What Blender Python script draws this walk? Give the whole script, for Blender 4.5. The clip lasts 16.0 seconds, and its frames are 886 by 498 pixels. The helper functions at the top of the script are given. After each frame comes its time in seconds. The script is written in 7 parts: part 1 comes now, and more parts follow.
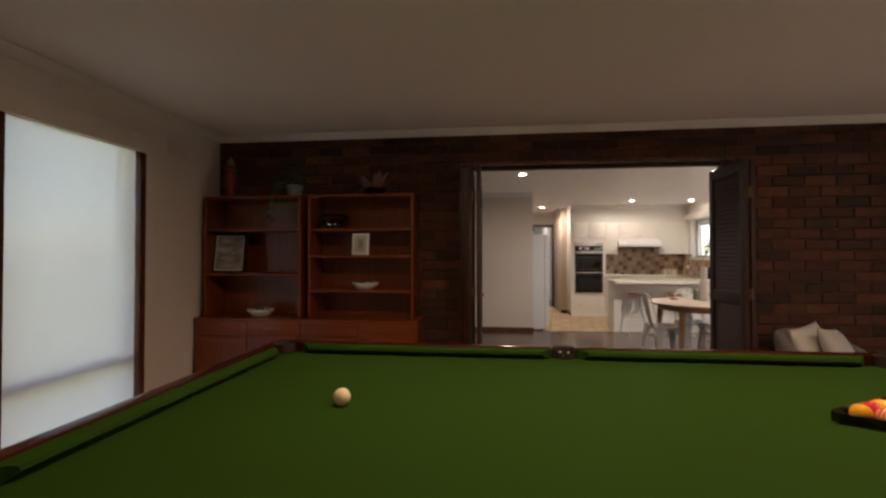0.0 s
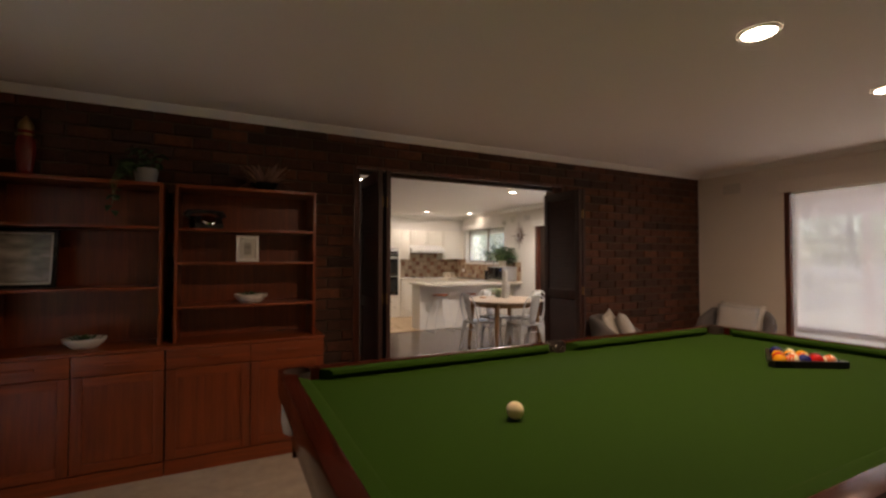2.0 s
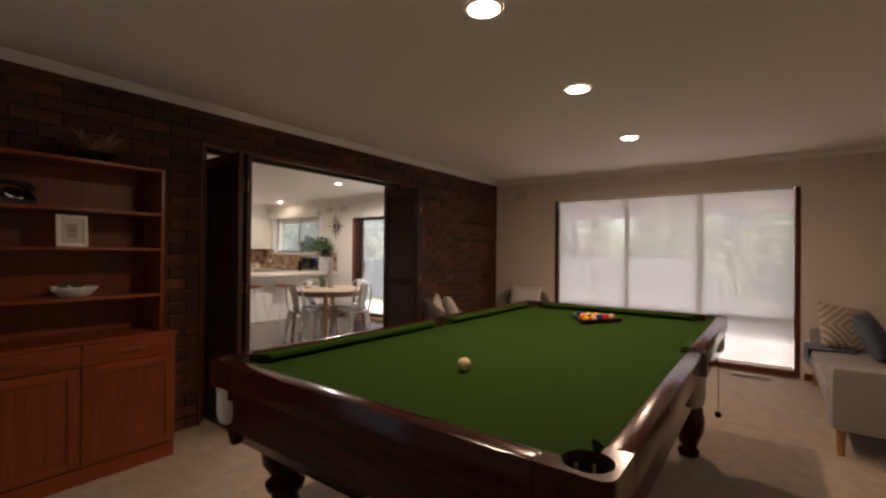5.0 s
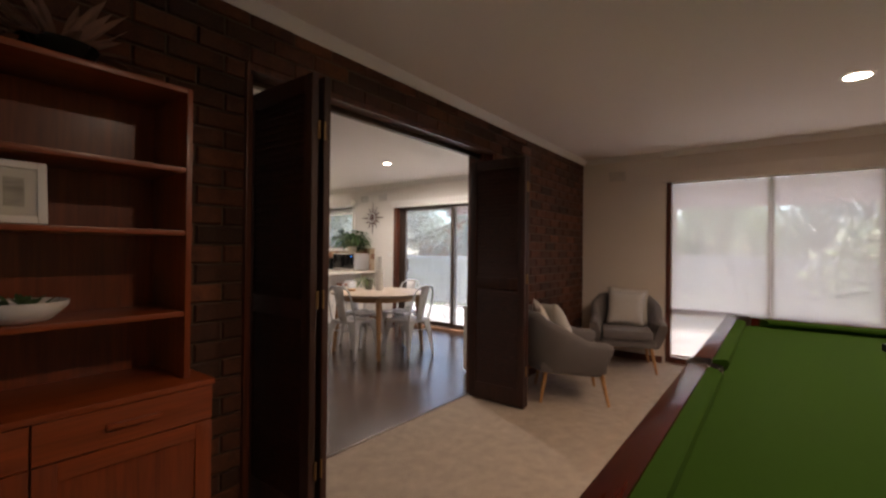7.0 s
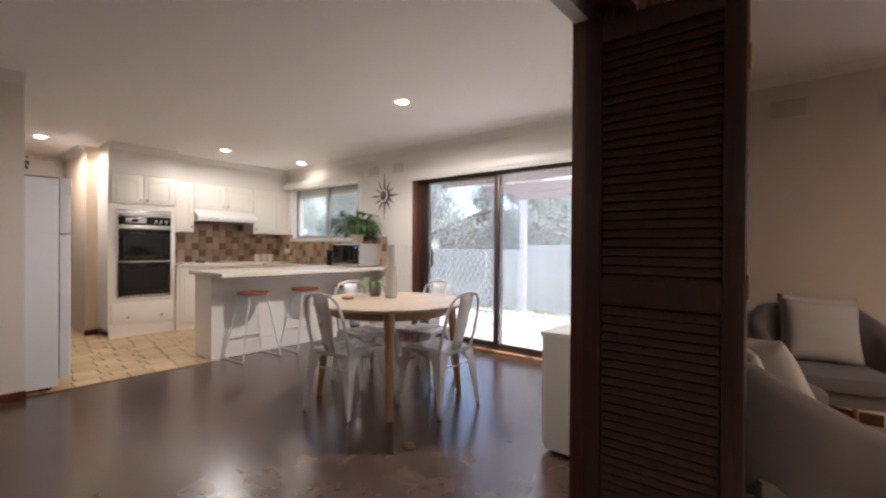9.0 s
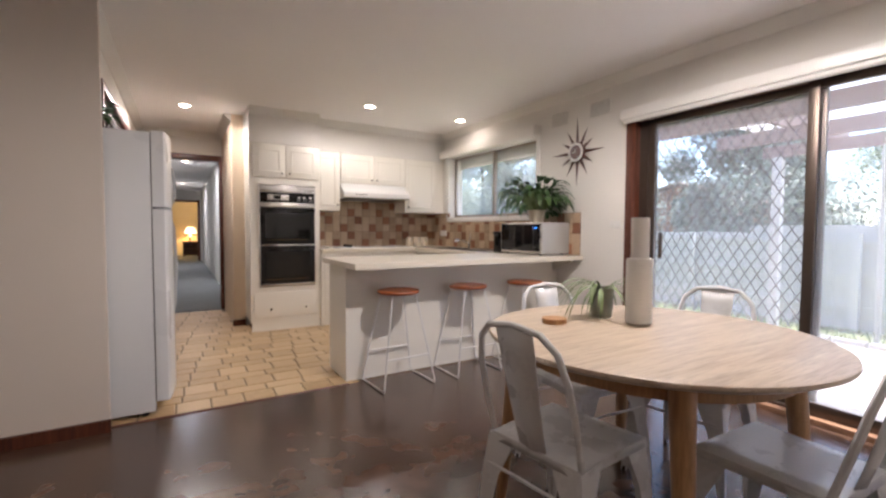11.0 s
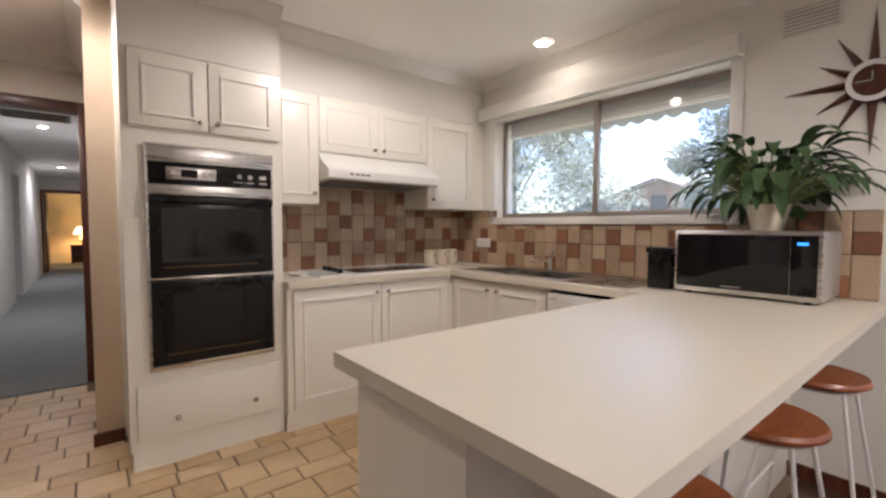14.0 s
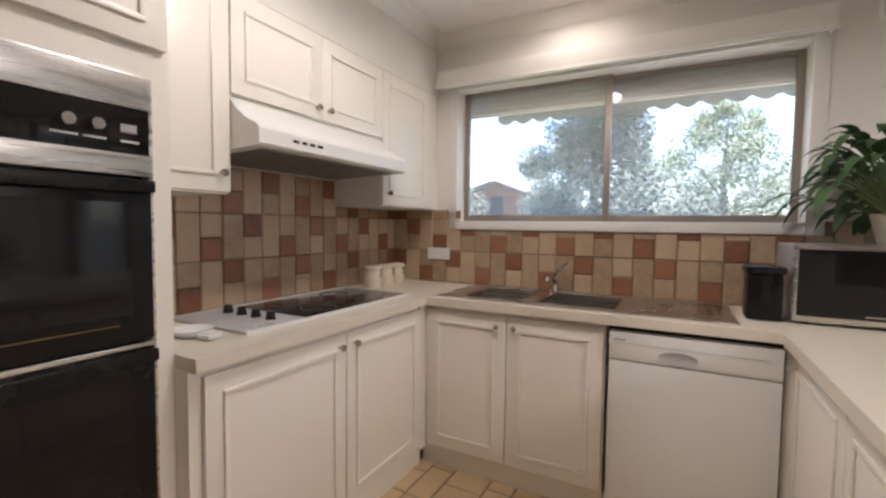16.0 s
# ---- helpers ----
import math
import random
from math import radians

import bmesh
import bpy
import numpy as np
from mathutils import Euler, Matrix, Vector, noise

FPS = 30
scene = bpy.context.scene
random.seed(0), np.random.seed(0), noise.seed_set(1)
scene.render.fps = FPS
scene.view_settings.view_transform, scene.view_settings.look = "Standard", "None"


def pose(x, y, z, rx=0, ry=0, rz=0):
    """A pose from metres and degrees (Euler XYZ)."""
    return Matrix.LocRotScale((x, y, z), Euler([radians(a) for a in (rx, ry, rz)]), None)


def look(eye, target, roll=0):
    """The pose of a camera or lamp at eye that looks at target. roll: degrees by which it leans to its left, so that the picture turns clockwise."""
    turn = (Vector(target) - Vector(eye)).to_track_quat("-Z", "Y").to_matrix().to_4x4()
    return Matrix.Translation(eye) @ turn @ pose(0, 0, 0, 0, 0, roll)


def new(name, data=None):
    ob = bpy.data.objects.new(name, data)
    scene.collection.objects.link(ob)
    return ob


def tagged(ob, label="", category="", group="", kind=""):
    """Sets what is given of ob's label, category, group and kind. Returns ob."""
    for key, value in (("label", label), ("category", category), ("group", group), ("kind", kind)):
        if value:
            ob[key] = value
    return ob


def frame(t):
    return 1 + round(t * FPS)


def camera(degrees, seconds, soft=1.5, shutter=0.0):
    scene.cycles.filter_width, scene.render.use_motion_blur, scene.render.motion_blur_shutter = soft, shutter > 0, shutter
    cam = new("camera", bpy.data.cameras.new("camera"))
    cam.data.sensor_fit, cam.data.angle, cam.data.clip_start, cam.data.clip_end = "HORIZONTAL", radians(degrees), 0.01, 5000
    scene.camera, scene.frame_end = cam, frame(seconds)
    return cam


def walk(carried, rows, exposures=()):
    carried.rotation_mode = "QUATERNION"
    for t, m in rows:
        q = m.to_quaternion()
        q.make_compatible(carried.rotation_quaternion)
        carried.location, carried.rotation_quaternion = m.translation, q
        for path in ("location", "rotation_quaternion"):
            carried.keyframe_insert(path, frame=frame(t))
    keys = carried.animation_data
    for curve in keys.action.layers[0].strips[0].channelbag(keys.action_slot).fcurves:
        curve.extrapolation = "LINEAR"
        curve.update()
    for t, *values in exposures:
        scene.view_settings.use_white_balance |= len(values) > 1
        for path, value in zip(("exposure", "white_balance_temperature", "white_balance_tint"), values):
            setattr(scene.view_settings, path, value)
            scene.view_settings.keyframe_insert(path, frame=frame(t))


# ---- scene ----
cam = camera(90.5, 16.0, 2.5)
EXPO, SKY, SUN, GAME_W, KITCHEN_W = (2.02, 2.04, 2.10, 2.42, 2.12, 2.14), 0.15, 4.4, 13.0, 24.0
KELVIN, TINT = (6600.0, 6800.0, 6400.0, 5900.0, 6100.0, 5900.0), 18.0
METRES, EYE, TILT, LEAN, TURN = 11.5, 1.335, 0.0, 0.0, 6.5
ROWS = [
    (0.0, 0.0, 0.0, 0.0, 0.0, 0.83, 0.03),
    (0.5, -0.0284, 0.0006, 0.0007, -9.0, 1.05, -0.06),
    (1.0, -0.0576, 0.0084, 0.0, -17.48, 1.13, -0.1),
    (1.5, -0.083, 0.0205, 0.0015, -23.74, 1.28, -0.14),
    (2.0, -0.1053, 0.0311, 0.0015, -32.79, 1.38, -0.04),
    (2.5, -0.1221, 0.038, 0.0015, -43.88, 1.47, -0.1),
    (3.0, -0.1438, 0.0389, 0.0009, -54.86, 1.39, -0.21),
    (5.5, -0.1567, 0.0611, -0.0016, -60.05, 0.43, -0.63),
    (6.0, -0.1397, 0.0962, -0.003, -59.15, 0.36, -0.66),
    (6.5, -0.124, 0.134, -0.0029, -58.8, 0.36, -0.59),
    (7.0, -0.0997, 0.1733, -0.0054, -59.28, 0.21, -0.64),
    (7.5, -0.0696, 0.2036, -0.0073, -60.34, 0.01, -0.67),
    (8.0, -0.0302, 0.2312, -0.01, -61.2, -0.14, -0.63),
    (8.5, 0.0075, 0.2566, -0.0099, -60.72, -0.26, -0.62),
    (9.0, 0.0452, 0.2848, -0.0137, -57.0, -0.35, -0.39),
    (9.5, 0.0715, 0.3105, -0.0168, -51.57, -0.58, -0.46),
    (10.0, 0.0963, 0.3381, -0.0177, -44.6, -1.03, -0.39),
    (12.5, 0.1808, 0.5246, -0.012, -35.42, -2.99, -0.18),
    (13.0, 0.1913, 0.5617, -0.0092, -35.41, -3.01, -0.15),
    (13.5, 0.2004, 0.5919, -0.0094, -38.73, -2.95, -0.14),
    (14.0, 0.2082, 0.6221, -0.0099, -45.43, -2.95, -0.2),
    (14.5, 0.216, 0.6493, -0.0108, -52.62, -3.03, -0.3),
    (15.0, 0.2259, 0.6785, -0.0117, -60.47, -3.05, -0.42),
    (15.5, 0.2327, 0.7057, -0.01, -66.43, -3.05, -0.51),
    (16.0, 0.2373, 0.7395, -0.0064, -68.39, -3.05, -0.69),
]
walk(cam, [(t, pose(0, 0, EYE, TILT, LEAN, TURN) @ pose(METRES * x, METRES * y, METRES * z, 90 + pitch, roll, yaw)) for t, x, y, z, yaw, pitch, roll in ROWS],
     [(t, e, k, TINT) for t, e, k in zip((0.0, 2.0, 7.0, 10.0, 12.5, 16.0), EXPO, KELVIN)])

# ---- world and large lights ----
world = bpy.data.worlds.new("sky")
scene.world = world
world.use_nodes = True
wn = world.node_tree
sky = wn.nodes.new("ShaderNodeTexSky")
sky.sky_type, sky.sun_disc = "NISHITA", False
SUN_UP, SUN_FROM = radians(76), radians(120)  # height, and compass bearing from +y towards +x
sky.sun_elevation, sky.sun_rotation = SUN_UP, SUN_FROM
wn.links.new(sky.outputs[0], wn.nodes["Background"].inputs[0])
wn.nodes["Background"].inputs[1].default_value = SKY
sun = new("sun", bpy.data.lights.new("sun", "SUN"))
sun.data.energy, sun.data.angle, sun.data.color = SUN, radians(0.6), (1.0, 0.95, 0.87)
sun_way = Vector((math.sin(SUN_FROM) * math.cos(SUN_UP), math.cos(SUN_FROM) * math.cos(SUN_UP), math.sin(SUN_UP)))
sun.matrix_world = look(sun_way * 30, (0, 0, 0))


# ---- materials ----
def srgb(r, g, b):
    return tuple(((c / 255 + 0.055) / 1.055) ** 2.4 if c > 10 else c / 255 / 12.92 for c in (r, g, b)) + (1.0,)


class Nodes:
    """A short hand for a material's node tree."""

    def __init__(self, name):
        self.m = bpy.data.materials.new(name)
        self.m.use_nodes = True
        self.t = self.m.node_tree
        self.b = self.t.nodes["Principled BSDF"]
        self.out = self.t.nodes["Material Output"]

    def n(self, kind, **kw):
        node = self.t.nodes.new("ShaderNode" + kind)
        for k, v in kw.items():
            node.inputs[k].default_value = v
        return node

    def l(self, a, b):
        self.t.links.new(a, b)

    def coords(self, stretch=(1, 1, 1)):
        tc, info, add, mp = self.n("TexCoord"), self.n("ObjectInfo"), self.n("VectorMath"), self.n("Mapping")
        mul = self.n("Math")
        mul.operation, mul.inputs[1].default_value = "MULTIPLY", 37.0
        self.l(info.outputs["Random"], mul.inputs[0])
        self.l(tc.outputs["Object"], add.inputs[0])
        self.l(mul.outputs[0], add.inputs[1])
        mp.inputs["Scale"].default_value = stretch
        self.l(add.outputs[0], mp.inputs["Vector"])
        return mp.outputs[0]

    def noise(self, co, scale, detail=4.0, rough=0.6, distort=0.0):
        x = self.n("TexNoise", Scale=scale, Detail=detail, Roughness=rough, Distortion=distort)
        self.l(co, x.inputs["Vector"])
        return x.outputs["Fac"]

    def ramp(self, fac, stops):
        r = self.n("ValToRGB")
        e = r.color_ramp.elements
        while len(e) < len(stops):
            e.new(0.5)
        for el, (p, c) in zip(e, stops):
            el.position, el.color = p, c
        self.l(fac, r.inputs[0])
        return r.outputs["Color"]

    def mix(self, fac, a, b, mode="MIX"):
        x = self.t.nodes.new("ShaderNodeMix")
        x.data_type, x.blend_type = "RGBA", mode
        for sock, v in ((x.inputs[0], fac), (x.inputs[6], a), (x.inputs[7], b)):
            if isinstance(v, (int, float, tuple)):
                sock.default_value = v
            else:
                self.l(v, sock)
        return x.outputs[2]

    def bump(self, height, strength, distance=0.01):
        x = self.n("Bump", Strength=strength, Distance=distance)
        self.l(height, x.inputs["Height"])
        self.l(x.outputs[0], self.b.inputs["Normal"])


def tone(c, k):
    return tuple(min(1.0, v * k) for v in c[:3]) + (1.0,)


def mat(name, c, rough=0.5, metal=0.0, vary=0.12, scale=3.0, fine=90.0, bump=0.05, stretch=(1, 1, 1), coat=0.0, rvary=0.1, sheen=0.0, each=0.0, spec=0.5):
    """A plain surface with stains at two scales, a fine relief and an uneven gloss."""
    q = Nodes(name)
    co = q.coords(stretch)
    big, small = q.noise(co, scale), q.noise(co, fine, 3.0)
    col = q.mix(big, tone(c, 1 - vary), tone(c, 1 + vary))
    col = q.mix(q.mix(0.5, small, small), q.mix(1.0, col, (1 - vary / 2,) * 3 + (1,), "MULTIPLY"), col)
    if each:
        info = q.n("ObjectInfo")
        col = q.mix(1.0, col, q.ramp(info.outputs["Random"], [(0, (1 - each,) * 3 + (1,)), (1, (1, 1, 1, 1))]), "MULTIPLY")
    q.l(col, q.b.inputs["Base Color"])
    rr = q.n("MapRange")
    rr.inputs["To Min"].default_value, rr.inputs["To Max"].default_value = max(0.02, rough - rvary), min(1, rough + rvary)
    q.l(big, rr.inputs["Value"])
    q.l(rr.outputs[0], q.b.inputs["Roughness"])
    q.b.inputs["Metallic"].default_value = metal
    q.b.inputs["Coat Weight"].default_value = coat
    q.b.inputs["Coat Roughness"].default_value = 0.15
    q.b.inputs["Sheen Weight"].default_value = sheen
    q.b.inputs["Specular IOR Level"].default_value = spec
    if bump:
        q.bump(small, bump)
    return q.m


def wood(name, dark, light, rough=0.4, along=(14, 14, 0.8), coat=0.2, bump=0.04, spec=0.5):
    """Grain that runs along the object's axis with the small stretch."""
    q = Nodes(name)
    co = q.coords(along)
    g, f = q.noise(co, 1.6, 6.0, 0.65, 1.2), q.noise(co, 9.0, 3.0)
    col = q.ramp(g, [(0.3, dark), (0.7, light)])
    col = q.mix(q.ramp(f, [(0.45, (0, 0, 0, 1)), (0.7, (0.5, 0.5, 0.5, 1))]), col, tone(dark, 0.6))
    q.l(col, q.b.inputs["Base Color"])
    q.b.inputs["Roughness"].default_value = rough
    q.b.inputs["Specular IOR Level"].default_value = spec
    q.b.inputs["Coat Weight"].default_value = coat
    q.b.inputs["Coat Roughness"].default_value = 0.2
    q.bump(f, bump)
    return q.m


def glow(name, c, strength):
    q = Nodes(name)
    q.b.inputs["Base Color"].default_value = c
    q.b.inputs["Emission Color"].default_value = c
    q.b.inputs["Emission Strength"].default_value = strength
    return q.m


def glass(name, c=(1, 1, 1, 1), gloss=0.08):
    """A thin pane: clear, with a weak mirror image that grows at a flat angle."""
    q = Nodes(name)
    tr, gl, mx, fr = q.n("BsdfTransparent", Color=c), q.n("BsdfGlossy", Roughness=0.02), q.n("MixShader"), q.n("LayerWeight", Blend=0.5)
    pw, sc = q.n("Math"), q.n("MapRange")
    pw.operation, pw.inputs[1].default_value = "POWER", 4.0
    q.l(fr.outputs["Facing"], pw.inputs[0])
    q.l(pw.outputs[0], sc.inputs["Value"])
    sc.inputs["To Min"].default_value, sc.inputs["To Max"].default_value = gloss * 0.3, 0.5
    q.l(sc.outputs[0], mx.inputs[0])
    q.l(tr.outputs[0], mx.inputs[1])
    q.l(gl.outputs[0], mx.inputs[2])
    # milky share mixed into the pane to paint the bright haze outdoors
    haze, dm = q.n("BsdfTranslucent", Color=(0.9, 0.9, 0.88, 1)), q.n("MixShader", Fac=0.13)
    q.l(mx.outputs[0], dm.inputs[1])
    q.l(haze.outputs[0], dm.inputs[2])
    q.l(dm.outputs[0], q.out.inputs["Surface"])
    return q.m


def blind_cloth(name, c, clear=0.40):
    """A sunscreen weave: part of the light goes straight through, part is scattered."""
    q = Nodes(name)
    co = q.coords()
    tr, tl, df = q.n("BsdfTransparent"), q.n("BsdfTranslucent", Color=c), q.n("BsdfDiffuse", Color=c)
    m1, m2 = q.n("MixShader", Fac=0.55), q.n("MixShader", Fac=clear)
    wv = q.noise(co, 260.0, 2.0)
    q.l(q.mix(wv, tone(c, 0.92), c), tl.inputs["Color"])
    q.l(df.outputs[0], m1.inputs[1])
    q.l(tl.outputs[0], m1.inputs[2])
    q.l(m1.outputs[0], m2.inputs[1])
    q.l(tr.outputs[0], m2.inputs[2])
    q.l(m2.outputs[0], q.out.inputs["Surface"])
    return q.m


# CEIL's white with the games room's warm, dimmer light put into its colour
CEIL_WARM_CAST = mat("ceiling_paint_with_warm_cast", (0.83, 0.77, 0.715, 1), 0.8, vary=0.03, scale=0.9, fine=120, bump=0.03)
PLASTER = mat("cream_wall_paint", (0.74, 0.665, 0.585, 1), 0.75, vary=0.03, scale=1.2, fine=160, bump=0.03)
KWALL = mat("white_wall_paint", (0.80, 0.77, 0.72, 1), 0.7, vary=0.03, scale=1.2, fine=160, bump=0.03)
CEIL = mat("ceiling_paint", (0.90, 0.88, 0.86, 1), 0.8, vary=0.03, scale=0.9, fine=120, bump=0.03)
WHITE = mat("white_gloss_paint", (0.80, 0.78, 0.74, 1), 0.32, vary=0.015, scale=0.8, bump=0, rvary=0.04)
JOINERY = wood("red_brown_joinery", srgb(60, 29, 18), srgb(112, 58, 36), 0.42)
DARKDOOR = wood("dark_stained_louvre", srgb(34, 16, 11), srgb(66, 32, 21), 0.55, coat=0.0)
CARPET = mat("beige_carpet", (0.47, 0.385, 0.30, 1), 0.95, vary=0.3, scale=11, fine=420, bump=0.6, sheen=0.1, spec=0.1)
HALLCARPET = mat("grey_carpet", (0.30, 0.31, 0.30, 1), 0.95, vary=0.15, scale=5, fine=420, bump=0.6)
GROUT = mat("brown_grout", (0.22, 0.16, 0.11, 1), 0.9, vary=0.2, fine=200, bump=0.2)
MORTAR = mat("dark_mortar", (0.11, 0.075, 0.055, 1), 0.95, vary=0.25, fine=160, bump=0.4)
ALU = mat("bronze_aluminium", (0.10, 0.075, 0.06, 1), 0.35, 0.7, vary=0.1)
ALU2 = mat("light_bronze_aluminium", (0.34, 0.29, 0.25, 1), 0.4, 0.5, vary=0.1)
GLASS = glass("window_glass", (0.97, 0.97, 0.96, 1))
# window glass with grey put in, to dim the bright view outdoors
GLASS_DIM = glass("outdoor_dimming_glass", (0.86, 0.87, 0.87, 1))
# Same weave as BLIND; paler and less clear to put west daylight in
BLIND_WEST = blind_cloth("west_lit_white_sunscreen", (0.90, 0.87, 0.84, 1), 0.24)
BLIND = blind_cloth("white_sunscreen", (0.60, 0.57, 0.54, 1), 0.58)


# ---- building blocks ----
def box(bm, x0, y0, z0, x1, y1, z1, bevel=0.0, m=None):
    v = bmesh.ops.create_cube(bm, size=1.0)["verts"]
    bmesh.ops.transform(bm, verts=v, matrix=Matrix.LocRotScale(((x0 + x1) / 2, (y0 + y1) / 2, (z0 + z1) / 2), None, (abs(x1 - x0), abs(y1 - y0), abs(z1 - z0))))
    if bevel:
        e = {e for q in v for e in q.link_edges}
        r = bmesh.ops.bevel(bm, geom=list(e), offset=bevel, segments=2, profile=0.6, affect="EDGES")
        v = list({w for f in r["faces"] for w in f.verts} | {w for w in v if w.is_valid})
    if m is not None:
        bmesh.ops.transform(bm, verts=v, matrix=m)
    return bm


def B(*a, **k):
    return box(bmesh.new(), *a, **k)


def rod(bm, p, q, r, r2=None, seg=12):
    p, q = Vector(p), Vector(q)
    d = q - p
    m = Matrix.Translation((p + q) / 2) @ d.to_track_quat("Z", "Y").to_matrix().to_4x4()
    bmesh.ops.create_cone(bm, cap_ends=True, segments=seg, radius1=r, radius2=r if r2 is None else r2, depth=d.length, matrix=m)
    return bm


def tube(bm, pts, r, seg=8, closed=False):
    """A bent round bar through the points."""
    pts = [Vector(p) for p in pts]
    n, rings = len(pts), []
    for i, p in enumerate(pts):
        a = pts[(i - 1) % n] if closed or i else p
        b = pts[(i + 1) % n] if closed or i < n - 1 else p
        rot = (b - a).to_track_quat("Z", "Y").to_matrix() if (b - a).length else Matrix.Identity(3)
        rr = r[i] if isinstance(r, (list, tuple)) else r
        if rings:
            ref = rings[-1][0].co - pts[i - 1]
            x = rot.inverted() @ ref
            off = math.atan2(x.y, x.x)
        else:
            off = 0.0
        rings.append([bm.verts.new(p + rot @ Vector((rr * math.cos(off + k * math.tau / seg), rr * math.sin(off + k * math.tau / seg), 0))) for k in range(seg)])
    for i in range(n if closed else n - 1):
        a, b = rings[i], rings[(i + 1) % n]
        for k in range(seg):
            bm.faces.new((a[k], a[(k + 1) % seg], b[(k + 1) % seg], b[k]))
    if not closed:
        bm.faces.new(rings[0][::-1])
        bm.faces.new(rings[-1])
    return bm


def lathe(bm, prof, c=(0, 0, 0), seg=28):
    """Turns (radius, height) pairs round an upright axis at c."""
    c, rings = Vector(c), []
    for r, z in prof:
        rings.append([bm.verts.new(c + Vector((max(r, 1e-4) * math.cos(k * math.tau / seg), max(r, 1e-4) * math.sin(k * math.tau / seg), z))) for k in range(seg)])
    for a, b in zip(rings, rings[1:]):
        for k in range(seg):
            bm.faces.new((a[k], a[(k + 1) % seg], b[(k + 1) % seg], b[k]))
    return bm


def ball(bm, c, r, seg=16, sx=1, sy=1, sz=1, m=None):
    mm = Matrix.LocRotScale(c, None, (r * sx, r * sy, r * sz))
    bmesh.ops.create_uvsphere(bm, u_segments=seg, v_segments=max(6, seg // 2), radius=1.0, matrix=mm if m is None else m @ mm)
    return bm


def prism(bm, outline, axis, a, b):
    """Draws a flat outline out along an axis, from a to b."""
    def put(u, v, w):
        return {"x": (w, u, v), "y": (u, w, v), "z": (u, v, w)}[axis]
    lo = [bm.verts.new(put(u, v, a)) for u, v in outline]
    hi = [bm.verts.new(put(u, v, b)) for u, v in outline]
    n = len(outline)
    for i in range(n):
        bm.faces.new((lo[i], lo[(i + 1) % n], hi[(i + 1) % n], hi[i]))
    bm.faces.new(lo[::-1])
    bm.faces.new(hi)
    return bm


def mesh(name, bm, material, smooth=0):
    bmesh.ops.recalc_face_normals(bm, faces=bm.faces)
    me = bpy.data.meshes.new(name)
    bm.to_mesh(me)
    bm.free()
    me.materials.append(material)
    if smooth:
        me.shade_smooth()
        me.set_sharp_from_angle(angle=radians(smooth))
    return me


def part(name, bm, material, parent, label="", smooth=40):
    ob = new(name, mesh(name, bm, material, smooth))
    ob.parent = parent
    return tagged(ob, label)


def thing(name, label, category, m=None, group=""):
    ob = tagged(new(name), label, category, group)
    ob.empty_display_size = 0.1
    if m is not None:
        ob.matrix_basis = m
    return ob


def solid(name, bm, material, label, category, group="", m=None, smooth=40):
    ob = tagged(new(name, mesh(name, bm, material, smooth)), label, category, group)
    if m is not None:
        ob.matrix_basis = m
    return ob


def built(name, bm, material, label, category, smooth=0):
    """A piece of the setting."""
    return tagged(new(name, mesh(name, bm, material, smooth)), label, category, "", "structure")


def wall_mesh(axis, at, thick, lo, hi, top, holes):
    """A wall along x or y whose face is at 'at' and whose back is at at+thick, with holes (lo, hi, z0, z1)."""
    bm = bmesh.new()

    def piece(a, b, z0, z1):
        if b - a > 1e-4 and z1 - z0 > 1e-4:
            if axis == "y":
                box(bm, at, a, z0, at + thick, b, z1)
            else:
                box(bm, a, at, z0, b, at + thick, z1)
    pos = lo
    for a, b, z0, z1 in sorted(holes):
        piece(pos, a, 0, top)
        piece(a, b, 0, z0)
        piece(a, b, z1, top)
        pos = b
    piece(pos, hi, 0, top)
    bmesh.ops.remove_doubles(bm, verts=bm.verts, dist=1e-5)
    return bm


# ---- the large structure ----
EAST, BRICK, BACK, NORTH, SOUTH, WEST, TOP = 4.24, 3.84, 4.06, 10.47, -1.25, -2.545, 2.44
DOOR = (-0.27, 1.95, 0.0, 2.13)
built("floor_carpet", B(WEST - 0.2, SOUTH - 0.2, -0.2, EAST + 0.2, 4.03, 0.0), CARPET, "worn beige cut-pile carpet on the games room floor", "carpet")


def vinyl_mat():
    """Dark stone-look sheet floor with a soft sheen."""
    q = Nodes("dark_vinyl")
    co = q.coords()
    big, mid, fine = q.noise(co, 4.5, 3.0, 0.5, 0.15), q.noise(co, 10.0, 2.0, 0.5), q.noise(co, 90.0, 3.0)
    col = q.ramp(big, [(0.25, srgb(50, 36, 29)), (0.5, srgb(76, 57, 46)), (0.78, srgb(106, 81, 66))])
    col = q.mix(0.4, col, q.ramp(mid, [(0.2, srgb(48, 35, 28)), (0.85, srgb(106, 80, 65))]))
    q.l(col, q.b.inputs["Base Color"])
    rr = q.ramp(big, [(0.3, (0.25,) * 3 + (1,)), (0.7, (0.27,) * 3 + (1,))])
    q.b.inputs["Specular IOR Level"].default_value = 0.5
    q.l(rr, q.b.inputs["Roughness"])
    q.b.inputs["Coat Weight"].default_value = 0.4
    q.b.inputs["Coat Roughness"].default_value = 0.2
    q.bump(fine, 0.02)
    return q.m


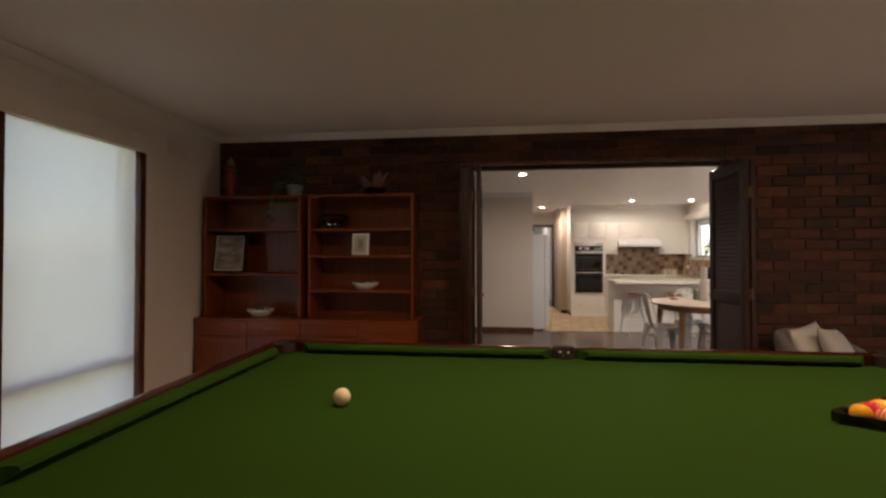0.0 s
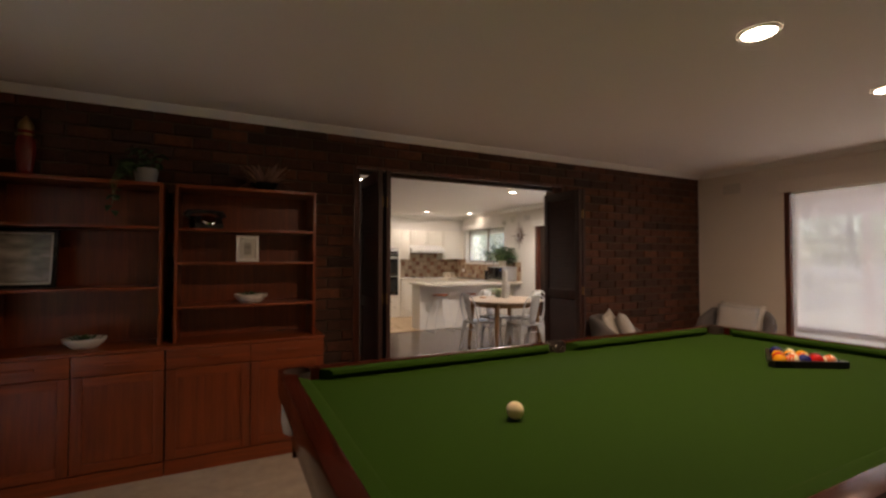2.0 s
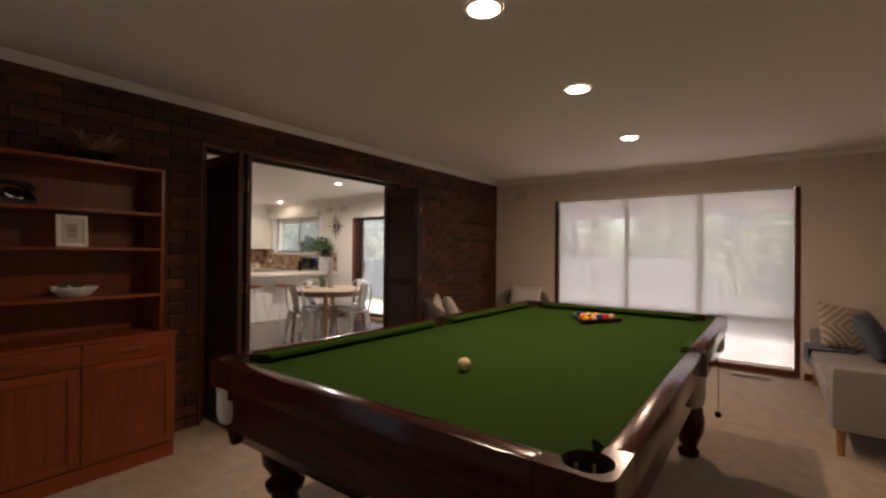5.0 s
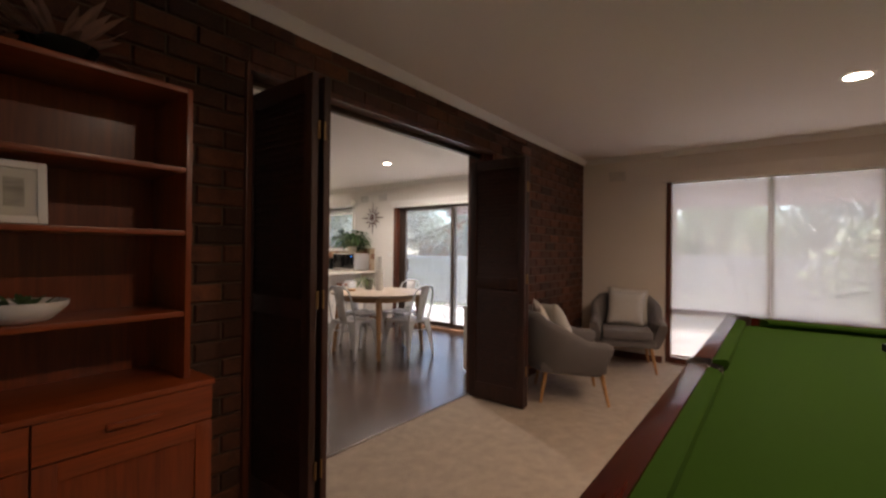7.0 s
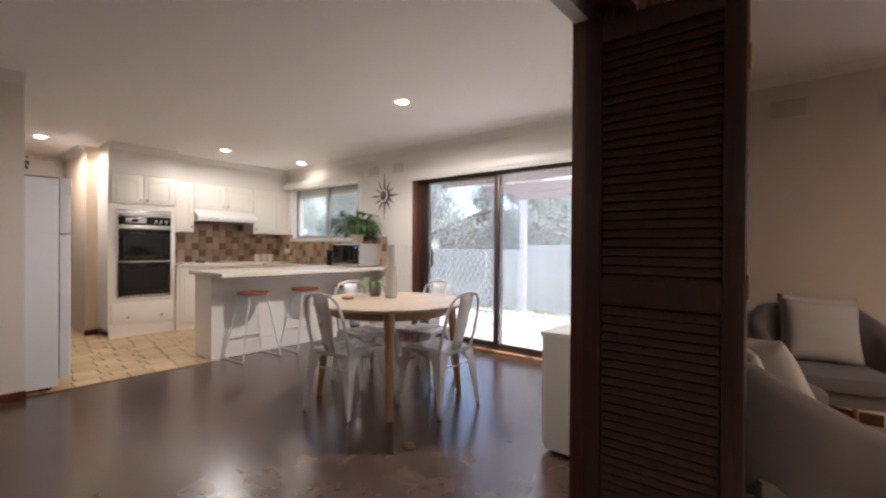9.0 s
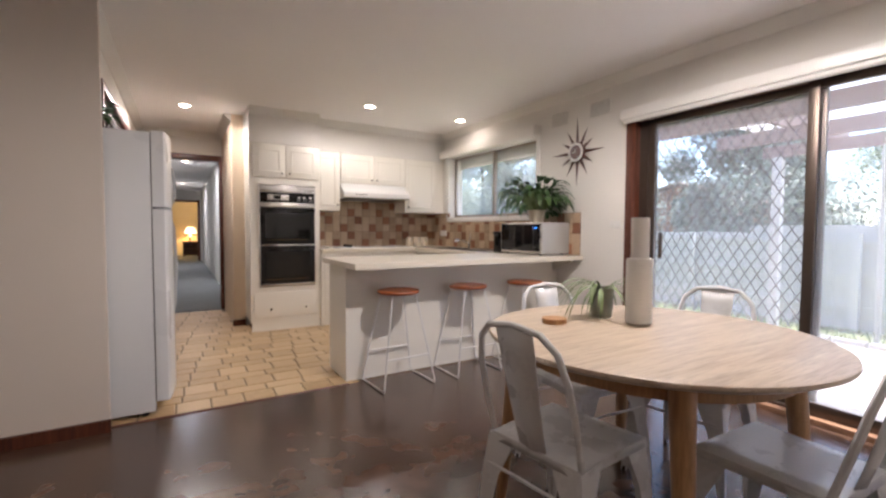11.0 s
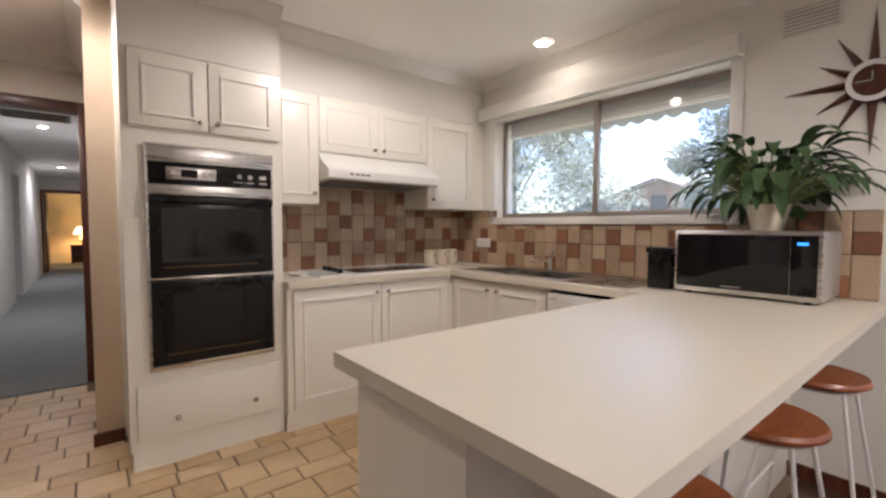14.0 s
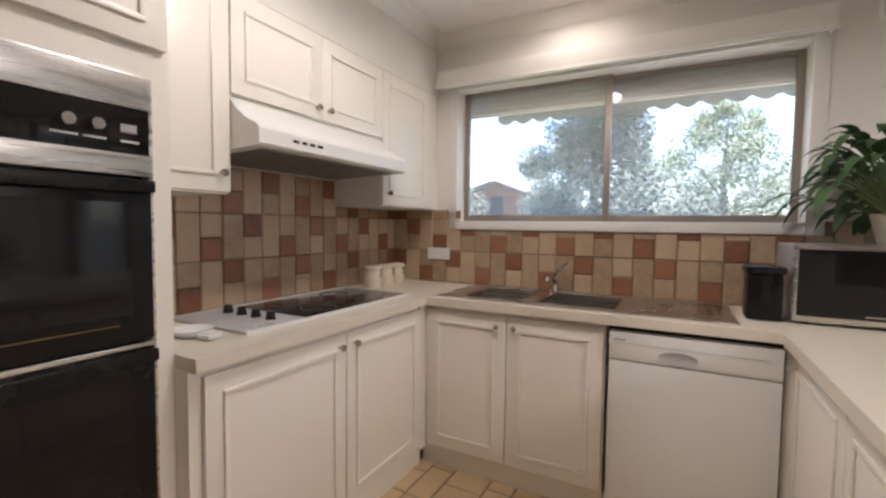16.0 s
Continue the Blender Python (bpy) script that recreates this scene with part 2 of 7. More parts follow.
VINYL = vinyl_mat()
built("floor_vinyl", B(WEST - 0.2, 4.03, -0.2, EAST + 0.2, 7.90, 0.0), VINYL, "dark mottled stone-look vinyl floor with soft sheen", "floor")
floor_tiles = built("floor_tiles", B(0.30, 7.90, -0.2, EAST + 0.2, 11.70, -0.006), GROUT, "cream and tan ceramic floor tiles in brown grout", "floor")
built("floor_hall", B(-1.5, 11.70, -0.2, 3.2, 26.4, 0.004), HALLCARPET, "grey carpet along the hallway", "carpet")
built("ceiling_games_room", B(WEST - 0.2, SOUTH - 0.2, TOP, EAST + 0.24, 3.95, TOP + 0.2), CEIL_WARM_CAST, "white plaster ceiling of the games room", "ceiling")
built("ceiling_kitchen", B(WEST - 0.2, 3.95, TOP, EAST + 0.24, 12.0, TOP + 0.2), CEIL, "white plaster ceiling over kitchen and dining", "ceiling")
built("ceiling_hall", B(-1.5, 12.0, TOP, 3.2, 26.4, TOP + 0.2), CEIL, "white plaster ceiling of the hallway", "ceiling")

WIN_E, SLIDE, WIN_K, WIN_W = (0.13, 2.83, 0.07, 2.11), (4.76, 7.14, 0.02, 2.03), (8.25, 10.0, 1.285, 2.105), (2.0, 2.92, 0.07, 2.13)
built("wall_east_games", wall_mesh("y", EAST, 0.22, SOUTH - 0.2, 3.95, TOP, [WIN_E]), PLASTER, "cream painted plaster wall with a large window", "wall")
built("wall_east_kitchen", wall_mesh("y", EAST, 0.22, 3.95, NORTH + 0.2, TOP, [SLIDE, WIN_K]), KWALL, "white painted wall with sliding door and window", "wall")
built("wall_west", wall_mesh("y", WEST, -0.2, SOUTH - 0.2, 7.9, TOP, [WIN_W]), PLASTER, "cream painted plaster wall with a tall window", "wall")
built("wall_south", wall_mesh("x", SOUTH, -0.2, WEST, EAST, TOP, []), PLASTER, "cream painted plaster wall behind the sofa", "wall")
wall_brick = built("wall_brick", wall_mesh("x", BRICK + 0.012, BACK - BRICK - 0.024, WEST, EAST, TOP, [(DOOR[0] - 0.02, DOOR[1] + 0.02, 0, DOOR[3] + 0.02)]), MORTAR, "dark red-brown face brick wall with recessed joints", "brick wall")
built("wall_dining_south", wall_mesh("x", BACK - 0.012, 0.02, WEST, EAST, TOP, [(DOOR[0] - 0.02, DOOR[1] + 0.02, 0, DOOR[3] + 0.02)]), KWALL, "white plaster side of the brick wall", "wall")
built("wall_pantry_end", B(WEST, 7.84, 0, 0.693, 7.90, TOP), PLASTER, "cream painted wall beside the fridge", "wall")
built("wall_pantry", wall_mesh("y", 0.60, -0.10, 7.90, 11.72, TOP, [(8.62, 10.84, 0.0, 2.08)]), KWALL, "cream painted wall above the louvred pantry doors", "wall")
built("wall_pantry_back", B(-0.25, 7.90, 0, -0.15, 11.72, TOP), KWALL, "plain wall behind the pantry", "wall")
built("wall_north", B(1.70, NORTH, 0, EAST, NORTH + 0.2, TOP), KWALL, "white painted wall behind the cooktop", "wall")
built("wall_stub", B(1.575, 10.42, 0, 1.70, 11.72, TOP), mat("warm_cream_paint", (0.80, 0.66, 0.50, 1), 0.7, vary=0.03), "cream wall end beside the oven tower", "wall")
HALL = (0.73, 1.545, 0.0, 2.08)
built("wall_hall_door", wall_mesh("x", 11.72, 0.12, -0.25, 1.9, TOP, [HALL]), KWALL, "cream wall over the hallway door", "wall")
hall_l = bmesh.new()
for a, b in ((11.84, 12.0), (14.05, 17.0), (17.9, 22.3)):
    box(hall_l, 0.42, a, 0, 0.52 if a < 12 else 0.66, b, TOP)
box(hall_l, 0.30, 17.0, 2.06, 0.66, 17.9, TOP)
built("wall_hall_left", hall_l, KWALL, "pale hallway wall with openings", "wall")
built("wall_hall_left_back", B(-0.62, 11.84, 0, -0.5, 22.3, TOP), KWALL, "pale wall of a side passage", "wall")
built("wall_hall_right", B(1.72, 11.84, 0, 1.85, 22.3, TOP), KWALL, "pale hallway wall", "wall")
FAR = (0.70, 1.60, 0.0, 2.05)
built("wall_hall_end", wall_mesh("x", 22.3, 0.12, -0.6, 1.85, TOP, [FAR]), KWALL, "pale wall at the end of the hallway", "wall")
far = bmesh.new()
box(far, -0.9, 26.0, 0, 3.0, 26.1, TOP)
box(far, -1.0, 22.4, 0, -0.9, 26.1, TOP)
box(far, 3.0, 22.4, 0, 3.1, 26.1, TOP)
box(far, 1.85, 22.3, 0, 3.0, 22.42, TOP)
built("wall_far_room", far, mat("warm_yellow_wall", (0.74, 0.62, 0.40, 1), 0.7, vary=0.04), "warm cream walls of the lit far room", "wall")


def cove(bm, a, b, inward, z=TOP, s=0.075):
    """A scotia cornice along a wall's top from a to b; inward points into the room."""
    a, b, n = Vector((*a, 0)), Vector((*b, 0)), Vector((*inward, 0))
    prof = [(0, 0), (0, -s)] + [(s * (1 - math.cos(k * math.pi / 10)) + 0.004, -s * math.cos(k * math.pi / 10 * 0.98)) for k in range(1, 5)] + [(s, -0.006), (s, 0)]
    r0 = [bm.verts.new(a + n * u + Vector((0, 0, z + v - 0.001))) for u, v in prof]
    r1 = [bm.verts.new(b + n * u + Vector((0, 0, z + v - 0.001))) for u, v in prof]
    k = len(prof)
    for i in range(k):
        bm.faces.new((r0[i], r0[(i + 1) % k], r1[(i + 1) % k], r1[i]))
    bm.faces.new(r0[::-1])
    bm.faces.new(r1)


cn = bmesh.new()
cove(cn, (WEST, BRICK), (EAST, BRICK), (0, -1), s=0.055)
cove(cn, (EAST, SOUTH), (EAST, BRICK - 0.055), (-1, 0), s=0.055)
cove(cn, (WEST, SOUTH), (WEST, BRICK - 0.055), (1, 0), s=0.055)
cove(cn, (WEST, SOUTH), (EAST, SOUTH), (0, 1), s=0.055)
built("cornice_games_room", cn, WHITE, "white cove cornice round the games room", "cornice", 40)
cn = bmesh.new()
cove(cn, (EAST, BACK + 0.01), (EAST, NORTH), (-1, 0))
cove(cn, (2.45, NORTH), (EAST, NORTH), (0, -1))
cove(cn, (WEST, 7.84), (0.693, 7.84), (0, -1))
cove(cn, (0.60, 7.90), (0.60, 11.72), (1, 0))
cove(cn, (0.60, 11.72), (1.575, 11.72), (0, -1))
cove(cn, (1.575, 10.42), (1.575, 11.72), (-1, 0))
cove(cn, (WEST, BACK + 0.008), (EAST, BACK + 0.008), (0, 1))
built("cornice_kitchen", cn, WHITE, "white cove cornice round the kitchen", "cornice", 40)
sk = bmesh.new()
for a in ((EAST - 0.016, SOUTH, EAST, WIN_E[0] - 0.07), (EAST - 0.016, WIN_E[1] + 0.07, EAST, BRICK)):
    box(sk, a[0], a[1], 0, a[2], a[3], 0.075)
box(sk, WEST, SOUTH, 0, WEST + 0.016, WIN_W[0] - 0.07, 0.075)
box(sk, WEST, WIN_W[1] + 0.07, 0, WEST + 0.016, 3.40, 0.075)
box(sk, WEST + 0.016, SOUTH, 0, EAST - 0.016, SOUTH + 0.016, 0.075)
built("baseboard_games_room", sk, JOINERY, "red-brown timber skirting on the games room walls", "skirting")
sk = bmesh.new()
box(sk, EAST - 0.016, BACK + 0.01, 0, EAST, SLIDE[0] - 0.06, 0.07)
box(sk, EAST - 0.016, SLIDE[1] + 0.06, 0, EAST, 8.0, 0.07)
box(sk, WEST, 7.824, 0, 0.70, 7.84, 0.07)
box(sk, 1.56, 10.404, 0, 1.70, 10.42, 0.07)
built("baseboard_kitchen", sk, JOINERY, "red-brown timber skirting on the dining walls", "skirting")
built("trim_floor_strip", prism(bmesh.new(), [(7.885, 0.0), (7.89, 0.006), (7.905, 0.006), (7.91, 0.0)], "x", 0.60, 2.09), JOINERY, "dark strip where tiles meet vinyl", "floor strip")
built("trim_carpet_strip", prism(bmesh.new(), [(4.015, 0.0), (4.02, 0.005), (4.04, 0.005), (4.045, 0.0)], "x", DOOR[0], DOOR[1]), ALU, "thin strip where carpet meets vinyl", "floor strip")

# frame round the wide opening
fr = thing("opening_frame", "dark stained timber frame round the wide opening", "door frame")
fr["kind"] = "structure"
part("jamb", B(DOOR[0] - 0.02, BRICK - 0.012, 0, DOOR[0], BACK + 0.02, DOOR[3] + 0.02, bevel=0.003), JOINERY, fr)
part("jamb", B(DOOR[1], BRICK - 0.012, 0, DOOR[1] + 0.02, BACK + 0.02, DOOR[3] + 0.02, bevel=0.003), JOINERY, fr)
part("head", B(DOOR[0], 3.955, DOOR[3], DOOR[1], BACK + 0.02, DOOR[3] + 0.02), KWALL, fr, "white painted soffit")
part("head_lining", B(DOOR[0], BRICK + 0.02, DOOR[3], DOOR[1], 3.955, DOOR[3] + 0.02), JOINERY, fr)
part("lintel_edge", B(DOOR[0], BRICK - 0.012, DOOR[3] - 0.012, DOOR[1], BRICK + 0.02, DOOR[3] + 0.02, bevel=0.003), JOINERY, fr)
part("track", B(DOOR[0], 3.955, DOOR[3] - 0.035, DOOR[1], 3.995, DOOR[3], bevel=0.002), ALU, fr, "dark metal bifold track")
part("architrave", B(DOOR[0] - 0.07, BACK + 0.012, 0, DOOR[0] - 0.004, BACK + 0.03, DOOR[3] + 0.07), JOINERY, fr)
part("architrave", B(DOOR[1] + 0.004, BACK + 0.012, 0, DOOR[1] + 0.07, BACK + 0.03, DOOR[3] + 0.07), JOINERY, fr)

for x in (DOOR[0], DOOR[1] - 0.05):
    part("jamb_stop", B(x, 3.90, 0, x + 0.05, 3.93, DOOR[3]), JOINERY, fr)

# unseen slab added over the house; its eaves keep sun off the windows
built("roof_slab", B(WEST - 0.95, SOUTH - 0.9, TOP + 0.2, EAST + 0.5, 26.6, TOP + 0.34), ALU, "unseen dark slab with eaves added to block the sun", "roof")

# outside
GROUND = mat("garden_soil_and_grass", (0.17, 0.19, 0.07, 1), 0.95, vary=0.4, scale=1.5, fine=60, bump=0.5)
PAVE = mat("pale_concrete_paving", (0.46, 0.43, 0.395, 1), 0.85, vary=0.12, scale=2, fine=80, bump=0.15)
GZ = -0.30
built("ground", B(-60, -60, -0.6, 90, 90, GZ), GROUND, "garden ground with grass and soil", "ground")

# ---- lamps ----
RINGM = mat("white_trim_ring", (0.8, 0.78, 0.74, 1), 0.4, vary=0.02)
BULB = glow("warm_lamp_glass", (1.0, 0.86, 0.66, 1), 14.0)


def downlight(x, y, power, r=0.055, group="ceiling downlights", tint=(1.0, 0.71, 0.47), blend=1.0):
    """A round recessed lamp with its light."""
    d = thing("downlight", "round recessed warm white downlight in the ceiling", "downlight", Matrix.Translation((x, y, TOP)), group)
    part("trim_ring", lathe(bmesh.new(), [(r, -0.001), (r, -0.008), (r + 0.012, -0.010), (r + 0.022, -0.001)]), RINGM, d, "white trim ring")
    part("lens", lathe(bmesh.new(), [(0.0, -0.005), (r * 0.6, -0.005), (r, -0.003), (r, -0.001)]), BULB, d, "glowing frosted lens")
    lamp = new("downlight_lamp", bpy.data.lights.new("downlight_lamp", "SPOT"))
    lamp.data.energy, lamp.data.spot_size, lamp.data.spot_blend, lamp.data.shadow_soft_size = power, radians(176), blend, 0.03
    lamp.data.color = tint
    lamp.matrix_world = Matrix.Translation((x, y, TOP - 0.03))


for x, y in ((-0.17, 1.42), (1.03, 1.41), (2.52, 1.44)):
    downlight(x, y, GAME_W, 0.07, "games room downlights")
# the last one, at (0.4, 6.04), is an unseen lamp added to fill the dining side
for x, y, f in ((2.88, 6.04, 1.3), (2.81, 9.28, 0.34), (3.95, 9.28, 0.02), (1.12, 10.28, 0.48), (0.4, 6.04, 0.12)):
    downlight(x, y, KITCHEN_W * f, 0.05, "kitchen downlights", (1.0, 0.90, 0.77), 0.5)
for y in (14.8, 19.75):
    downlight(1.17, y, 12.0, 0.05, "hallway downlights", (0.95, 0.97, 1.0))

# ---- windows and glass doors ----
FRAMEGREY = mat("pale_grey_aluminium", (0.55, 0.54, 0.52, 1), 0.45, 0.0, vary=0.04)
VENTSHADE = mat("grey_vent_slot_shade", (0.42, 0.40, 0.37, 1), 0.9, vary=0.05)


def roller_blind(y0, y1, x, z0, z1, facing):
    b = thing("roller_blind", "drawn white sunscreen roller blind over a tall window", "roller blind", None, "roller blinds")
    part("fabric", B(x, y0 + 0.0008, z0 + 0.02, x + 0.0015, y1 - 0.0008, z1), BLIND if x > 0 else BLIND_WEST, b, "translucent white weave")
    part("bottom_bar", B(x - 0.008, y0 + 0.006, z0, x + 0.010, y1 - 0.006, z0 + 0.022, bevel=0.004), WHITE, b)
    part("roller_tube", rod(bmesh.new(), (x + 0.02 * facing, y0, z1 + 0.012), (x + 0.02 * facing, y1, z1 + 0.012), 0.018), WHITE, b)
    return b


def timber_window(name, label, side, hole, bars, transom):
    """A tall fixed window in a wall along y; side is +1 where outdoors lies at greater x."""
    y0, y1, z0, z1 = hole
    w = thing(name, label, "window")
    w["kind"] = "structure"
    face = EAST if side > 0 else WEST
    a, b = sorted((face - side * 0.012, face + side * 0.11))
    part("window_frame", B(a, y0 - 0.035, z0 - 0.05, b, y0 + 0.015, z1 + 0.05, bevel=0.004), JOINERY, w, "red-brown timber jamb")
    part("window_frame", B(a, y1 - 0.015, z0 - 0.05, b, y1 + 0.035, z1 + 0.05, bevel=0.004), JOINERY, w, "red-brown timber jamb")
    part("window_head", B(a, y0 + 0.015, z1 - 0.01, b, y1 - 0.015, z1 + 0.05, bevel=0.004), JOINERY, w)
    part("window_sill", B(a - (0.02 if side > 0 else 0), y0 + 0.015, z0 - 0.05, b + (0.02 if side < 0 else 0), y1 - 0.015, z0 + 0.012, bevel=0.004), JOINERY, w)
    g0, g1 = sorted((face + side * 0.085, face + side * 0.125))
    edges = [y0 + 0.015] + list(bars) + [y1 - 0.015]
    for q in bars:
        part("mullion", B(g0, q - 0.03, z0 + 0.012, g1, q + 0.03, z1 - 0.01), WHITE, w)
    for p, q in zip(edges, edges[1:]):
        u, v = p + (0.03 if p in bars else 0), q - (0.03 if q in bars else 0)
        part("transom", B(g0, u, transom - 0.03, g1, v, transom + 0.03), JOINERY, w)
        for s0, s1 in ((z0 + 0.012, transom - 0.03), (transom + 0.03, z1 - 0.01)):
            pane = part("pane", B((g0 + g1) / 2 - 0.003, u, s0, (g0 + g1) / 2 + 0.003, v, s1), GLASS, w)
            pane.visible_shadow = False


timber_window("window_1", "red-brown timber framed window wall with three tall panes", 1, WIN_E, (1.046, 1.897), 0.60)
timber_window("window_2", "red-brown timber framed tall window behind a drawn blind", -1, WIN_W, (), 0.60)
for p, q in ((0.15, 1.046), (1.046, 1.897), (1.897, 2.81)):
    roller_blind(p, q, EAST + 0.025, WIN_E[2] + 0.02, WIN_E[3] - 0.04, 1)
roller_blind(2.02, 2.90, WEST - 0.027, WIN_W[2] + 0.02, WIN_W[3] - 0.04, -1)
for nm, a, b, p, q in (("pelmet", EAST - 0.03, EAST, WIN_E[0] - 0.06, WIN_E[1] + 0.08), ("pelmet", WEST, WEST + 0.03, WIN_W[0] - 0.03, WIN_W[1] + 0.03)):
    solid(nm, B(a, p, 2.085, b, q, 2.215, bevel=0.004), PLASTER, "cream painted timber pelmet above the window blind", "pelmet")

k = thing("window_3", "bronze aluminium sliding kitchen window with white timber surround", "window")
k["kind"] = "structure"
y0, y1, z0, z1 = WIN_K
for p, q in ((y0 - 0.045, y0 + 0.012), (y1 - 0.012, y1 + 0.045)):
    part("window_frame", B(EAST - 0.014, p, z0 - 0.045, EAST + 0.16, q, z1 + 0.04, bevel=0.003), WHITE, k, "white painted timber surround")
part("window_sill", B(EAST - 0.03, y0 + 0.012, z0 - 0.045, EAST + 0.16, y1 - 0.012, z0 + 0.008, bevel=0.004), WHITE, k, "white painted sill")
part("window_head", B(EAST - 0.014, y0 + 0.012, z1 - 0.008, EAST + 0.16, y1 - 0.012, z1 + 0.04, bevel=0.003), WHITE, k)
mid = 9.12
for p, q, x in ((y0 + 0.012, mid + 0.02, 0.122), (mid - 0.02, y1 - 0.012, 0.094)):
    s = part("sash", B(EAST + x, p, z0 + 0.008, EAST + x + 0.025, p + 0.032, z1, bevel=0.002), ALU2, k, "bronze aluminium sash")
    part("stile", B(EAST + x, q - 0.032, z0 + 0.008, EAST + x + 0.025, q, z1, bevel=0.002), ALU2, s)
    part("rail", B(EAST + x, p + 0.032, z0 + 0.008, EAST + x + 0.025, q - 0.032, z0 + 0.045, bevel=0.002), ALU2, s)
    part("rail", B(EAST + x, p + 0.032, z1 - 0.03, EAST + x + 0.025, q - 0.032, z1, bevel=0.002), ALU2, s)
    pane = part("pane", B(EAST + x + 0.010, p + 0.032, z0 + 0.045, EAST + x + 0.014, q - 0.032, z1 - 0.03), GLASS, s)
    pane.visible_shadow = False
pel = thing("pelmet", "white painted box pelmet above the kitchen window", "pelmet")
part("fascia", B(EAST - 0.10, 8.205, 2.112, EAST - 0.085, 10.095, 2.20, bevel=0.003), KWALL, pel)
part("lip", B(EAST - 0.106, 8.20, 2.092, EAST - 0.085, 10.10, 2.112, bevel=0.005), WHITE, pel, "white moulded lip")
part("top_board", B(EAST - 0.085, 8.205, 2.186, EAST, 10.095, 2.20, bevel=0.003), KWALL, pel)
for y in (8.205, 10.083):
    part("end_board", B(EAST - 0.085, y, 2.105, EAST, y + 0.012, 2.186), KWALL, pel)
rb = thing("roller_shutter", "raised pale aluminium roller shutter outside the window head", "roller shutter")
for i in range(4):
    part("slat", B(EAST + 0.175, 8.268, 1.985 + i * 0.03, EAST + 0.186, 9.982, 2.013 + i * 0.03, bevel=0.003), FRAMEGREY, rb)
part("bottom_rail", B(EAST + 0.17, 8.268, 1.962, EAST + 0.192, 9.982, 1.983, bevel=0.004), WHITE, rb)

SILLW = wood("worn_sill_timber", srgb(104, 74, 54), srgb(158, 120, 90), 0.5, (14, 0.8, 14), 0.0)
d = thing("door_1", "bronze aluminium sliding glass door in a red-brown timber frame", "sliding door")
d["kind"] = "structure"
y0, y1, z0, z1 = SLIDE
for p, q in ((y0 - 0.05, y0 + 0.03), (y1 - 0.03, y1 + 0.05)):
    part("door_frame", B(EAST - 0.014, p, 0.0, EAST + 0.16, q, z1 + 0.05, bevel=0.004), JOINERY, d, "red-brown timber jamb")
part("door_head", B(EAST - 0.014, y0 + 0.03, z1 - 0.01, EAST + 0.16, y1 - 0.03, z1 + 0.05, bevel=0.004), JOINERY, d)
part("sill", B(EAST - 0.03, y0 + 0.03, 0.0, EAST + 0.16, y1 - 0.03, 0.035, bevel=0.004), SILLW, d, "worn timber sill")
part("track", B(EAST + 0.03, y0 + 0.03, 0.035, EAST + 0.11, y1 - 0.03, 0.05), ALU, d)


def slide_panel(a, b, x):
    s = part("sash", B(x, a, 0.05, x + 0.03, a + 0.055, z1 - 0.01, bevel=0.003), ALU, d, "dark bronze aluminium sash")
    part("stile", B(x, b - 0.055, 0.05, x + 0.03, b, z1 - 0.01, bevel=0.003), ALU, s)
    part("rail", B(x, a + 0.055, 0.05, x + 0.03, b - 0.055, 0.11, bevel=0.003), ALU, s)
    part("rail", B(x, a + 0.055, z1 - 0.06, x + 0.03, b - 0.055, z1 - 0.01, bevel=0.003), ALU, s)
    pane = part("pane", B(x + 0.013, a + 0.055, 0.11, x + 0.018, b - 0.055, z1 - 0.06), GLASS_DIM, s)
    pane.visible_shadow = False
    return s


slide_panel(y0 + 0.03, 5.98, EAST + 0.03)
leaf = slide_panel(5.90, y1 - 0.10, EAST + 0.07)
part("pull_handle", B(EAST + 0.045, 6.90, 0.92, EAST + 0.07, 6.925, 1.12, bevel=0.004), ALU, leaf, "black pull handle")
part("lock_stile", B(EAST + 0.06, y1 - 0.10, 0.05, EAST + 0.10, y1 - 0.03, z1 - 0.01), ALU, d)
scr = thing("security_screen", "dark diamond mesh security screen over a sliding door", "security screen")
sb = bmesh.new()
sy0, sy1, sz0, sz1 = 5.97, 7.00, 0.10, 1.96
step = 0.075
n = int((sy1 - sy0 + (sz1 - sz0) * 0.62) / step)
for i in range(1, n + 1):
    for flip in (0, 1):
        off = i * step
        pts = []
        for z in (sz0, sz1):
            y = sy0 + off - (z - sz0) * 0.62
            pts.append([y, z])
        (ya, za), (yb, zb) = pts
        if ya > sy1:
            za, ya = sz0 + (ya - sy1) / 0.62, sy1
        if yb < sy0:
            zb, yb = sz0 + off / 0.62, sy0
        if za >= zb:
            continue
        if flip:
            ya, yb = sy0 + sy1 - ya, sy0 + sy1 - yb
        rod(sb, (EAST + 0.125 + flip * 0.004, ya, za), (EAST + 0.125 + flip * 0.004, yb, zb), 0.0038, seg=4)
part("mesh_grille", sb, ALU, scr, smooth=0)
part("screen_frame", B(EAST + 0.112, sy0 - 0.035, 0.05, EAST + 0.14, sy0, z1 - 0.02), ALU, scr)
part("screen_frame", B(EAST + 0.112, sy1, 0.05, EAST + 0.14, sy1 + 0.035, z1 - 0.02), ALU, scr)
part("screen_rail", B(EAST + 0.112, sy0, 0.05, EAST + 0.14, sy1, sz0), ALU, scr)
part("screen_rail", B(EAST + 0.112, sy0, sz1, EAST + 0.14, sy1, z1 - 0.02), ALU, scr)
pel = thing("pelmet", "slim white blind head box above the glass door", "pelmet")
part("head_box", B(EAST - 0.085, 4.70, 2.035, EAST, 7.20, 2.115, bevel=0.006), WHITE, pel)
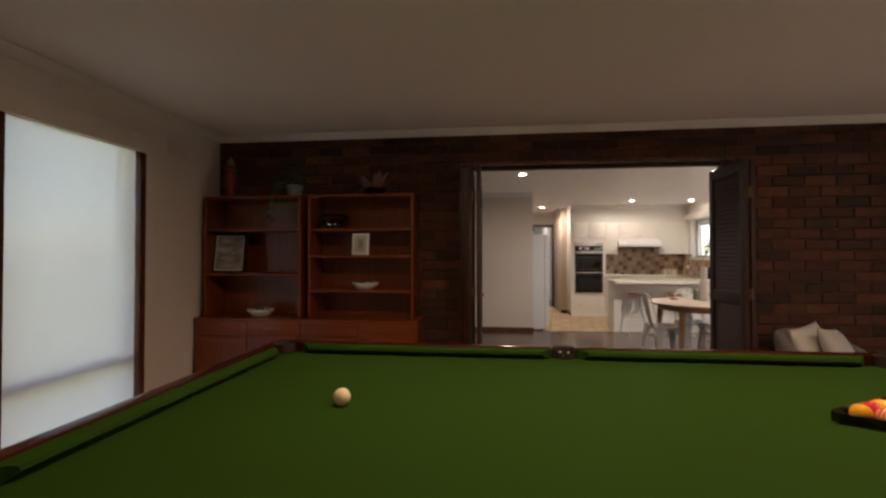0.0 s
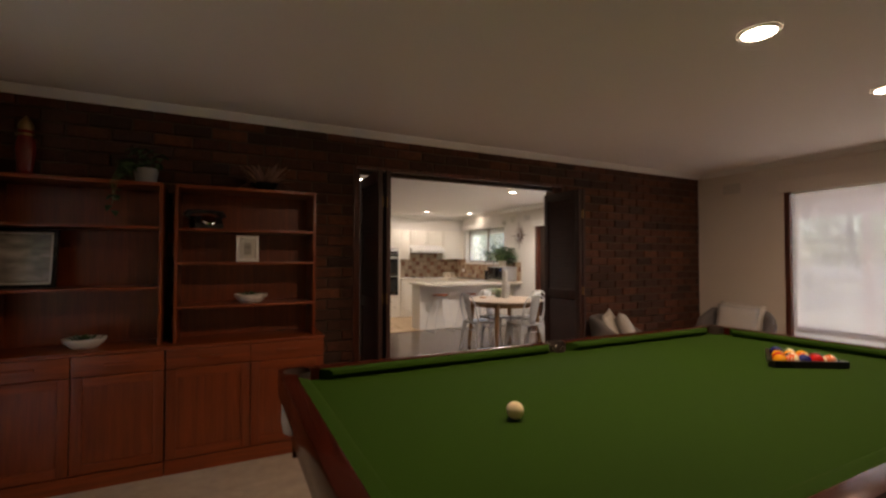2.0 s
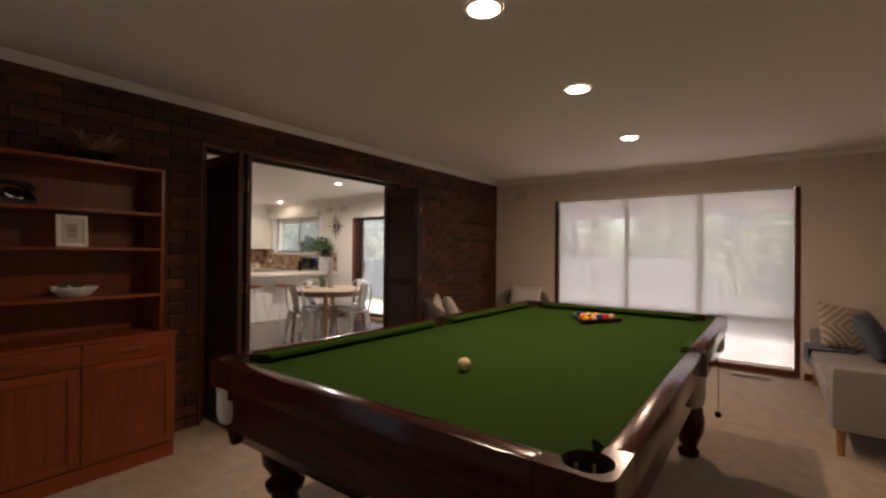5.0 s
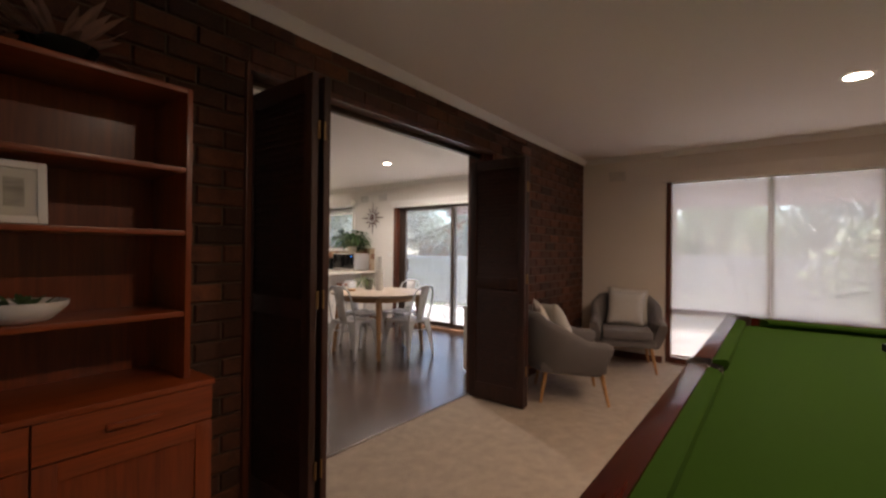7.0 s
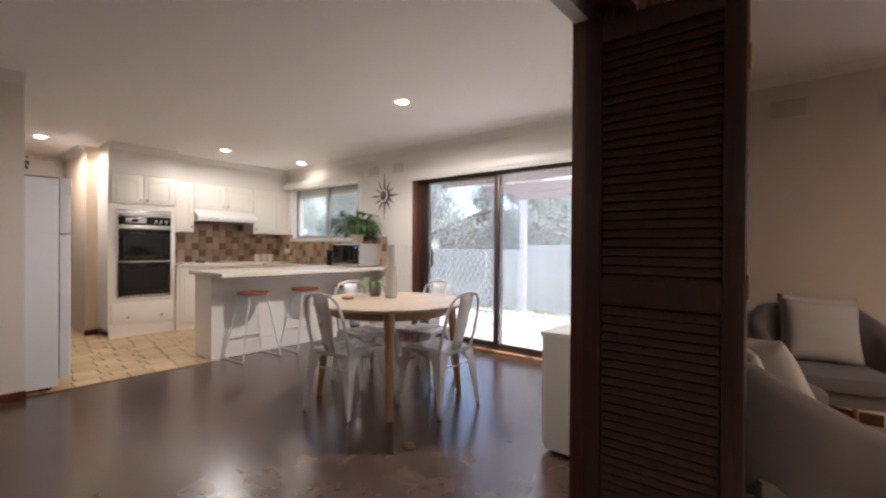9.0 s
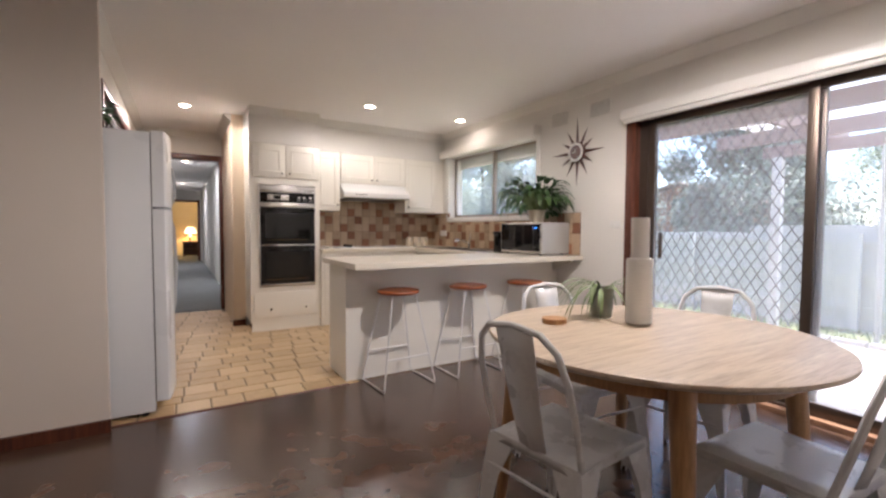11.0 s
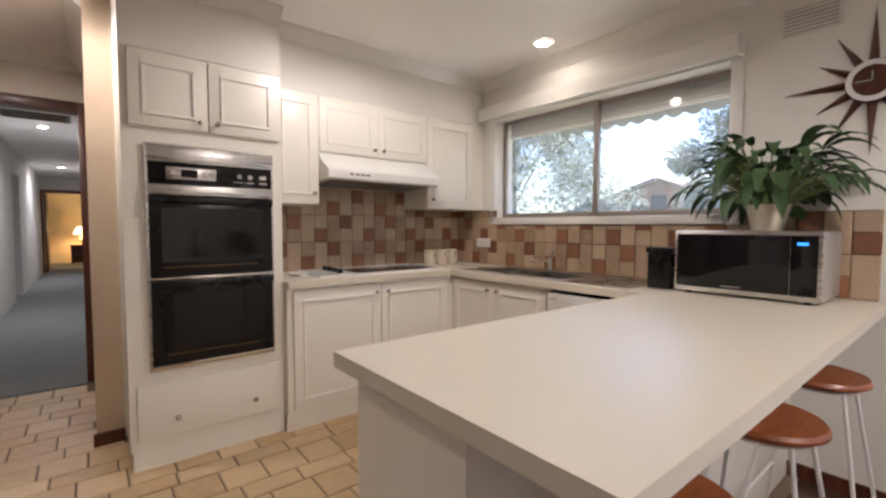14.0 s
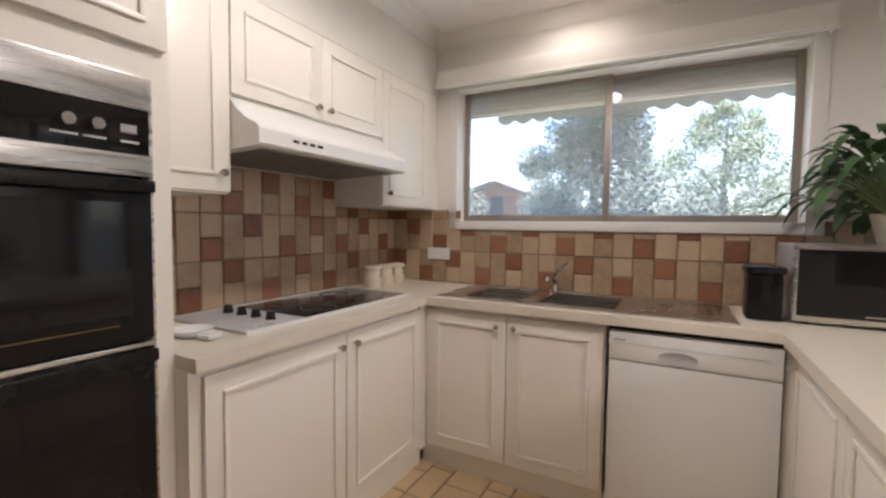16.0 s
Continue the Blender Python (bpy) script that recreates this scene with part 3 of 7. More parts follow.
part("rolled_blind", rod(bmesh.new(), (EAST - 0.05, 4.72, 2.022), (EAST - 0.05, 7.18, 2.022), 0.02), WHITE, pel, "rolled white blind")

# ---- outside ----
built("pavement", B(EAST + 0.22, -3.0, GZ, 7.0, 9.5, -0.05), PAVE, "pale concrete patio paving", "patio")
FENCE = mat("pale_grey_fence_paint", (0.62, 0.62, 0.60, 1), 0.8, vary=0.12, scale=3, stretch=(1, 1, 0.3), each=0.12)
REDBEAM = mat("faded_mauve_beam_paint", (0.30, 0.215, 0.20, 1), 0.7, vary=0.12, scale=3)
fence = thing("fence", "pale grey painted timber paling fence along the garden", "fence")
FX = 9.4
pal = mesh("paling", box(bmesh.new(), -0.008, -0.068, GZ - 0.02, 0.008, 0.068, 1.22, bevel=0.003), FENCE)
for i in range(190):
    p = new("paling", pal)
    p.parent, p.location = fence, (FX + (i % 2) * 0.014, -7.0 + i * 0.125, random.uniform(-0.008, 0.008) - (0.11 if -7.0 + i * 0.125 > 8.6 else 0.0))
for z in (0.0, 0.48, 0.96):
    part("rail", B(FX - 0.045, -7.0, z, FX - 0.01, 16.8, z + 0.05), FENCE, fence)
for i in range(11):
    part("post", B(FX - 0.13, -7.0 + i * 2.35, GZ - 0.02, FX - 0.05, -6.9 + i * 2.35, 1.10), FENCE, fence)

perg = thing("pergola", "faded mauve timber pergola with pale roof sheets", "pergola")
for y in (-2.6, -0.6, 1.4, 3.4, 5.2, 6.9):
    part("rafter", B(EAST + 0.23, y, 2.20, 8.0, y + 0.05, 2.36), REDBEAM, perg)
for x in (5.3, 6.4, 7.5):
    part("beam", B(x, -3.0, 2.06, x + 0.07, 7.6, 2.20), REDBEAM, perg)
for y in (7.38, 3.3, -1.0):
    part("post", B(7.48, y, GZ, 7.58, y + 0.1, 2.06), REDBEAM if y < 7 else FENCE, perg)
part("post", rod(bmesh.new(), (7.53, 6.45, GZ), (7.53, 6.45, 2.06), 0.028), FENCE, perg, "thin steel post")


def sheet_mat():
    q = Nodes("milky_roof_sheet")
    tl, df, mx = q.n("BsdfTranslucent", Color=(0.86, 0.80, 0.76, 1)), q.n("BsdfTransparent", Color=(0.95, 0.93, 0.91, 1)), q.n("MixShader", Fac=0.18)
    q.l(df.outputs[0], mx.inputs[1])
    q.l(tl.outputs[0], mx.inputs[2])
    q.l(mx.outputs[0], q.out.inputs["Surface"])
    return q.m


SHEET = sheet_mat()
for i in range(4):
    x = EAST + 0.23 + i * 0.94
    part("roof_sheet", B(x, -3.0, 2.365, x + 0.92, 7.6, 2.37), SHEET, perg, "milky translucent roof sheet")

aw = thing("awning", "grey canvas window awning with scalloped edge", "awning")
CANVAS = mat("grey_green_canvas", (0.30, 0.30, 0.27, 1), 0.9, vary=0.1)
ab = bmesh.new()
box(ab, -0.46, 8.05, -0.006, 0.46, 10.15, 0.006)
part("canopy", ab, CANVAS, aw).matrix_local = pose(EAST + 0.66, 0, 2.40, 0, 22, 0)
vb = bmesh.new()
n = 90
top = [(8.05 + 2.1 * i / n, 2.235) for i in range(n + 1)]
low = [(8.05 + 2.1 * i / n, 2.155 - 0.04 * abs(math.sin(i / n * math.pi * 14))) for i in range(n, -1, -1)]
for i in range(n):
    (ya, _), (yb, _) = top[i], top[i + 1]
    za, zb = low[n - i][1], low[n - i - 1][1]
    f = [vb.verts.new((EAST + 1.09 + dx, y, z)) for dx in (0, 0.004) for y, z in ((ya, za), (yb, zb), (yb, 2.235), (ya, 2.235))]
    vb.faces.new(f[:4])
    vb.faces.new(f[4:][::-1])
part("valance", vb, CANVAS, aw, "scalloped valance")
RBRICK = mat("orange_house_brick", (0.36, 0.17, 0.10, 1), 0.9, vary=0.25, scale=4, fine=30, bump=0.2)
ROOF = mat("brown_roof_tile", (0.20, 0.13, 0.10, 1), 0.85, vary=0.2, scale=4)
house = thing("neighbour_house", "orange brick neighbouring house with a low gable roof", "house")
part("wall", prism(bmesh.new(), [(13.4, GZ), (13.4, 2.15), (15.35, 2.95), (18.8, 1.88), (18.8, GZ)], "x", 18.6, 27.0), RBRICK, house, smooth=0)
for (ya, za), (yb, zb) in (((13.0, 1.99), (15.35, 2.95)), ((15.35, 2.95), (19.4, 1.69))):
    dy, dz = yb - ya, zb - za
    ln = math.hypot(dy, dz)
    ny, nz = -dz / ln * 0.16, dy / ln * 0.16
    part("roof", prism(bmesh.new(), [(ya, za + 0.01), (yb, zb + 0.01), (yb + ny, zb + nz), (ya + ny, za + nz)], "x", 18.3, 27.3), ROOF, house, "brown tiled roof slope", smooth=0)
win = part("window", B(18.57, 15.0, 1.3, 18.6, 15.6, 2.45), ALU, house)
part("pane", B(18.56, 15.04, 1.34, 18.57, 15.56, 2.41), GLASS, win)

BARK = mat("grey_brown_bark", (0.12, 0.09, 0.07, 1), 0.9, vary=0.25, fine=40, bump=0.5)


def leaf_mat(name, c):
    q = Nodes(name)
    geo = q.n("NewGeometry")
    col = q.ramp(geo.outputs["Random Per Island"], [(0, tone(c, 0.72)), (0.6, c), (1, tone(c, 1.35))])
    q.l(col, q.b.inputs["Base Color"])
    q.b.inputs["Roughness"].default_value = 0.55
    return q.m


LEAF = leaf_mat("blue_green_leaves", (0.135, 0.175, 0.125, 1))
LEAF2 = leaf_mat("light_green_leaves", (0.17, 0.23, 0.09, 1))


def tree(x, y, h, r, shape, material, label, leaves=4200, size=0.20, seed=1, base=0.15):
    """A tapered trunk with limbs and a ragged crown of small leaves gathered in clumps."""
    rng = random.Random(seed)
    t = thing("tree", label, "tree", Matrix.Translation((x, y, GZ)))
    tr = bmesh.new()
    tube(tr, [(0, 0, 0), (0.04, 0.02, h * 0.3), (-0.03, 0.05, h * 0.6), (0.0, 0.0, h * 0.92)], [0.15, 0.12, 0.08, 0.02], 9)
    clumps = []
    for i in range(46):
        z = base * h + (1 - base) * h * (i + rng.random()) / 46
        f = (z / h - base) / (1 - base)
        wide = r * ((1 - f) ** 0.75 + 0.08 if shape == "cone" else max(0.12, math.sin(math.pi * min(1, f * 0.92 + 0.08)) ** 0.7))
        a = i * 2.4 + rng.random()
        d = wide * rng.uniform(0.45, 0.95)
        c = Vector((d * math.cos(a), d * math.sin(a), z))
        clumps.append((c, wide * rng.uniform(0.22, 0.42) + 0.12))
        if i % 3 == 0:
            tube(tr, [(0, 0, max(0.2, z - d * 0.7)), tuple(c * 0.5 + Vector((0, 0, z * 0.45))), tuple(c)], [0.045, 0.03, 0.008], 6)
    part("trunk", tr, BARK, t)
    cr = bmesh.new()
    for i in range(leaves):
        c, cw = clumps[rng.randrange(len(clumps))]
        v = Vector((rng.gauss(0, 1), rng.gauss(0, 1), rng.gauss(0, 0.8)))
        p = c + v.normalized() * cw * rng.random() ** 0.4
        u = Vector((rng.uniform(-1, 1), rng.uniform(-1, 1), rng.uniform(-1, 0.6))).normalized() * size * rng.uniform(0.6, 1.4)
        w = u.orthogonal().normalized() * size * 0.32
        cr.faces.new([cr.verts.new(q) for q in (p, p + u * 0.5 + w, p + u, p + u * 0.5 - w)])
    part("crown", cr, material, t, smooth=0)
    return t


tree(15.8, 20.2, 11.0, 4.0, "cone", LEAF, "dense blue-green conifer behind the fence", seed=3, leaves=80000, size=0.13)
tree(16.5, 26.0, 8.0, 3.2, "cone", LEAF, "tall blue-green conifer farther along the fence", seed=6, leaves=24000, size=0.14)
tree(14.1, 10.75, 8.6, 2.15, "cone", LEAF, "broad blue-green conifer behind the fence", seed=5, leaves=80000, size=0.10, base=0.08)
tree(18.0, 7.5, 5.4, 2.1, "round", LEAF2, "pale leafy garden tree behind the fence", seed=8, leaves=26000, size=0.09)
tree(17.0, 3.4, 3.6, 2.2, "round", LEAF2, "wide light green tree behind the fence", seed=9, leaves=22000, size=0.10)
tree(14.0, 0.0, 4.4, 2.0, "round", LEAF, "leafy green tree behind the fence", seed=10, leaves=14000, size=0.12)
tree(8.6, 0.2, 2.3, 0.9, "round", LEAF2, "leafy shrub beside the patio", seed=12, leaves=2500, size=0.16, base=0.05)
gr = bmesh.new()
rng = random.Random(4)
for i in range(5000):
    x, y = rng.uniform(7.15, 9.3), rng.uniform(-3, 14)
    hgt, a = rng.uniform(0.04, 0.12), rng.uniform(0, 6.28)
    dx, dy = 0.012 * math.cos(a), 0.012 * math.sin(a)
    gr.faces.new([gr.verts.new(q) for q in ((x - dx, y - dy, GZ), (x + dx, y + dy, GZ), (x + rng.uniform(-.04, .04), y + rng.uniform(-.04, .04), GZ + hgt))])
tagged(new("grass", mesh("grass", gr, LEAF2)), "short green grass at the foot of the fence", "grass", "", "stuff")
edge = thing("garden_edging", "row of small pale stone edging blocks along the patio", "garden edging")
for i in range(34):
    part("block", B(7.0, -2.0 + i * 0.3, GZ, 7.11, -1.72 + i * 0.3, 0.0, bevel=0.012), PAVE, edge)
WICKER = mat("grey_woven_outdoor", (0.30, 0.29, 0.28, 1), 0.8, vary=0.2, fine=200, bump=0.3)
od = thing("outdoor_chair", "boxy grey woven outdoor lounge chair on the patio", "outdoor chair")
part("seat", B(5.72, 4.62, -0.05, 6.38, 5.52, 0.13, bevel=0.02), WICKER, od)
part("seat_cushion", B(5.74, 5.02, 0.13, 6.36, 5.50, 0.19, bevel=0.02), FENCE, od, "pale grey seat cushion")
part("backrest", B(5.72, 4.42, 0.13, 6.38, 4.98, 0.45, bevel=0.02), WICKER, od)
part("armrest", B(6.38, 4.42, -0.05, 6.50, 5.52, 0.34, bevel=0.02), WICKER, od)
pot = thing("garden_pot", "stone garden pot with a pale spiky plant", "plant pot", Matrix.Translation((7.9, 6.2, GZ)))
part("pot", lathe(bmesh.new(), [(0.0, 0), (0.14, 0), (0.22, 0.18), (0.20, 0.30), (0.17, 0.30), (0.16, 0.25), (0, 0.25)]), PAVE, pot)
pb = bmesh.new()
for i in range(26):
    a, ln = i * 2.4, rng.uniform(0.2, 0.36)
    u = Vector((math.cos(a), math.sin(a), rng.uniform(0.5, 1.6))).normalized() * ln
    w = Vector((-math.sin(a), math.cos(a), 0)) * 0.02
    p = Vector((0, 0, 0.26))
    pb.faces.new([pb.verts.new(q) for q in (p - w * 0.5, p + u * 0.5 - w, p + u, p + u * 0.5 + w)])
part("leaves", pb, LEAF2, pot, smooth=0)

# ---- bifold louvre doors ----


def bifold_panel(thing_, x, y0, y1, hinge):
    """One folded louvred leaf, standing across the opening."""
    t = 0.034
    lf = part("leaf", B(x, y0, 0.012, x + t, y0 + 0.062, 2.045, bevel=0.003), DARKDOOR, thing_, "dark stained louvred leaf")
    part("stile", B(x, y1 - 0.062, 0.012, x + t, y1, 2.045, bevel=0.003), DARKDOOR, lf)
    for z, h in ((0.012, 0.14), (0.96, 0.09), (1.965, 0.08)):
        part("rail", B(x, y0 + 0.062, z, x + t, y1 - 0.062, z + h, bevel=0.003), DARKDOOR, lf)
    sl = mesh("slat", box(bmesh.new(), -0.024, y0 + 0.064, -0.0035, 0.024, y1 - 0.064, 0.0035, bevel=0.0015, m=pose(0, 0, 0, 0, -68, 0)), DARKDOOR)
    for za, zb in ((0.152, 0.96), (1.05, 1.965)):
        nn = int((zb - za) / 0.0335)
        for i in range(nn):
            s = new("slat", sl)
            s.parent, s.location = lf, (x + t / 2, 0, za + (i + 0.5) * (zb - za) / nn)
    for z in (0.3, 1.05, 1.8):
        part("hinge", rod(bmesh.new(), (x + hinge, y0 - 0.004, z - 0.04), (x + hinge, y0 - 0.004, z + 0.04), 0.006, seg=8), mat_brass, lf, "tarnished brass hinge")


mat_brass = mat("tarnished_brass", (0.28, 0.18, 0.08, 1), 0.45, 0.9, vary=0.2)
bl = thing("bifold_door", "dark stained louvred bifold door folded open against the jamb", "bifold door", None, "bifold doors")
bifold_panel(bl, -0.195, 3.46, 3.985, 0.034)
bifold_panel(bl, -0.130, 3.46, 3.985, 0.0)
part("knob", ball(bmesh.new(), (-0.087, 3.52, 1.02), 0.016), mat_brass, bl)
brr = thing("bifold_door", "dark stained louvred bifold door folded open against the jamb", "bifold door", None, "bifold doors")
bifold_panel(brr, 1.838, 3.46, 3.985, 0.034)
bifold_panel(brr, 1.885, 3.46, 3.985, 0.0)

# ---- kitchen ----
CAB = mat("cream_cabinet_paint", (0.84, 0.80, 0.72, 1), 0.32, vary=0.012, scale=0.9, fine=60, bump=0, rvary=0.03)
LAMI = mat("cream_laminate", (0.74, 0.68, 0.57, 1), 0.32, vary=0.012, scale=0.8, fine=300, bump=0, rvary=0.03)
STEEL = mat("brushed_steel", (0.62, 0.60, 0.57, 1), 0.28, 1.0, vary=0.08, stretch=(1, 1, 30), fine=60, bump=0.01)
CHROME = mat("chrome", (0.75, 0.74, 0.72, 1), 0.12, 1.0, vary=0.03, bump=0)
BLACKGLASS = mat("black_glass", (0.010, 0.009, 0.009, 1), 0.06, vary=0.1, bump=0, rvary=0.02, spec=0.35)
BLACK = mat("black_enamel", (0.011, 0.0105, 0.010, 1), 0.28, vary=0.1, bump=0.0, spec=0.25)
PLASTIC = mat("white_plastic", (0.78, 0.77, 0.74, 1), 0.35, vary=0.01, scale=1, bump=0, rvary=0.03)
KNOB = mat("ceramic_and_nickel_knob", (0.50, 0.46, 0.42, 1), 0.25, 0.8, vary=0.1, bump=0)


def cab_door(parent, u0, u1, z0, z1, at, knobs=(), face="y", moulding=True, name="door"):
    """A cabinet door in the plane y=at or x=at whose front looks to -y, +y or -x; it stands 18 mm proud."""
    s = {"y": -1, "+y": 1, "x": -1}[face]
    ax = "x" if face == "x" else "y"

    def bx(a, b, c, d, p, q, bev):
        lo, hi = sorted((at + s * p, at + s * q))
        return B(a, lo, c, b, hi, d, bevel=bev) if ax == "y" else B(lo, a, c, hi, b, d, bevel=bev)
    d = part(name, bx(u0 + 0.0015, u1 - 0.0015, z0 + 0.0015, z1 - 0.0015, 0.0, 0.018, 0.002), CAB, parent)
    if moulding:
        i, w = 0.055, 0.016
        a, b, c, e = u0 + i, u1 - i, z0 + i, z1 - i
        for args in ((a, b, c, c + w), (a, b, e - w, e), (a, a + w, c + w, e - w), (b - w, b, c + w, e - w)):
            part("moulding", bx(*args, 0.018, 0.026, 0.0045), CAB, d)
    for u, z in knobs:
        kb = bmesh.new()
        p = at + s * 0.018
        way = Vector((0, s, 0)) if ax == "y" else Vector((s, 0, 0))
        o = Vector((u, p, z)) if ax == "y" else Vector((p, u, z))
        rod(kb, o, o + way * 0.014, 0.005, seg=8)
        ball(kb, o + way * 0.022, 0.0135, 12)
        part("knob", kb, KNOB, d, "round ceramic and nickel knob")
    return d


TX0, TX1, TY = 1.70, 2.45, 9.962
tw = thing("oven_tower", "tall cream painted oven cabinet with panelled doors", "kitchen cabinet")
part("side_panel", B(TX0, TY, 0.10, 1.790, NORTH, 2.07), CAB, tw)
part("side_panel", B(2.395, TY, 0.10, TX1, NORTH, 2.07), CAB, tw)
part("upper_body", B(1.790, TY, 1.625, 2.395, NORTH, 2.07), CAB, tw)
part("lower_body", B(1.790, TY, 0.10, 2.395, NORTH, 0.492), CAB, tw)
part("back_panel", B(1.790, NORTH - 0.03, 0.492, 2.395, NORTH, 1.625), CAB, tw)
part("kickboard", B(TX0 + 0.01, TY + 0.0, 0, TX1, TY + 0.03, 0.10), CAB, tw)
cab_door(tw, TX0 + 0.03, 2.07, 1.70, 2.06, TY, ((2.035, 1.745),))
cab_door(tw, 2.075, TX1 - 0.01, 1.70, 2.06, TY, ((2.11, 1.745),))
cab_door(tw, TX0 + 0.03, TX1 - 0.03, 0.155, 0.43, TY, ((1.90, 0.245), (2.277, 0.245)), moulding=False, name="drawer_front")

ov = thing("double_oven", "black glass double wall oven with brushed steel trim", "oven")
OX0, OX1, OF = 1.800, 2.385, TY - 0.028
part("casing", B(OX0 + 0.01, TY - 0.004, 0.505, OX1 - 0.01, NORTH - 0.06, 1.61), BLACK, ov)
part("steel_frame", B(OX0 - 0.010, OF + 0.010, 0.500, OX0, TY, 1.618), STEEL, ov)
part("steel_frame", B(OX1, OF + 0.010, 0.500, OX1 + 0.010, TY, 1.618), STEEL, ov)
part("vent_panel", B(OX0, OF, 1.535, OX1, TY - 0.004, 1.618, bevel=0.004), STEEL, ov, "brushed steel vent strip")
cp = part("control_panel", B(OX0, OF + 0.004, 1.425, OX1, TY - 0.004, 1.535, bevel=0.002), BLACKGLASS, ov)
part("clock_plate", B(OX0 + 0.075, OF - 0.001, 1.452, OX0 + 0.30, OF + 0.004, 1.512, bevel=0.002), STEEL, cp)
part("clock_face", B(OX0 + 0.14, OF - 0.003, 1.462, OX0 + 0.215, OF - 0.001, 1.502), BLACKGLASS, cp)
for x in (0.105, 0.25, 0.285, 0.41, 0.465):
    part("dial", rod(bmesh.new(), (OX0 + x, OF + 0.004, 1.482), (OX0 + x, OF - 0.022, 1.482), 0.0155, 0.013, seg=16), CHROME, cp)
for x, w in ((0.385, 0.05), (0.445, 0.045), (0.52, 0.04)):
    part("print_line", B(OX0 + x, OF + 0.0026, 1.452, OX0 + x + w, OF + 0.004, 1.456), PLASTIC, cp)
part("print_line", B(OX0 + 0.52, OF + 0.0026, 1.475, OX0 + 0.555, OF + 0.004, 1.495), STEEL, cp)
part("trim_strip", B(OX0, OF - 0.012, 1.372, OX1, TY - 0.004, 1.424, bevel=0.006), STEEL, ov, "brushed steel door rail")
for nm, za, zb in (("upper_door", 0.965, 1.368), ("lower_door", 0.525, 0.945)):
    dr = part(nm, B(OX0, OF, za, OX1, TY - 0.004, zb, bevel=0.004), BLACK, ov, "black glass oven door")
    part("door_window", B(OX0 + 0.05, OF - 0.002, za + 0.07, OX1 - 0.05, OF, zb - 0.06), BLACKGLASS, dr)
    part("handle_rail", B(OX0, OF - 0.022, zb - 0.035, OX1, OF, zb - 0.003, bevel=0.006), BLACK, dr, "black handle rail")
    part("print_line", B(OX0 + 0.06, OF - 0.0035, za + 0.045, OX1 - 0.08, OF - 0.0015, za + 0.048), mat_brass, dr)
part("chrome_strip", B(OX0, OF - 0.006, 0.948, OX1, TY - 0.004, 0.962, bevel=0.002), CHROME, ov)
part("chrome_strip", B(OX0, OF - 0.004, 0.502, OX1, TY - 0.004, 0.522, bevel=0.002), CHROME, ov)
bulk = bmesh.new()
box(bulk, TX0, TY, 2.073, TX1, NORTH, TOP)
box(bulk, TX1, 10.14, 2.073, EAST, NORTH, TOP)
built("wall_bulkhead", bulk, KWALL, "white plaster bulkhead above the wall cupboards", "bulkhead")
cn = bmesh.new()
cove(cn, (TX0, TY), (TX1, TY), (0, -1))
cove(cn, (TX1, 10.14), (EAST, 10.14), (0, -1))
built("cornice_bulkhead", cn, WHITE, "white cove cornice along the bulkhead", "cornice", 40)

# base cupboards
bu = thing("cooktop_cabinet", "cream two-door base cupboard below the cooktop", "kitchen cabinet")
part("body", B(TX1, 9.905, 0.10, 3.66, NORTH, 0.858), CAB, bu)
part("kickboard", B(TX1, 9.925, 0, 3.70, 9.945, 0.10), CAB, bu)
part("corner_post", B(3.638, 9.892, 0.10, 3.6995, 9.93, 0.857), CAB, bu)
cab_door(bu, 2.485, 3.07, 0.13, 0.84, 9.905, ((3.03, 0.79),))
cab_door(bu, 3.075, 3.635, 0.13, 0.84, 9.905, ((3.115, 0.79),))
su = thing("sink_cabinet", "cream two-door base cupboard below the sink", "kitchen cabinet")
part("body", B(3.70, 9.01, 0.10, EAST, 9.905, 0.66), CAB, su)
part("front_rail", B(3.70, 9.01, 0.66, 3.72, 9.905, 0.858), CAB, su)
part("kickboard", B(3.735, 8.46, 0, 3.755, 9.925, 0.10), CAB, su)
cab_door(su, 9.45, 9.87, 0.13, 0.84, 3.70, ((9.495, 0.79),), "x")
cab_door(su, 9.015, 9.445, 0.13, 0.84, 3.70, ((9.41, 0.79),), "x")
dw = thing("dishwasher", "white dishwasher with recessed handle under the worktop", "dishwasher")
part("casing", B(3.72, 8.405, 0.05, EAST - 0.02, 9.0, 0.85), BLACK, dw)
dd = part("door", B(3.672, 8.408, 0.11, 3.72, 8.994, 0.715, bevel=0.004), PLASTIC, dw, "white door panel")
cpn = part("control_panel", B(3.668, 8.408, 0.72, 3.72, 8.994, 0.835, bevel=0.005), PLASTIC, dw)
part("handle_recess", lathe(bmesh.new(), [(0.0, 0.0), (0.05, 0.001), (0.06, 0.004), (0.062, 0.0)]), mat("grey_plastic_recess", (0.42, 0.41, 0.40, 1), 0.4, vary=0.03), cpn).matrix_local = Matrix.LocRotScale((3.6675, 8.74, 0.752), Euler((0, -math.pi / 2, 0)), (0.42, 1.1, 1.0))
part("brand_bar", B(3.6655, 8.93, 0.80, 3.668, 8.975, 0.806), mat("grey_print", (0.35, 0.35, 0.36, 1), 0.5), cpn)
part("panel_line", B(3.6665, 8.45, 0.788, 3.668, 8.975, 0.7905), mat("grey_seam", (0.5, 0.49, 0.47, 1), 0.5), cpn)
part("filler_panel", B(3.70, 8.367, 0.10, 3.722, 8.398, 0.856), CAB, su)
pu = thing("peninsula_cabinet", "cream painted breakfast bar cabinet with panelled doors", "kitchen cabinet")
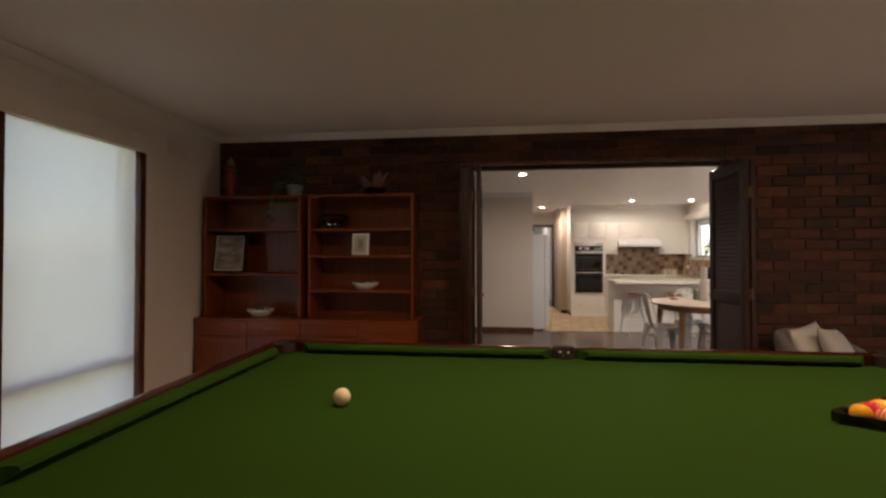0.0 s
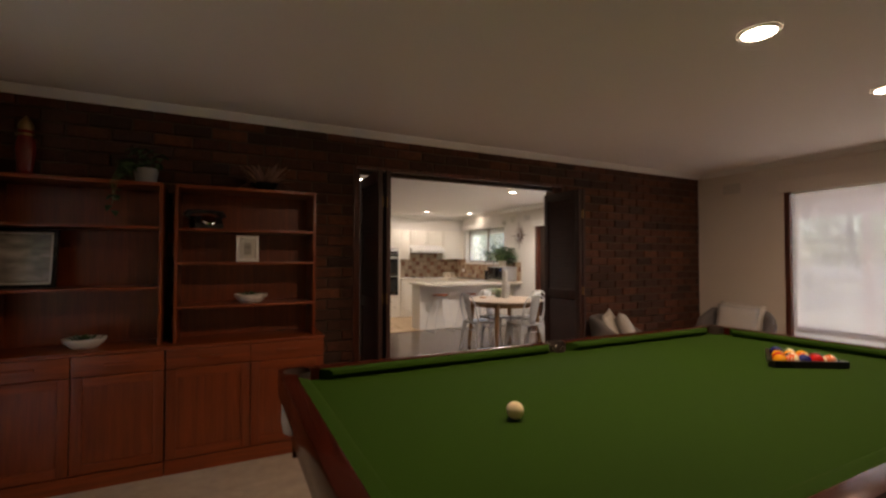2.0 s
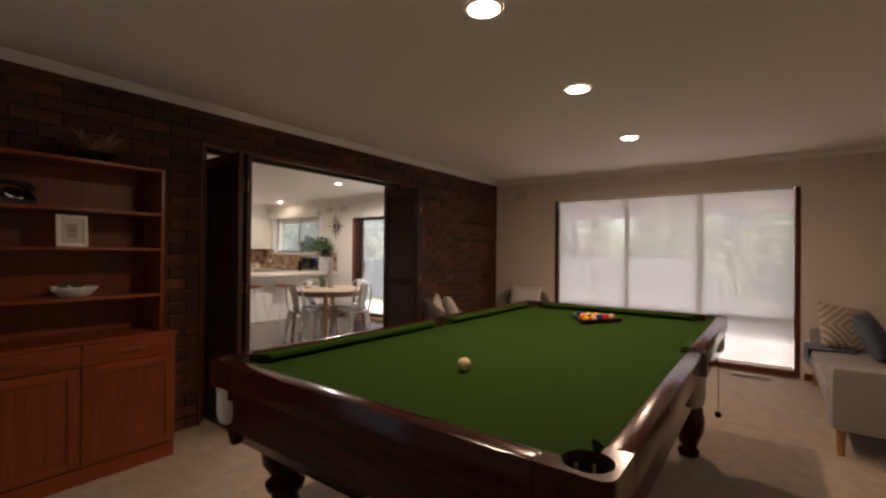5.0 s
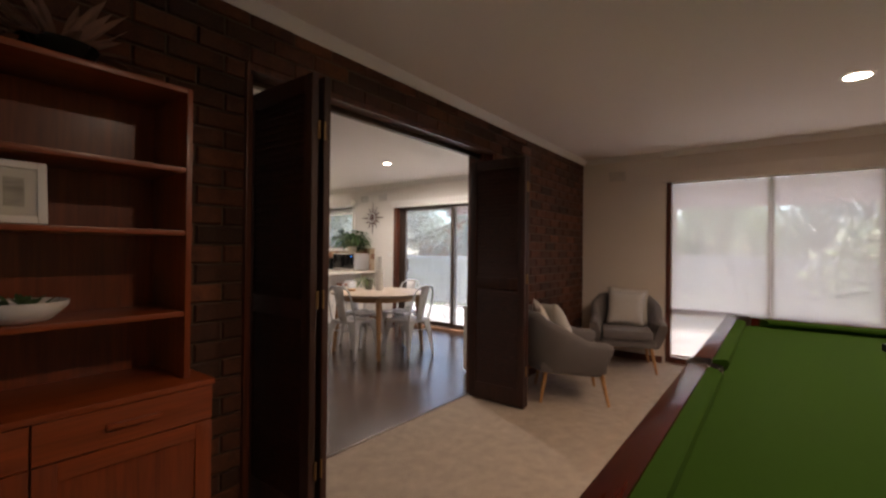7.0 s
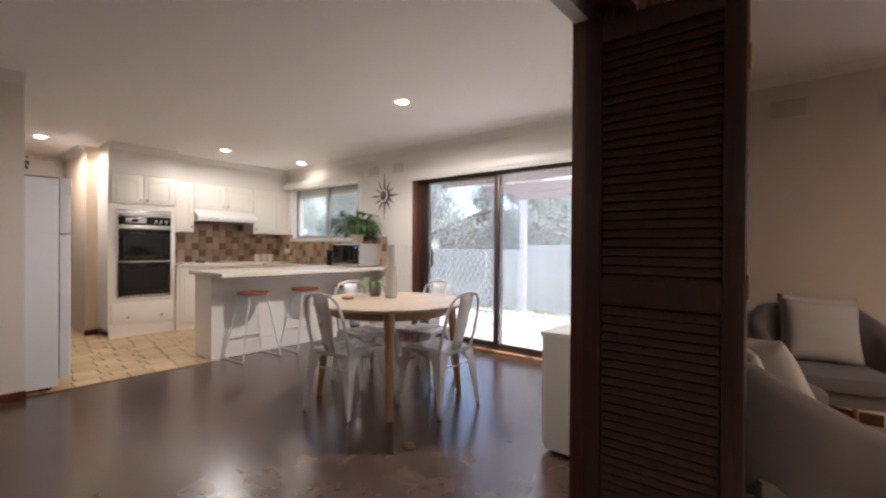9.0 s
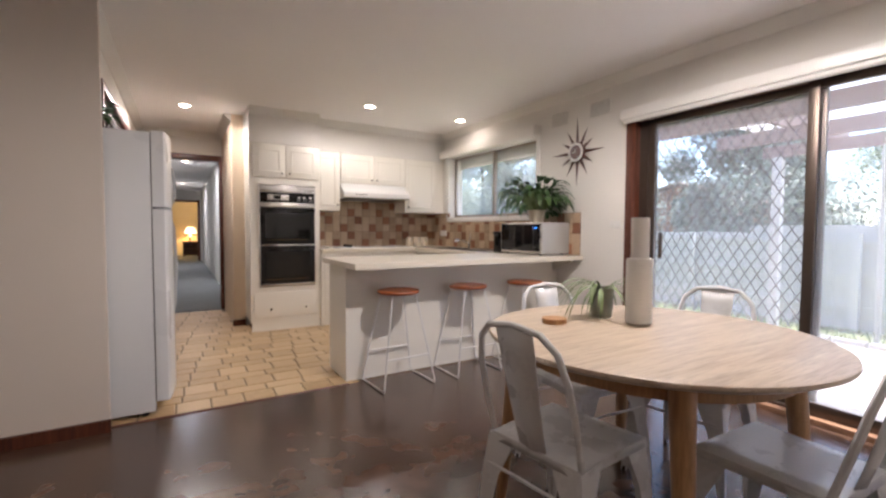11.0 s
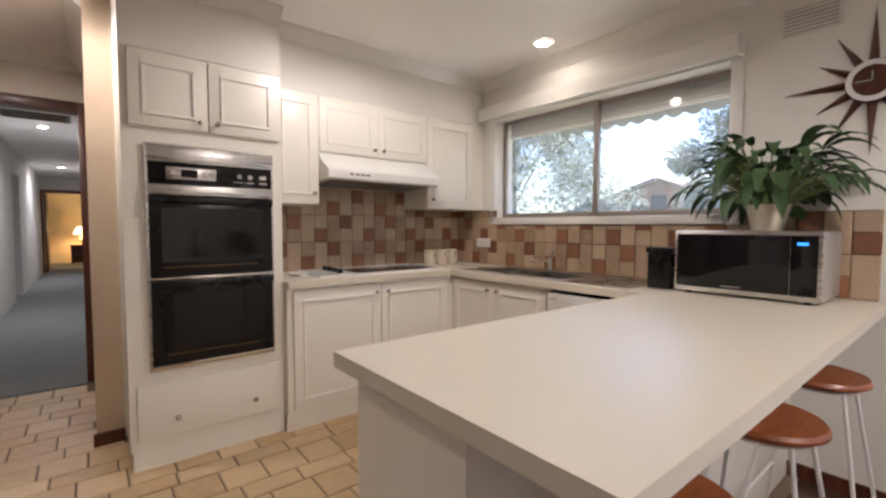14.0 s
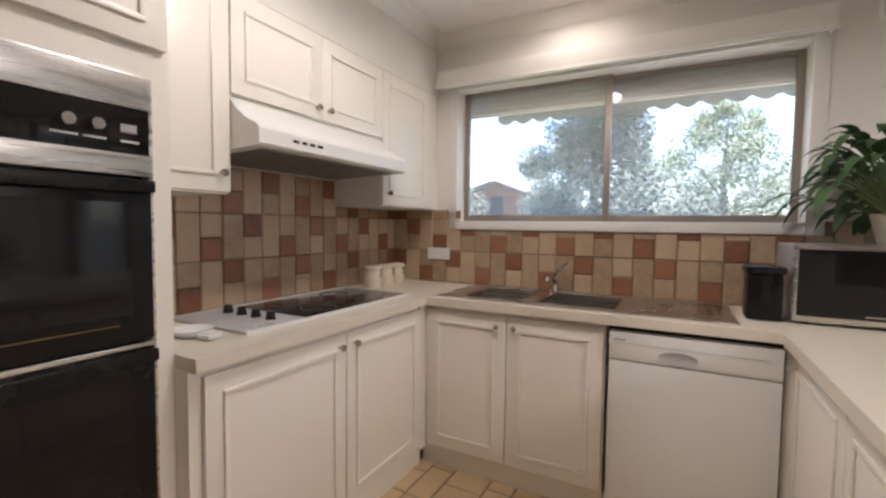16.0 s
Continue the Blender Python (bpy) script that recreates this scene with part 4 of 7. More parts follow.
part("body", B(2.09, 7.955, 0.0, EAST, 8.365, 0.858), CAB, pu)
for i, (a, b) in enumerate(((2.12, 2.62), (2.625, 3.12), (3.125, 3.64))):
    cab_door(pu, a, b, 0.13, 0.84, 8.365, ((b - 0.04 if i % 2 == 0 else a + 0.04, 0.79),), "+y")
part("bracket", prism(bmesh.new(), [(7.955, 0.858), (7.72, 0.858), (7.72, 0.83), (7.955, 0.74)], "x", EAST - 0.06, EAST - 0.035), CAB, pu, "small shelf bracket")

wto = thing("worktop", "cream laminate U-shaped kitchen worktop with square edge", "worktop")
wt = bmesh.new()
box(wt, TX1, 9.868, 0.86, EAST, NORTH, 0.90)
part("back_section", wt, LAMI, wto)
wt = bmesh.new()
box(wt, 2.05, 7.63, 0.86, EAST, 8.42, 0.90)
part("bar_section", wt, LAMI, wto)
wt = bmesh.new()
for a in ((3.655, 8.42, 3.775, 9.868), (4.125, 8.42, EAST, 9.868), (3.775, 8.42, 4.125, 8.98), (3.775, 9.34, 4.125, 9.40), (3.775, 9.72, 4.125, 9.868)):
    box(wt, a[0], a[1], 0.86, a[2], a[3], 0.90)
part("sink_section", wt, LAMI, wto)

sk = thing("kitchen_sink", "stainless steel double sink with drainer", "sink")
sb = bmesh.new()
for a in ((3.715, 8.54, 3.785, 9.84), (4.115, 8.54, 4.18, 9.84), (3.785, 8.95, 4.115, 8.99), (3.785, 9.33, 4.115, 9.41), (3.785, 9.71, 4.115, 9.84), (3.785, 8.54, 4.115, 8.95)):
    box(sb, a[0], a[1], 0.9005, a[2], a[3], 0.905)
part("rim", sb, STEEL, sk)
for a, b, dep in ((8.99, 9.33, 0.17), (9.41, 9.71, 0.13)):
    bb = bmesh.new()
    x0, x1, zz = 3.785, 4.115, 0.903 - dep
    for f in (((x0, a, zz), (x1, a, zz), (x1, b, zz), (x0, b, zz)), ((x0, a, zz), (x0, b, zz), (x0, b, 0.903), (x0, a, 0.903)), ((x1, a, zz), (x1, b, zz), (x1, b, 0.903), (x1, a, 0.903)),
              ((x0, a, zz), (x1, a, zz), (x1, a, 0.903), (x0, a, 0.903)), ((x0, b, zz), (x1, b, zz), (x1, b, 0.903), (x0, b, 0.903))):
        bb.faces.new([bb.verts.new(q) for q in f])
    part("bowl", bb, STEEL, sk, "deep steel bowl", smooth=0)
for i in range(7):
    part("drainer_rib", B(3.82, 8.60 + i * 0.046, 0.905, 4.09, 8.608 + i * 0.046, 0.908, bevel=0.0012), STEEL, sk)
tp = thing("mixer_tap", "small chrome kitchen mixer tap", "tap")
part("base", lathe(bmesh.new(), [(0.0, 0), (0.026, 0), (0.024, 0.02), (0.019, 0.03), (0.019, 0.085), (0.0, 0.09)], (4.14, 9.34, 0.905)), CHROME, tp)
part("spout", tube(bmesh.new(), [(4.13, 9.34, 0.96), (4.08, 9.335, 0.985), (4.0, 9.33, 1.005), (3.93, 9.325, 1.0), (3.92, 9.325, 0.985)], 0.011), CHROME, tp)
part("lever", tube(bmesh.new(), [(4.14, 9.34, 0.99), (4.13, 9.31, 1.03), (4.10, 9.26, 1.075)], [0.012, 0.009, 0.006]), CHROME, tp)

ck = thing("cooktop", "black ceramic glass cooktop with steel control strip", "cooktop")
part("glass_top", B(2.955, 9.98, 0.9005, 3.645, 10.40, 0.908, bevel=0.002), BLACKGLASS, ck)
part("control_strip", B(2.685, 9.98, 0.9005, 2.955, 10.40, 0.910, bevel=0.002), mat("pale_grey_enamel", (0.55, 0.55, 0.54, 1), 0.3, vary=0.03, bump=0), ck, "pale grey control panel")
for a, b, c, d in ((2.685, 9.97, 3.655, 9.98), (2.685, 10.40, 3.655, 10.41), (3.645, 9.98, 3.655, 10.40)):
    part("rim", B(a, b, 0.9005, c, d, 0.9105), PLASTIC, ck, "white raised rim")
for i in range(4):
    part("control_knob", lathe(bmesh.new(), [(0.0, 0.030), (0.014, 0.030), (0.019, 0.002), (0.02, 0.0)], (2.865, 10.07 + i * 0.08, 0.910), 14), BLACK, ck)
for x, y, r in ((3.13, 10.09, 0.075), (3.46, 10.09, 0.09), (3.13, 10.30, 0.09), (3.46, 10.30, 0.075)):
    part("zone_ring", lathe(bmesh.new(), [(r - 0.003, 0.908), (r - 0.003, 0.9084), (r, 0.9084), (r, 0.908)], (x, y, 0), 32), mat("grey_zone_print", (0.12, 0.12, 0.12, 1), 0.3, bump=0), ck)
tm = thing("spoon_rest", "white ceramic spoon rest on the worktop", "spoon rest")
part("dish", lathe(bmesh.new(), [(0.0, 0.004), (0.04, 0.004), (0.06, 0.022), (0.063, 0.024), (0.058, 0.012), (0.04, 0.0), (0, 0)], (2.60, 10.12, 0.90)), PLASTIC, tm)
part("handle", B(2.575, 10.0, 0.905, 2.625, 10.07, 0.918, bevel=0.005), PLASTIC, tm)

hd = thing("range_hood", "slim white range hood with small dark buttons", "range hood")
hood_sh = prism(bmesh.new(), [(NORTH, 1.70), (10.138, 1.70), (10.10, 1.655), (10.05, 1.618), (10.0, 1.595), (9.985, 1.58), (9.985, 1.53), (9.993, 1.522), (NORTH - 0.02, 1.50)], "x", 2.752, 3.632)
part("shell", hood_sh, PLASTIC, hd)
part("filter", prism(bmesh.new(), [(10.03, 1.516), (10.03, 1.523), (10.40, 1.507), (10.40, 1.500)], "x", 2.80, 3.58), mat("grey_mesh_filter", (0.22, 0.21, 0.20, 1), 0.5, 0.6, fine=300, bump=0.3), hd, "grey mesh grease filter")
for i in range(4):
    part("button", B(2.90 + i * 0.04, 9.982, 1.552, 2.925 + i * 0.04, 9.99, 1.562), BLACK, hd)

for nm, a, b, z0, splits in (("wall_cabinet", TX1 + 0.005, 2.75, 1.36, 0), ("wall_cabinet", 2.753, 3.63, 1.702, 1), ("wall_cabinet", 3.634, EAST, 1.36, 0)):
    wc = thing(nm, "cream panelled wall cupboard with round knobs" if not splits else "cream two-door wall cupboard above the range hood", "kitchen cabinet", None, "kitchen wall cupboards")
    part("body", B(a, 10.142, z0, b, NORTH, 2.072), CAB, wc)
    if splits:
        m = (a + b) / 2
        cab_door(wc, a, m, z0 + 0.005, 2.06, 10.142, ((m - 0.035, z0 + 0.05),))
        cab_door(wc, m, b, z0 + 0.005, 2.06, 10.142, ((m + 0.035, z0 + 0.05),))
    else:
        cab_door(wc, a, b if b < 4 else 4.10, z0 + 0.005, 2.06, 10.142, ((b - 0.04 if b < 4 else a + 0.04, z0 + 0.07),))

CAN = mat("cream_canister_glaze", (0.72, 0.62, 0.48, 1), 0.3, vary=0.06)
for i, x in enumerate((3.79, 3.91, 4.02)):
    c = thing("canister", "cream ceramic canister with clip lid on the worktop", "canister", Matrix.Translation((x, 10.30, 0.90)), "kitchen canisters")
    part("jar", lathe(bmesh.new(), [(0, 0), (0.048, 0), (0.052, 0.006), (0.052, 0.085), (0.046, 0.095), (0.046, 0.1), (0, 0.1)], seg=20), CAN, c)
    part("lid", lathe(bmesh.new(), [(0.05, 0.1), (0.052, 0.104), (0.052, 0.118), (0.046, 0.125), (0, 0.127)], seg=20), CAN, c)
    part("clip", B(-0.008, -0.058, 0.06, 0.008, -0.05, 0.112, bevel=0.002), STEEL, c)
sp = thing("power_outlet", "white double power outlet on the tiled splashback", "power outlet")
part("plate", B(EAST - 0.022, 10.03, 1.045, EAST - 0.011, 10.19, 1.12, bevel=0.004), PLASTIC, sp)
for y in (10.07, 10.15):
    part("switch", B(EAST - 0.026, y - 0.008, 1.09, EAST - 0.021, y + 0.008, 1.108, bevel=0.002), PLASTIC, sp)
sw = thing("light_switch", "small white light switch on the wall", "light switch")
part("plate", B(EAST - 0.009, 7.24, 1.155, EAST, 7.34, 1.215, bevel=0.003), PLASTIC, sw)
part("rocker", B(EAST - 0.013, 7.28, 1.172, EAST - 0.008, 7.30, 1.198, bevel=0.002), PLASTIC, sw)
for i, (y, x, w) in enumerate(((7.94, EAST, KWALL), (7.465, EAST, KWALL), (3.42, EAST, PLASTER))):
    v = thing("wall_vent", "white louvred plaster wall vent near the ceiling", "wall vent", Matrix.Translation((x, y, 2.205)), "wall vents")
    part("frame", B(-0.008, -0.115, -0.065, 0.0, 0.115, 0.065, bevel=0.003), w, v)
    # grey sheet on the frame that paints the shade between the slats
    part("backing", B(-0.0095, -0.10, -0.056, -0.008, 0.10, 0.056), VENTSHADE, v, "grey sheet painted as shade between the slats")
    for j in range(6):
        part("slat", B(-0.018, -0.10, -0.052 + j * 0.018, -0.0095, 0.10, -0.042 + j * 0.018, bevel=0.002), w, v)
v = thing("wall_vent", "cream louvred plaster wall vent near the ceiling", "wall vent", Matrix.Translation((WEST, 3.30, 2.20)), "wall vents")
part("frame", B(0, -0.115, -0.065, 0.008, 0.115, 0.065, bevel=0.003), PLASTER, v)
for j in range(6):
    part("slat", B(0.008, -0.10, -0.052 + j * 0.018, 0.016, 0.10, -0.042 + j * 0.018, bevel=0.002), PLASTER, v)
for x, y, ln in ((4.02, 0.52, 0.36), (3.98, 6.45, 0.34)):
    v = thing("floor_vent", "narrow dark metal floor vent", "floor vent", Matrix.Translation((x, y, 0)), "floor vents")
    part("frame", B(-0.055, -ln / 2, 0.0, 0.055, ln / 2, 0.004, bevel=0.001), ALU, v)
    for j in range(9):
        part("slat", B(-0.042, -ln / 2 + 0.02 + j * (ln - 0.04) / 9, 0.004, 0.042, -ln / 2 + 0.035 + j * (ln - 0.04) / 9, 0.007), ALU, v)

mw = thing("microwave", "steel microwave oven with black glass door on the worktop", "microwave")
MX, MY0, MY1 = 3.86, 7.79, 8.36
part("casing", B(MX + 0.02, MY0, 0.912, 4.225, MY1, 1.205, bevel=0.006), mat("silver_painted_steel", (0.52, 0.52, 0.52, 1), 0.35, 0.5, vary=0.01, bump=0), mw)
part("front_frame", B(MX, MY0, 0.912, MX + 0.02, MY1, 1.205, bevel=0.004), STEEL, mw)
md = part("door", B(MX - 0.006, MY0 + 0.105, 0.935, MX, MY1 - 0.012, 1.188, bevel=0.002), BLACKGLASS, mw, "black glass door")
part("brand_bar", B(MX - 0.008, 8.07, 0.946, MX - 0.006, 8.15, 0.951), STEEL, md)
mp = part("control_panel", B(MX - 0.006, MY0 + 0.012, 0.935, MX, MY0 + 0.103, 1.188, bevel=0.002), BLACKGLASS, mw)
part("display", B(MX - 0.008, MY0 + 0.044, 1.148, MX - 0.006, MY0 + 0.080, 1.159), glow("blue_display", (0.03, 0.22, 0.8, 1), 0.7), mp, "glowing blue display")
part("open_button", B(MX - 0.009, MY0 + 0.025, 0.945, MX - 0.006, MY0 + 0.092, 0.968, bevel=0.002), BLACK, mp)
for x in (MX + 0.05, 4.18):
    for y in (MY0 + 0.05, MY1 - 0.05):
        part("foot", rod(bmesh.new(), (x, y, 0.90), (x, y, 0.914), 0.014, seg=10), BLACK, mw)
bc = thing("coffee_canister", "square black countertop canister with ridged lid", "canister")
part("body", B(3.87, 8.385, 0.90, 3.99, 8.505, 1.085, bevel=0.012), BLACK, bc)
part("lid", B(3.863, 8.378, 1.085, 3.997, 8.512, 1.115, bevel=0.008), BLACK, bc)
part("spout", B(3.855, 8.425, 0.97, 3.87, 8.465, 1.08, bevel=0.004), BLACK, bc)

GREEN = leaf_mat("dark_glossy_leaf", (0.045, 0.095, 0.03, 1))
POTC = mat("cream_pot_glaze", (0.62, 0.55, 0.42, 1), 0.4, vary=0.08)


def blade(bm, root, way, length, width, droop, fold=0.25, n=6):
    """A leaf that rises from its root, bends over and hangs; n pieces along."""
    p, d = Vector(root), Vector(way).normalized()
    side = d.cross(Vector((0, 0, 1)))
    side = side.normalized() if side.length > 0.05 else Vector((1, 0, 0))
    rows = []
    for i in range(n + 1):
        f = i / n
        w = width * (math.sin(math.pi * (0.08 + 0.92 * f) ** 0.8) if f < 1 else 0.02)
        up = side.cross(d).normalized()
        rows.append([bm.verts.new(p - side * w + up * w * fold), bm.verts.new(p), bm.verts.new(p + side * w + up * w * fold)])
        d = (d + Vector((0, 0, -droop / n))).normalized()
        p = p + d * length / n
    for a, b in zip(rows, rows[1:]):
        bm.faces.new((a[0], a[1], b[1], b[0]))
        bm.faces.new((a[1], a[2], b[2], b[1]))


def leafy_plant(name, label, m, r_pot, h_pot, count, reach, leaf_len, leaf_w, potm, seed, droop=1.6, wall=(0, 0)):
    rng = random.Random(seed)
    pl = thing(name, label, "potted plant", m)
    part("pot", lathe(bmesh.new(), [(0, 0), (r_pot * 0.7, 0), (r_pot, h_pot * 0.85), (r_pot * 1.05, h_pot), (r_pot * 0.92, h_pot), (r_pot * 0.88, h_pot * 0.85), (0, h_pot * 0.85)], seg=22), potm, pl)
    st, lv = bmesh.new(), bmesh.new()
    for i in range(count):
        a = i * 2.399 + rng.uniform(-0.3, 0.3)
        rise = rng.uniform(0.3, 2.6)
        way = Vector((math.cos(a), math.sin(a), rise)).normalized()
        ln = reach * rng.uniform(0.5, 1.0) * (1 - 0.72 * max(0.0, way.x * wall[0] + way.y * wall[1]))
        root = Vector((math.cos(a) * r_pot * 0.3, math.sin(a) * r_pot * 0.3, h_pot * 0.85))
        mid_, tip = root + way * ln * 0.6, root + way * ln + Vector((0, 0, -0.02))
        tube(st, [root, mid_, tip], [0.004, 0.0035, 0.0025], 5)
        if count <= 40:
            part("stalk", st, LEAF2, pl)
            st = bmesh.new()
        blade(lv, tip, way + Vector((0, 0, -0.1)), leaf_len * rng.uniform(0.7, 1.15), leaf_w * rng.uniform(0.8, 1.15), droop * rng.uniform(0.7, 1.2))
    if count > 40:
        part("stalk", st, LEAF2, pl)
    part("foliage", lv, GREEN, pl, "glossy dark green drooping leaves", smooth=60)
    return pl


leafy_plant("potted_lily", "lush green peace lily in a cream pot on the microwave", Matrix.Translation((4.02, 8.02, 1.2055)), 0.085, 0.12, 150, 0.35, 0.19, 0.027, POTC, 21, 2.3, (1, 0))

ck2 = thing("sunburst_clock", "dark wood sunburst wall clock with round dial", "wall clock", pose(EAST, 7.716, 1.856, 0, -90, 0))
WALNUT = wood("walnut", srgb(48, 22, 15), srgb(98, 46, 30), 0.4, (1, 12, 12))
for i in range(12):
    ln = 0.32 if i % 3 == 0 else (0.25 if i % 2 else 0.22)
    rb = bmesh.new()
    v0 = [rb.verts.new(q) for q in ((0.075, -0.019, 0.006), (0.075, 0.019, 0.006), (ln, 0.0, 0.012), (0.075, 0, 0.026))]
    for f in ((0, 1, 2), (0, 3, 1), (1, 3, 2), (2, 3, 0)):
        rb.faces.new([v0[j] for j in f])
    part("ray", rb, WALNUT, ck2, smooth=0).matrix_local = pose(0, 0, 0, 0, 0, i * 30)
part("case", lathe(bmesh.new(), [(0, 0), (0.092, 0), (0.092, 0.02), (0.085, 0.03), (0, 0.03)]), WALNUT, ck2)
part("ring", lathe(bmesh.new(), [(0.066, 0.030), (0.066, 0.036), (0.087, 0.036), (0.088, 0.030)]), PLASTIC, ck2, "pale chapter ring")
part("dial", lathe(bmesh.new(), [(0, 0.032), (0.064, 0.032), (0.064, 0.030)]), WALNUT, ck2)
part("clock_hand", B(-0.003, 0, 0.034, 0.003, 0.055, 0.036), CHROME, ck2)
part("clock_hand", B(0, -0.003, 0.034, 0.04, 0.003, 0.036), CHROME, ck2)

# stools
SEATW = wood("oiled_stool_seat", srgb(120, 62, 30), srgb(170, 96, 52), 0.4, (3, 26, 26))
WIRE = mat("white_powder_coat", (0.80, 0.78, 0.75, 1), 0.35, vary=0.02, bump=0)


def stool(x, y, turn):
    s = thing("bar_stool", "white wire bar stool with round timber seat", "bar stool", pose(x, y, 0, 0, 0, turn), "stools at the breakfast bar")
    part("seat", lathe(bmesh.new(), [(0, 0.662), (0.142, 0.662), (0.155, 0.670), (0.157, 0.680), (0.15, 0.690), (0, 0.692)], seg=36), SEATW, s, "oiled timber seat")
    part("seat_ring", tube(bmesh.new(), [(0.125 * math.cos(a * math.tau / 20), 0.125 * math.sin(a * math.tau / 20), 0.655) for a in range(20)], 0.007, 8, True), WIRE, s)
    for sx in (-1, 1):
        part("side_frame", tube(bmesh.new(), [(sx * 0.095, 0.095, 0.655), (sx * 0.205, 0.182, 0.03), (sx * 0.207, 0.176, 0.008), (sx * 0.207, -0.176, 0.008), (sx * 0.205, -0.182, 0.03), (sx * 0.095, -0.095, 0.655)], 0.0065, 8), WIRE, s, "bent white wire side frame")
    part("footrest", tube(bmesh.new(), [(-0.172, -0.156, 0.22), (0.172, -0.156, 0.22)], 0.0065), WIRE, s)
    part("back_rail", tube(bmesh.new(), [(-0.172, 0.156, 0.22), (0.172, 0.156, 0.22)], 0.0065), WIRE, s)


for x, y, a in ((2.43, 7.768, 3), (3.05, 7.766, 0), (3.645, 7.757, 0)):
    stool(x, y, a)

# fridge
HANDLE = mat("silver_grey_plastic", (0.45, 0.46, 0.47, 1), 0.35, vary=0.02, bump=0)
fg = thing("fridge", "tall white two-door fridge freezer with curved handles", "fridge")
FRW = mat("white_fridge_enamel", (0.74, 0.75, 0.76, 1), 0.28, vary=0.01, scale=0.8, bump=0, rvary=0.03)
part("body", B(0.24, 7.945, 0.03, 0.905, 8.605, 1.70, bevel=0.006), FRW, fg)


def fridge_door(z0, z1):
    out = [(0.912, 7.945), (0.972, 7.945)]
    for i in range(11):
        f = i / 10
        out.append((0.982 + 0.026 * math.sin(math.pi * f), 7.957 + f * 0.638))
    out += [(0.972, 8.605), (0.912, 8.605)]
    return prism(bmesh.new(), out, "z", z0, z1)


for nm, z0, z1 in (("freezer_door", 1.262, 1.71), ("fridge_door", 0.09, 1.25)):
    fd = part(nm, fridge_door(z0, z1), FRW, fg, "white gently curved door")
    zz = (z0 + 0.02, z0 + 0.33) if z0 > 1 else (z1 - 0.02, z1 - 0.75)
    part("handle", tube(bmesh.new(), [(0.985, 8.585, zz[0]), (1.008, 8.588, zz[0] + (zz[1] - zz[0]) * 0.12), (1.024, 8.59, (zz[0] + zz[1]) / 2), (1.008, 8.588, zz[0] + (zz[1] - zz[0]) * 0.88), (0.985, 8.585, zz[1])], 0.010, 8), HANDLE, fd, "long curved silver handle")
part("brand_bar", B(1.000, 8.38, 1.63, 1.0045, 8.47, 1.645), STEEL, fg)
part("door_gasket", B(0.904, 7.955, 0.09, 0.914, 8.595, 1.70), mat("grey_gasket", (0.25, 0.25, 0.25, 1), 0.7), fg)
for y in (8.0, 8.55):
    part("foot", rod(bmesh.new(), (0.85, y, 0), (0.85, y, 0.035), 0.02, seg=10), BLACK, fg)

leafy_plant("fridge_ivy", "small green trailing plant in a cream pot on the fridge", Matrix.Translation((0.60, 8.14, 1.70)), 0.05, 0.08, 22, 0.15, 0.09, 0.03, POTC, 61, 1.8)

# pantry doors, hallway door
pd = thing("pantry_door", "dark stained louvred pantry doors in a timber frame", "louvred door")
part("door_frame", B(0.588, 8.56, 0, 0.625, 8.62, 2.14, bevel=0.003), JOINERY, pd)
part("door_frame", B(0.588, 10.84, 0, 0.625, 10.90, 2.14, bevel=0.003), JOINERY, pd)
part("door_head", B(0.588, 8.62, 2.08, 0.625, 10.84, 2.14, bevel=0.003), JOINERY, pd)
for i in range(4):
    a = 8.625 + i * 0.554
    lf = part("leaf", B(0.553, a, 0.012, 0.588, a + 0.06, 2.07, bevel=0.003), DARKDOOR, pd, "dark stained louvred leaf")
    part("stile", B(0.553, a + 0.488, 0.012, 0.588, a + 0.548, 2.07, bevel=0.003), DARKDOOR, lf)
    for z, h in ((0.012, 0.13), (0.98, 0.09), (1.98, 0.09)):
        part("rail", B(0.553, a + 0.06, z, 0.588, a + 0.488, z + h, bevel=0.003), DARKDOOR, lf)
    sl = mesh("slat", box(bmesh.new(), -0.026, a + 0.062, -0.004, 0.026, a + 0.486, 0.004, m=pose(0, 0, 0, 0, 42, 0)), DARKDOOR)
    for za, zb in ((0.142, 0.98), (1.07, 1.98)):
        nn = int((zb - za) / 0.042)
        for j in range(nn):
            s = new("slat", sl)
            s.parent, s.location = lf, (0.571, 0, za + (j + 0.5) * (zb - za) / nn)
hf = thing("door_2", "dark red-brown timber door frame into the hallway", "door frame")
hf["kind"] = "structure"
part("door_frame", B(HALL[0] - 0.065, 11.705, 0, HALL[0] + 0.012, 11.86, 2.14, bevel=0.003), JOINERY, hf)
part("door_frame", B(HALL[1] - 0.012, 11.705, 0, 1.574, 11.86, 2.14, bevel=0.003), JOINERY, hf)
part("door_head", B(HALL[0] + 0.012, 11.705, 2.068, HALL[1] - 0.012, 11.86, 2.14, bevel=0.003), JOINERY, hf)
GLOSSDOOR = wood("varnished_door_veneer", srgb(46, 20, 12), srgb(84, 40, 24), 0.38, (10, 10, 0.7), 0.1)
hl = thing("hall_door", "varnished dark brown timber door standing wide open", "door")
lf = part("leaf", B(0.735, 10.885, 0.008, 0.772, 11.70, 2.055, bevel=0.002), GLOSSDOOR, hl)
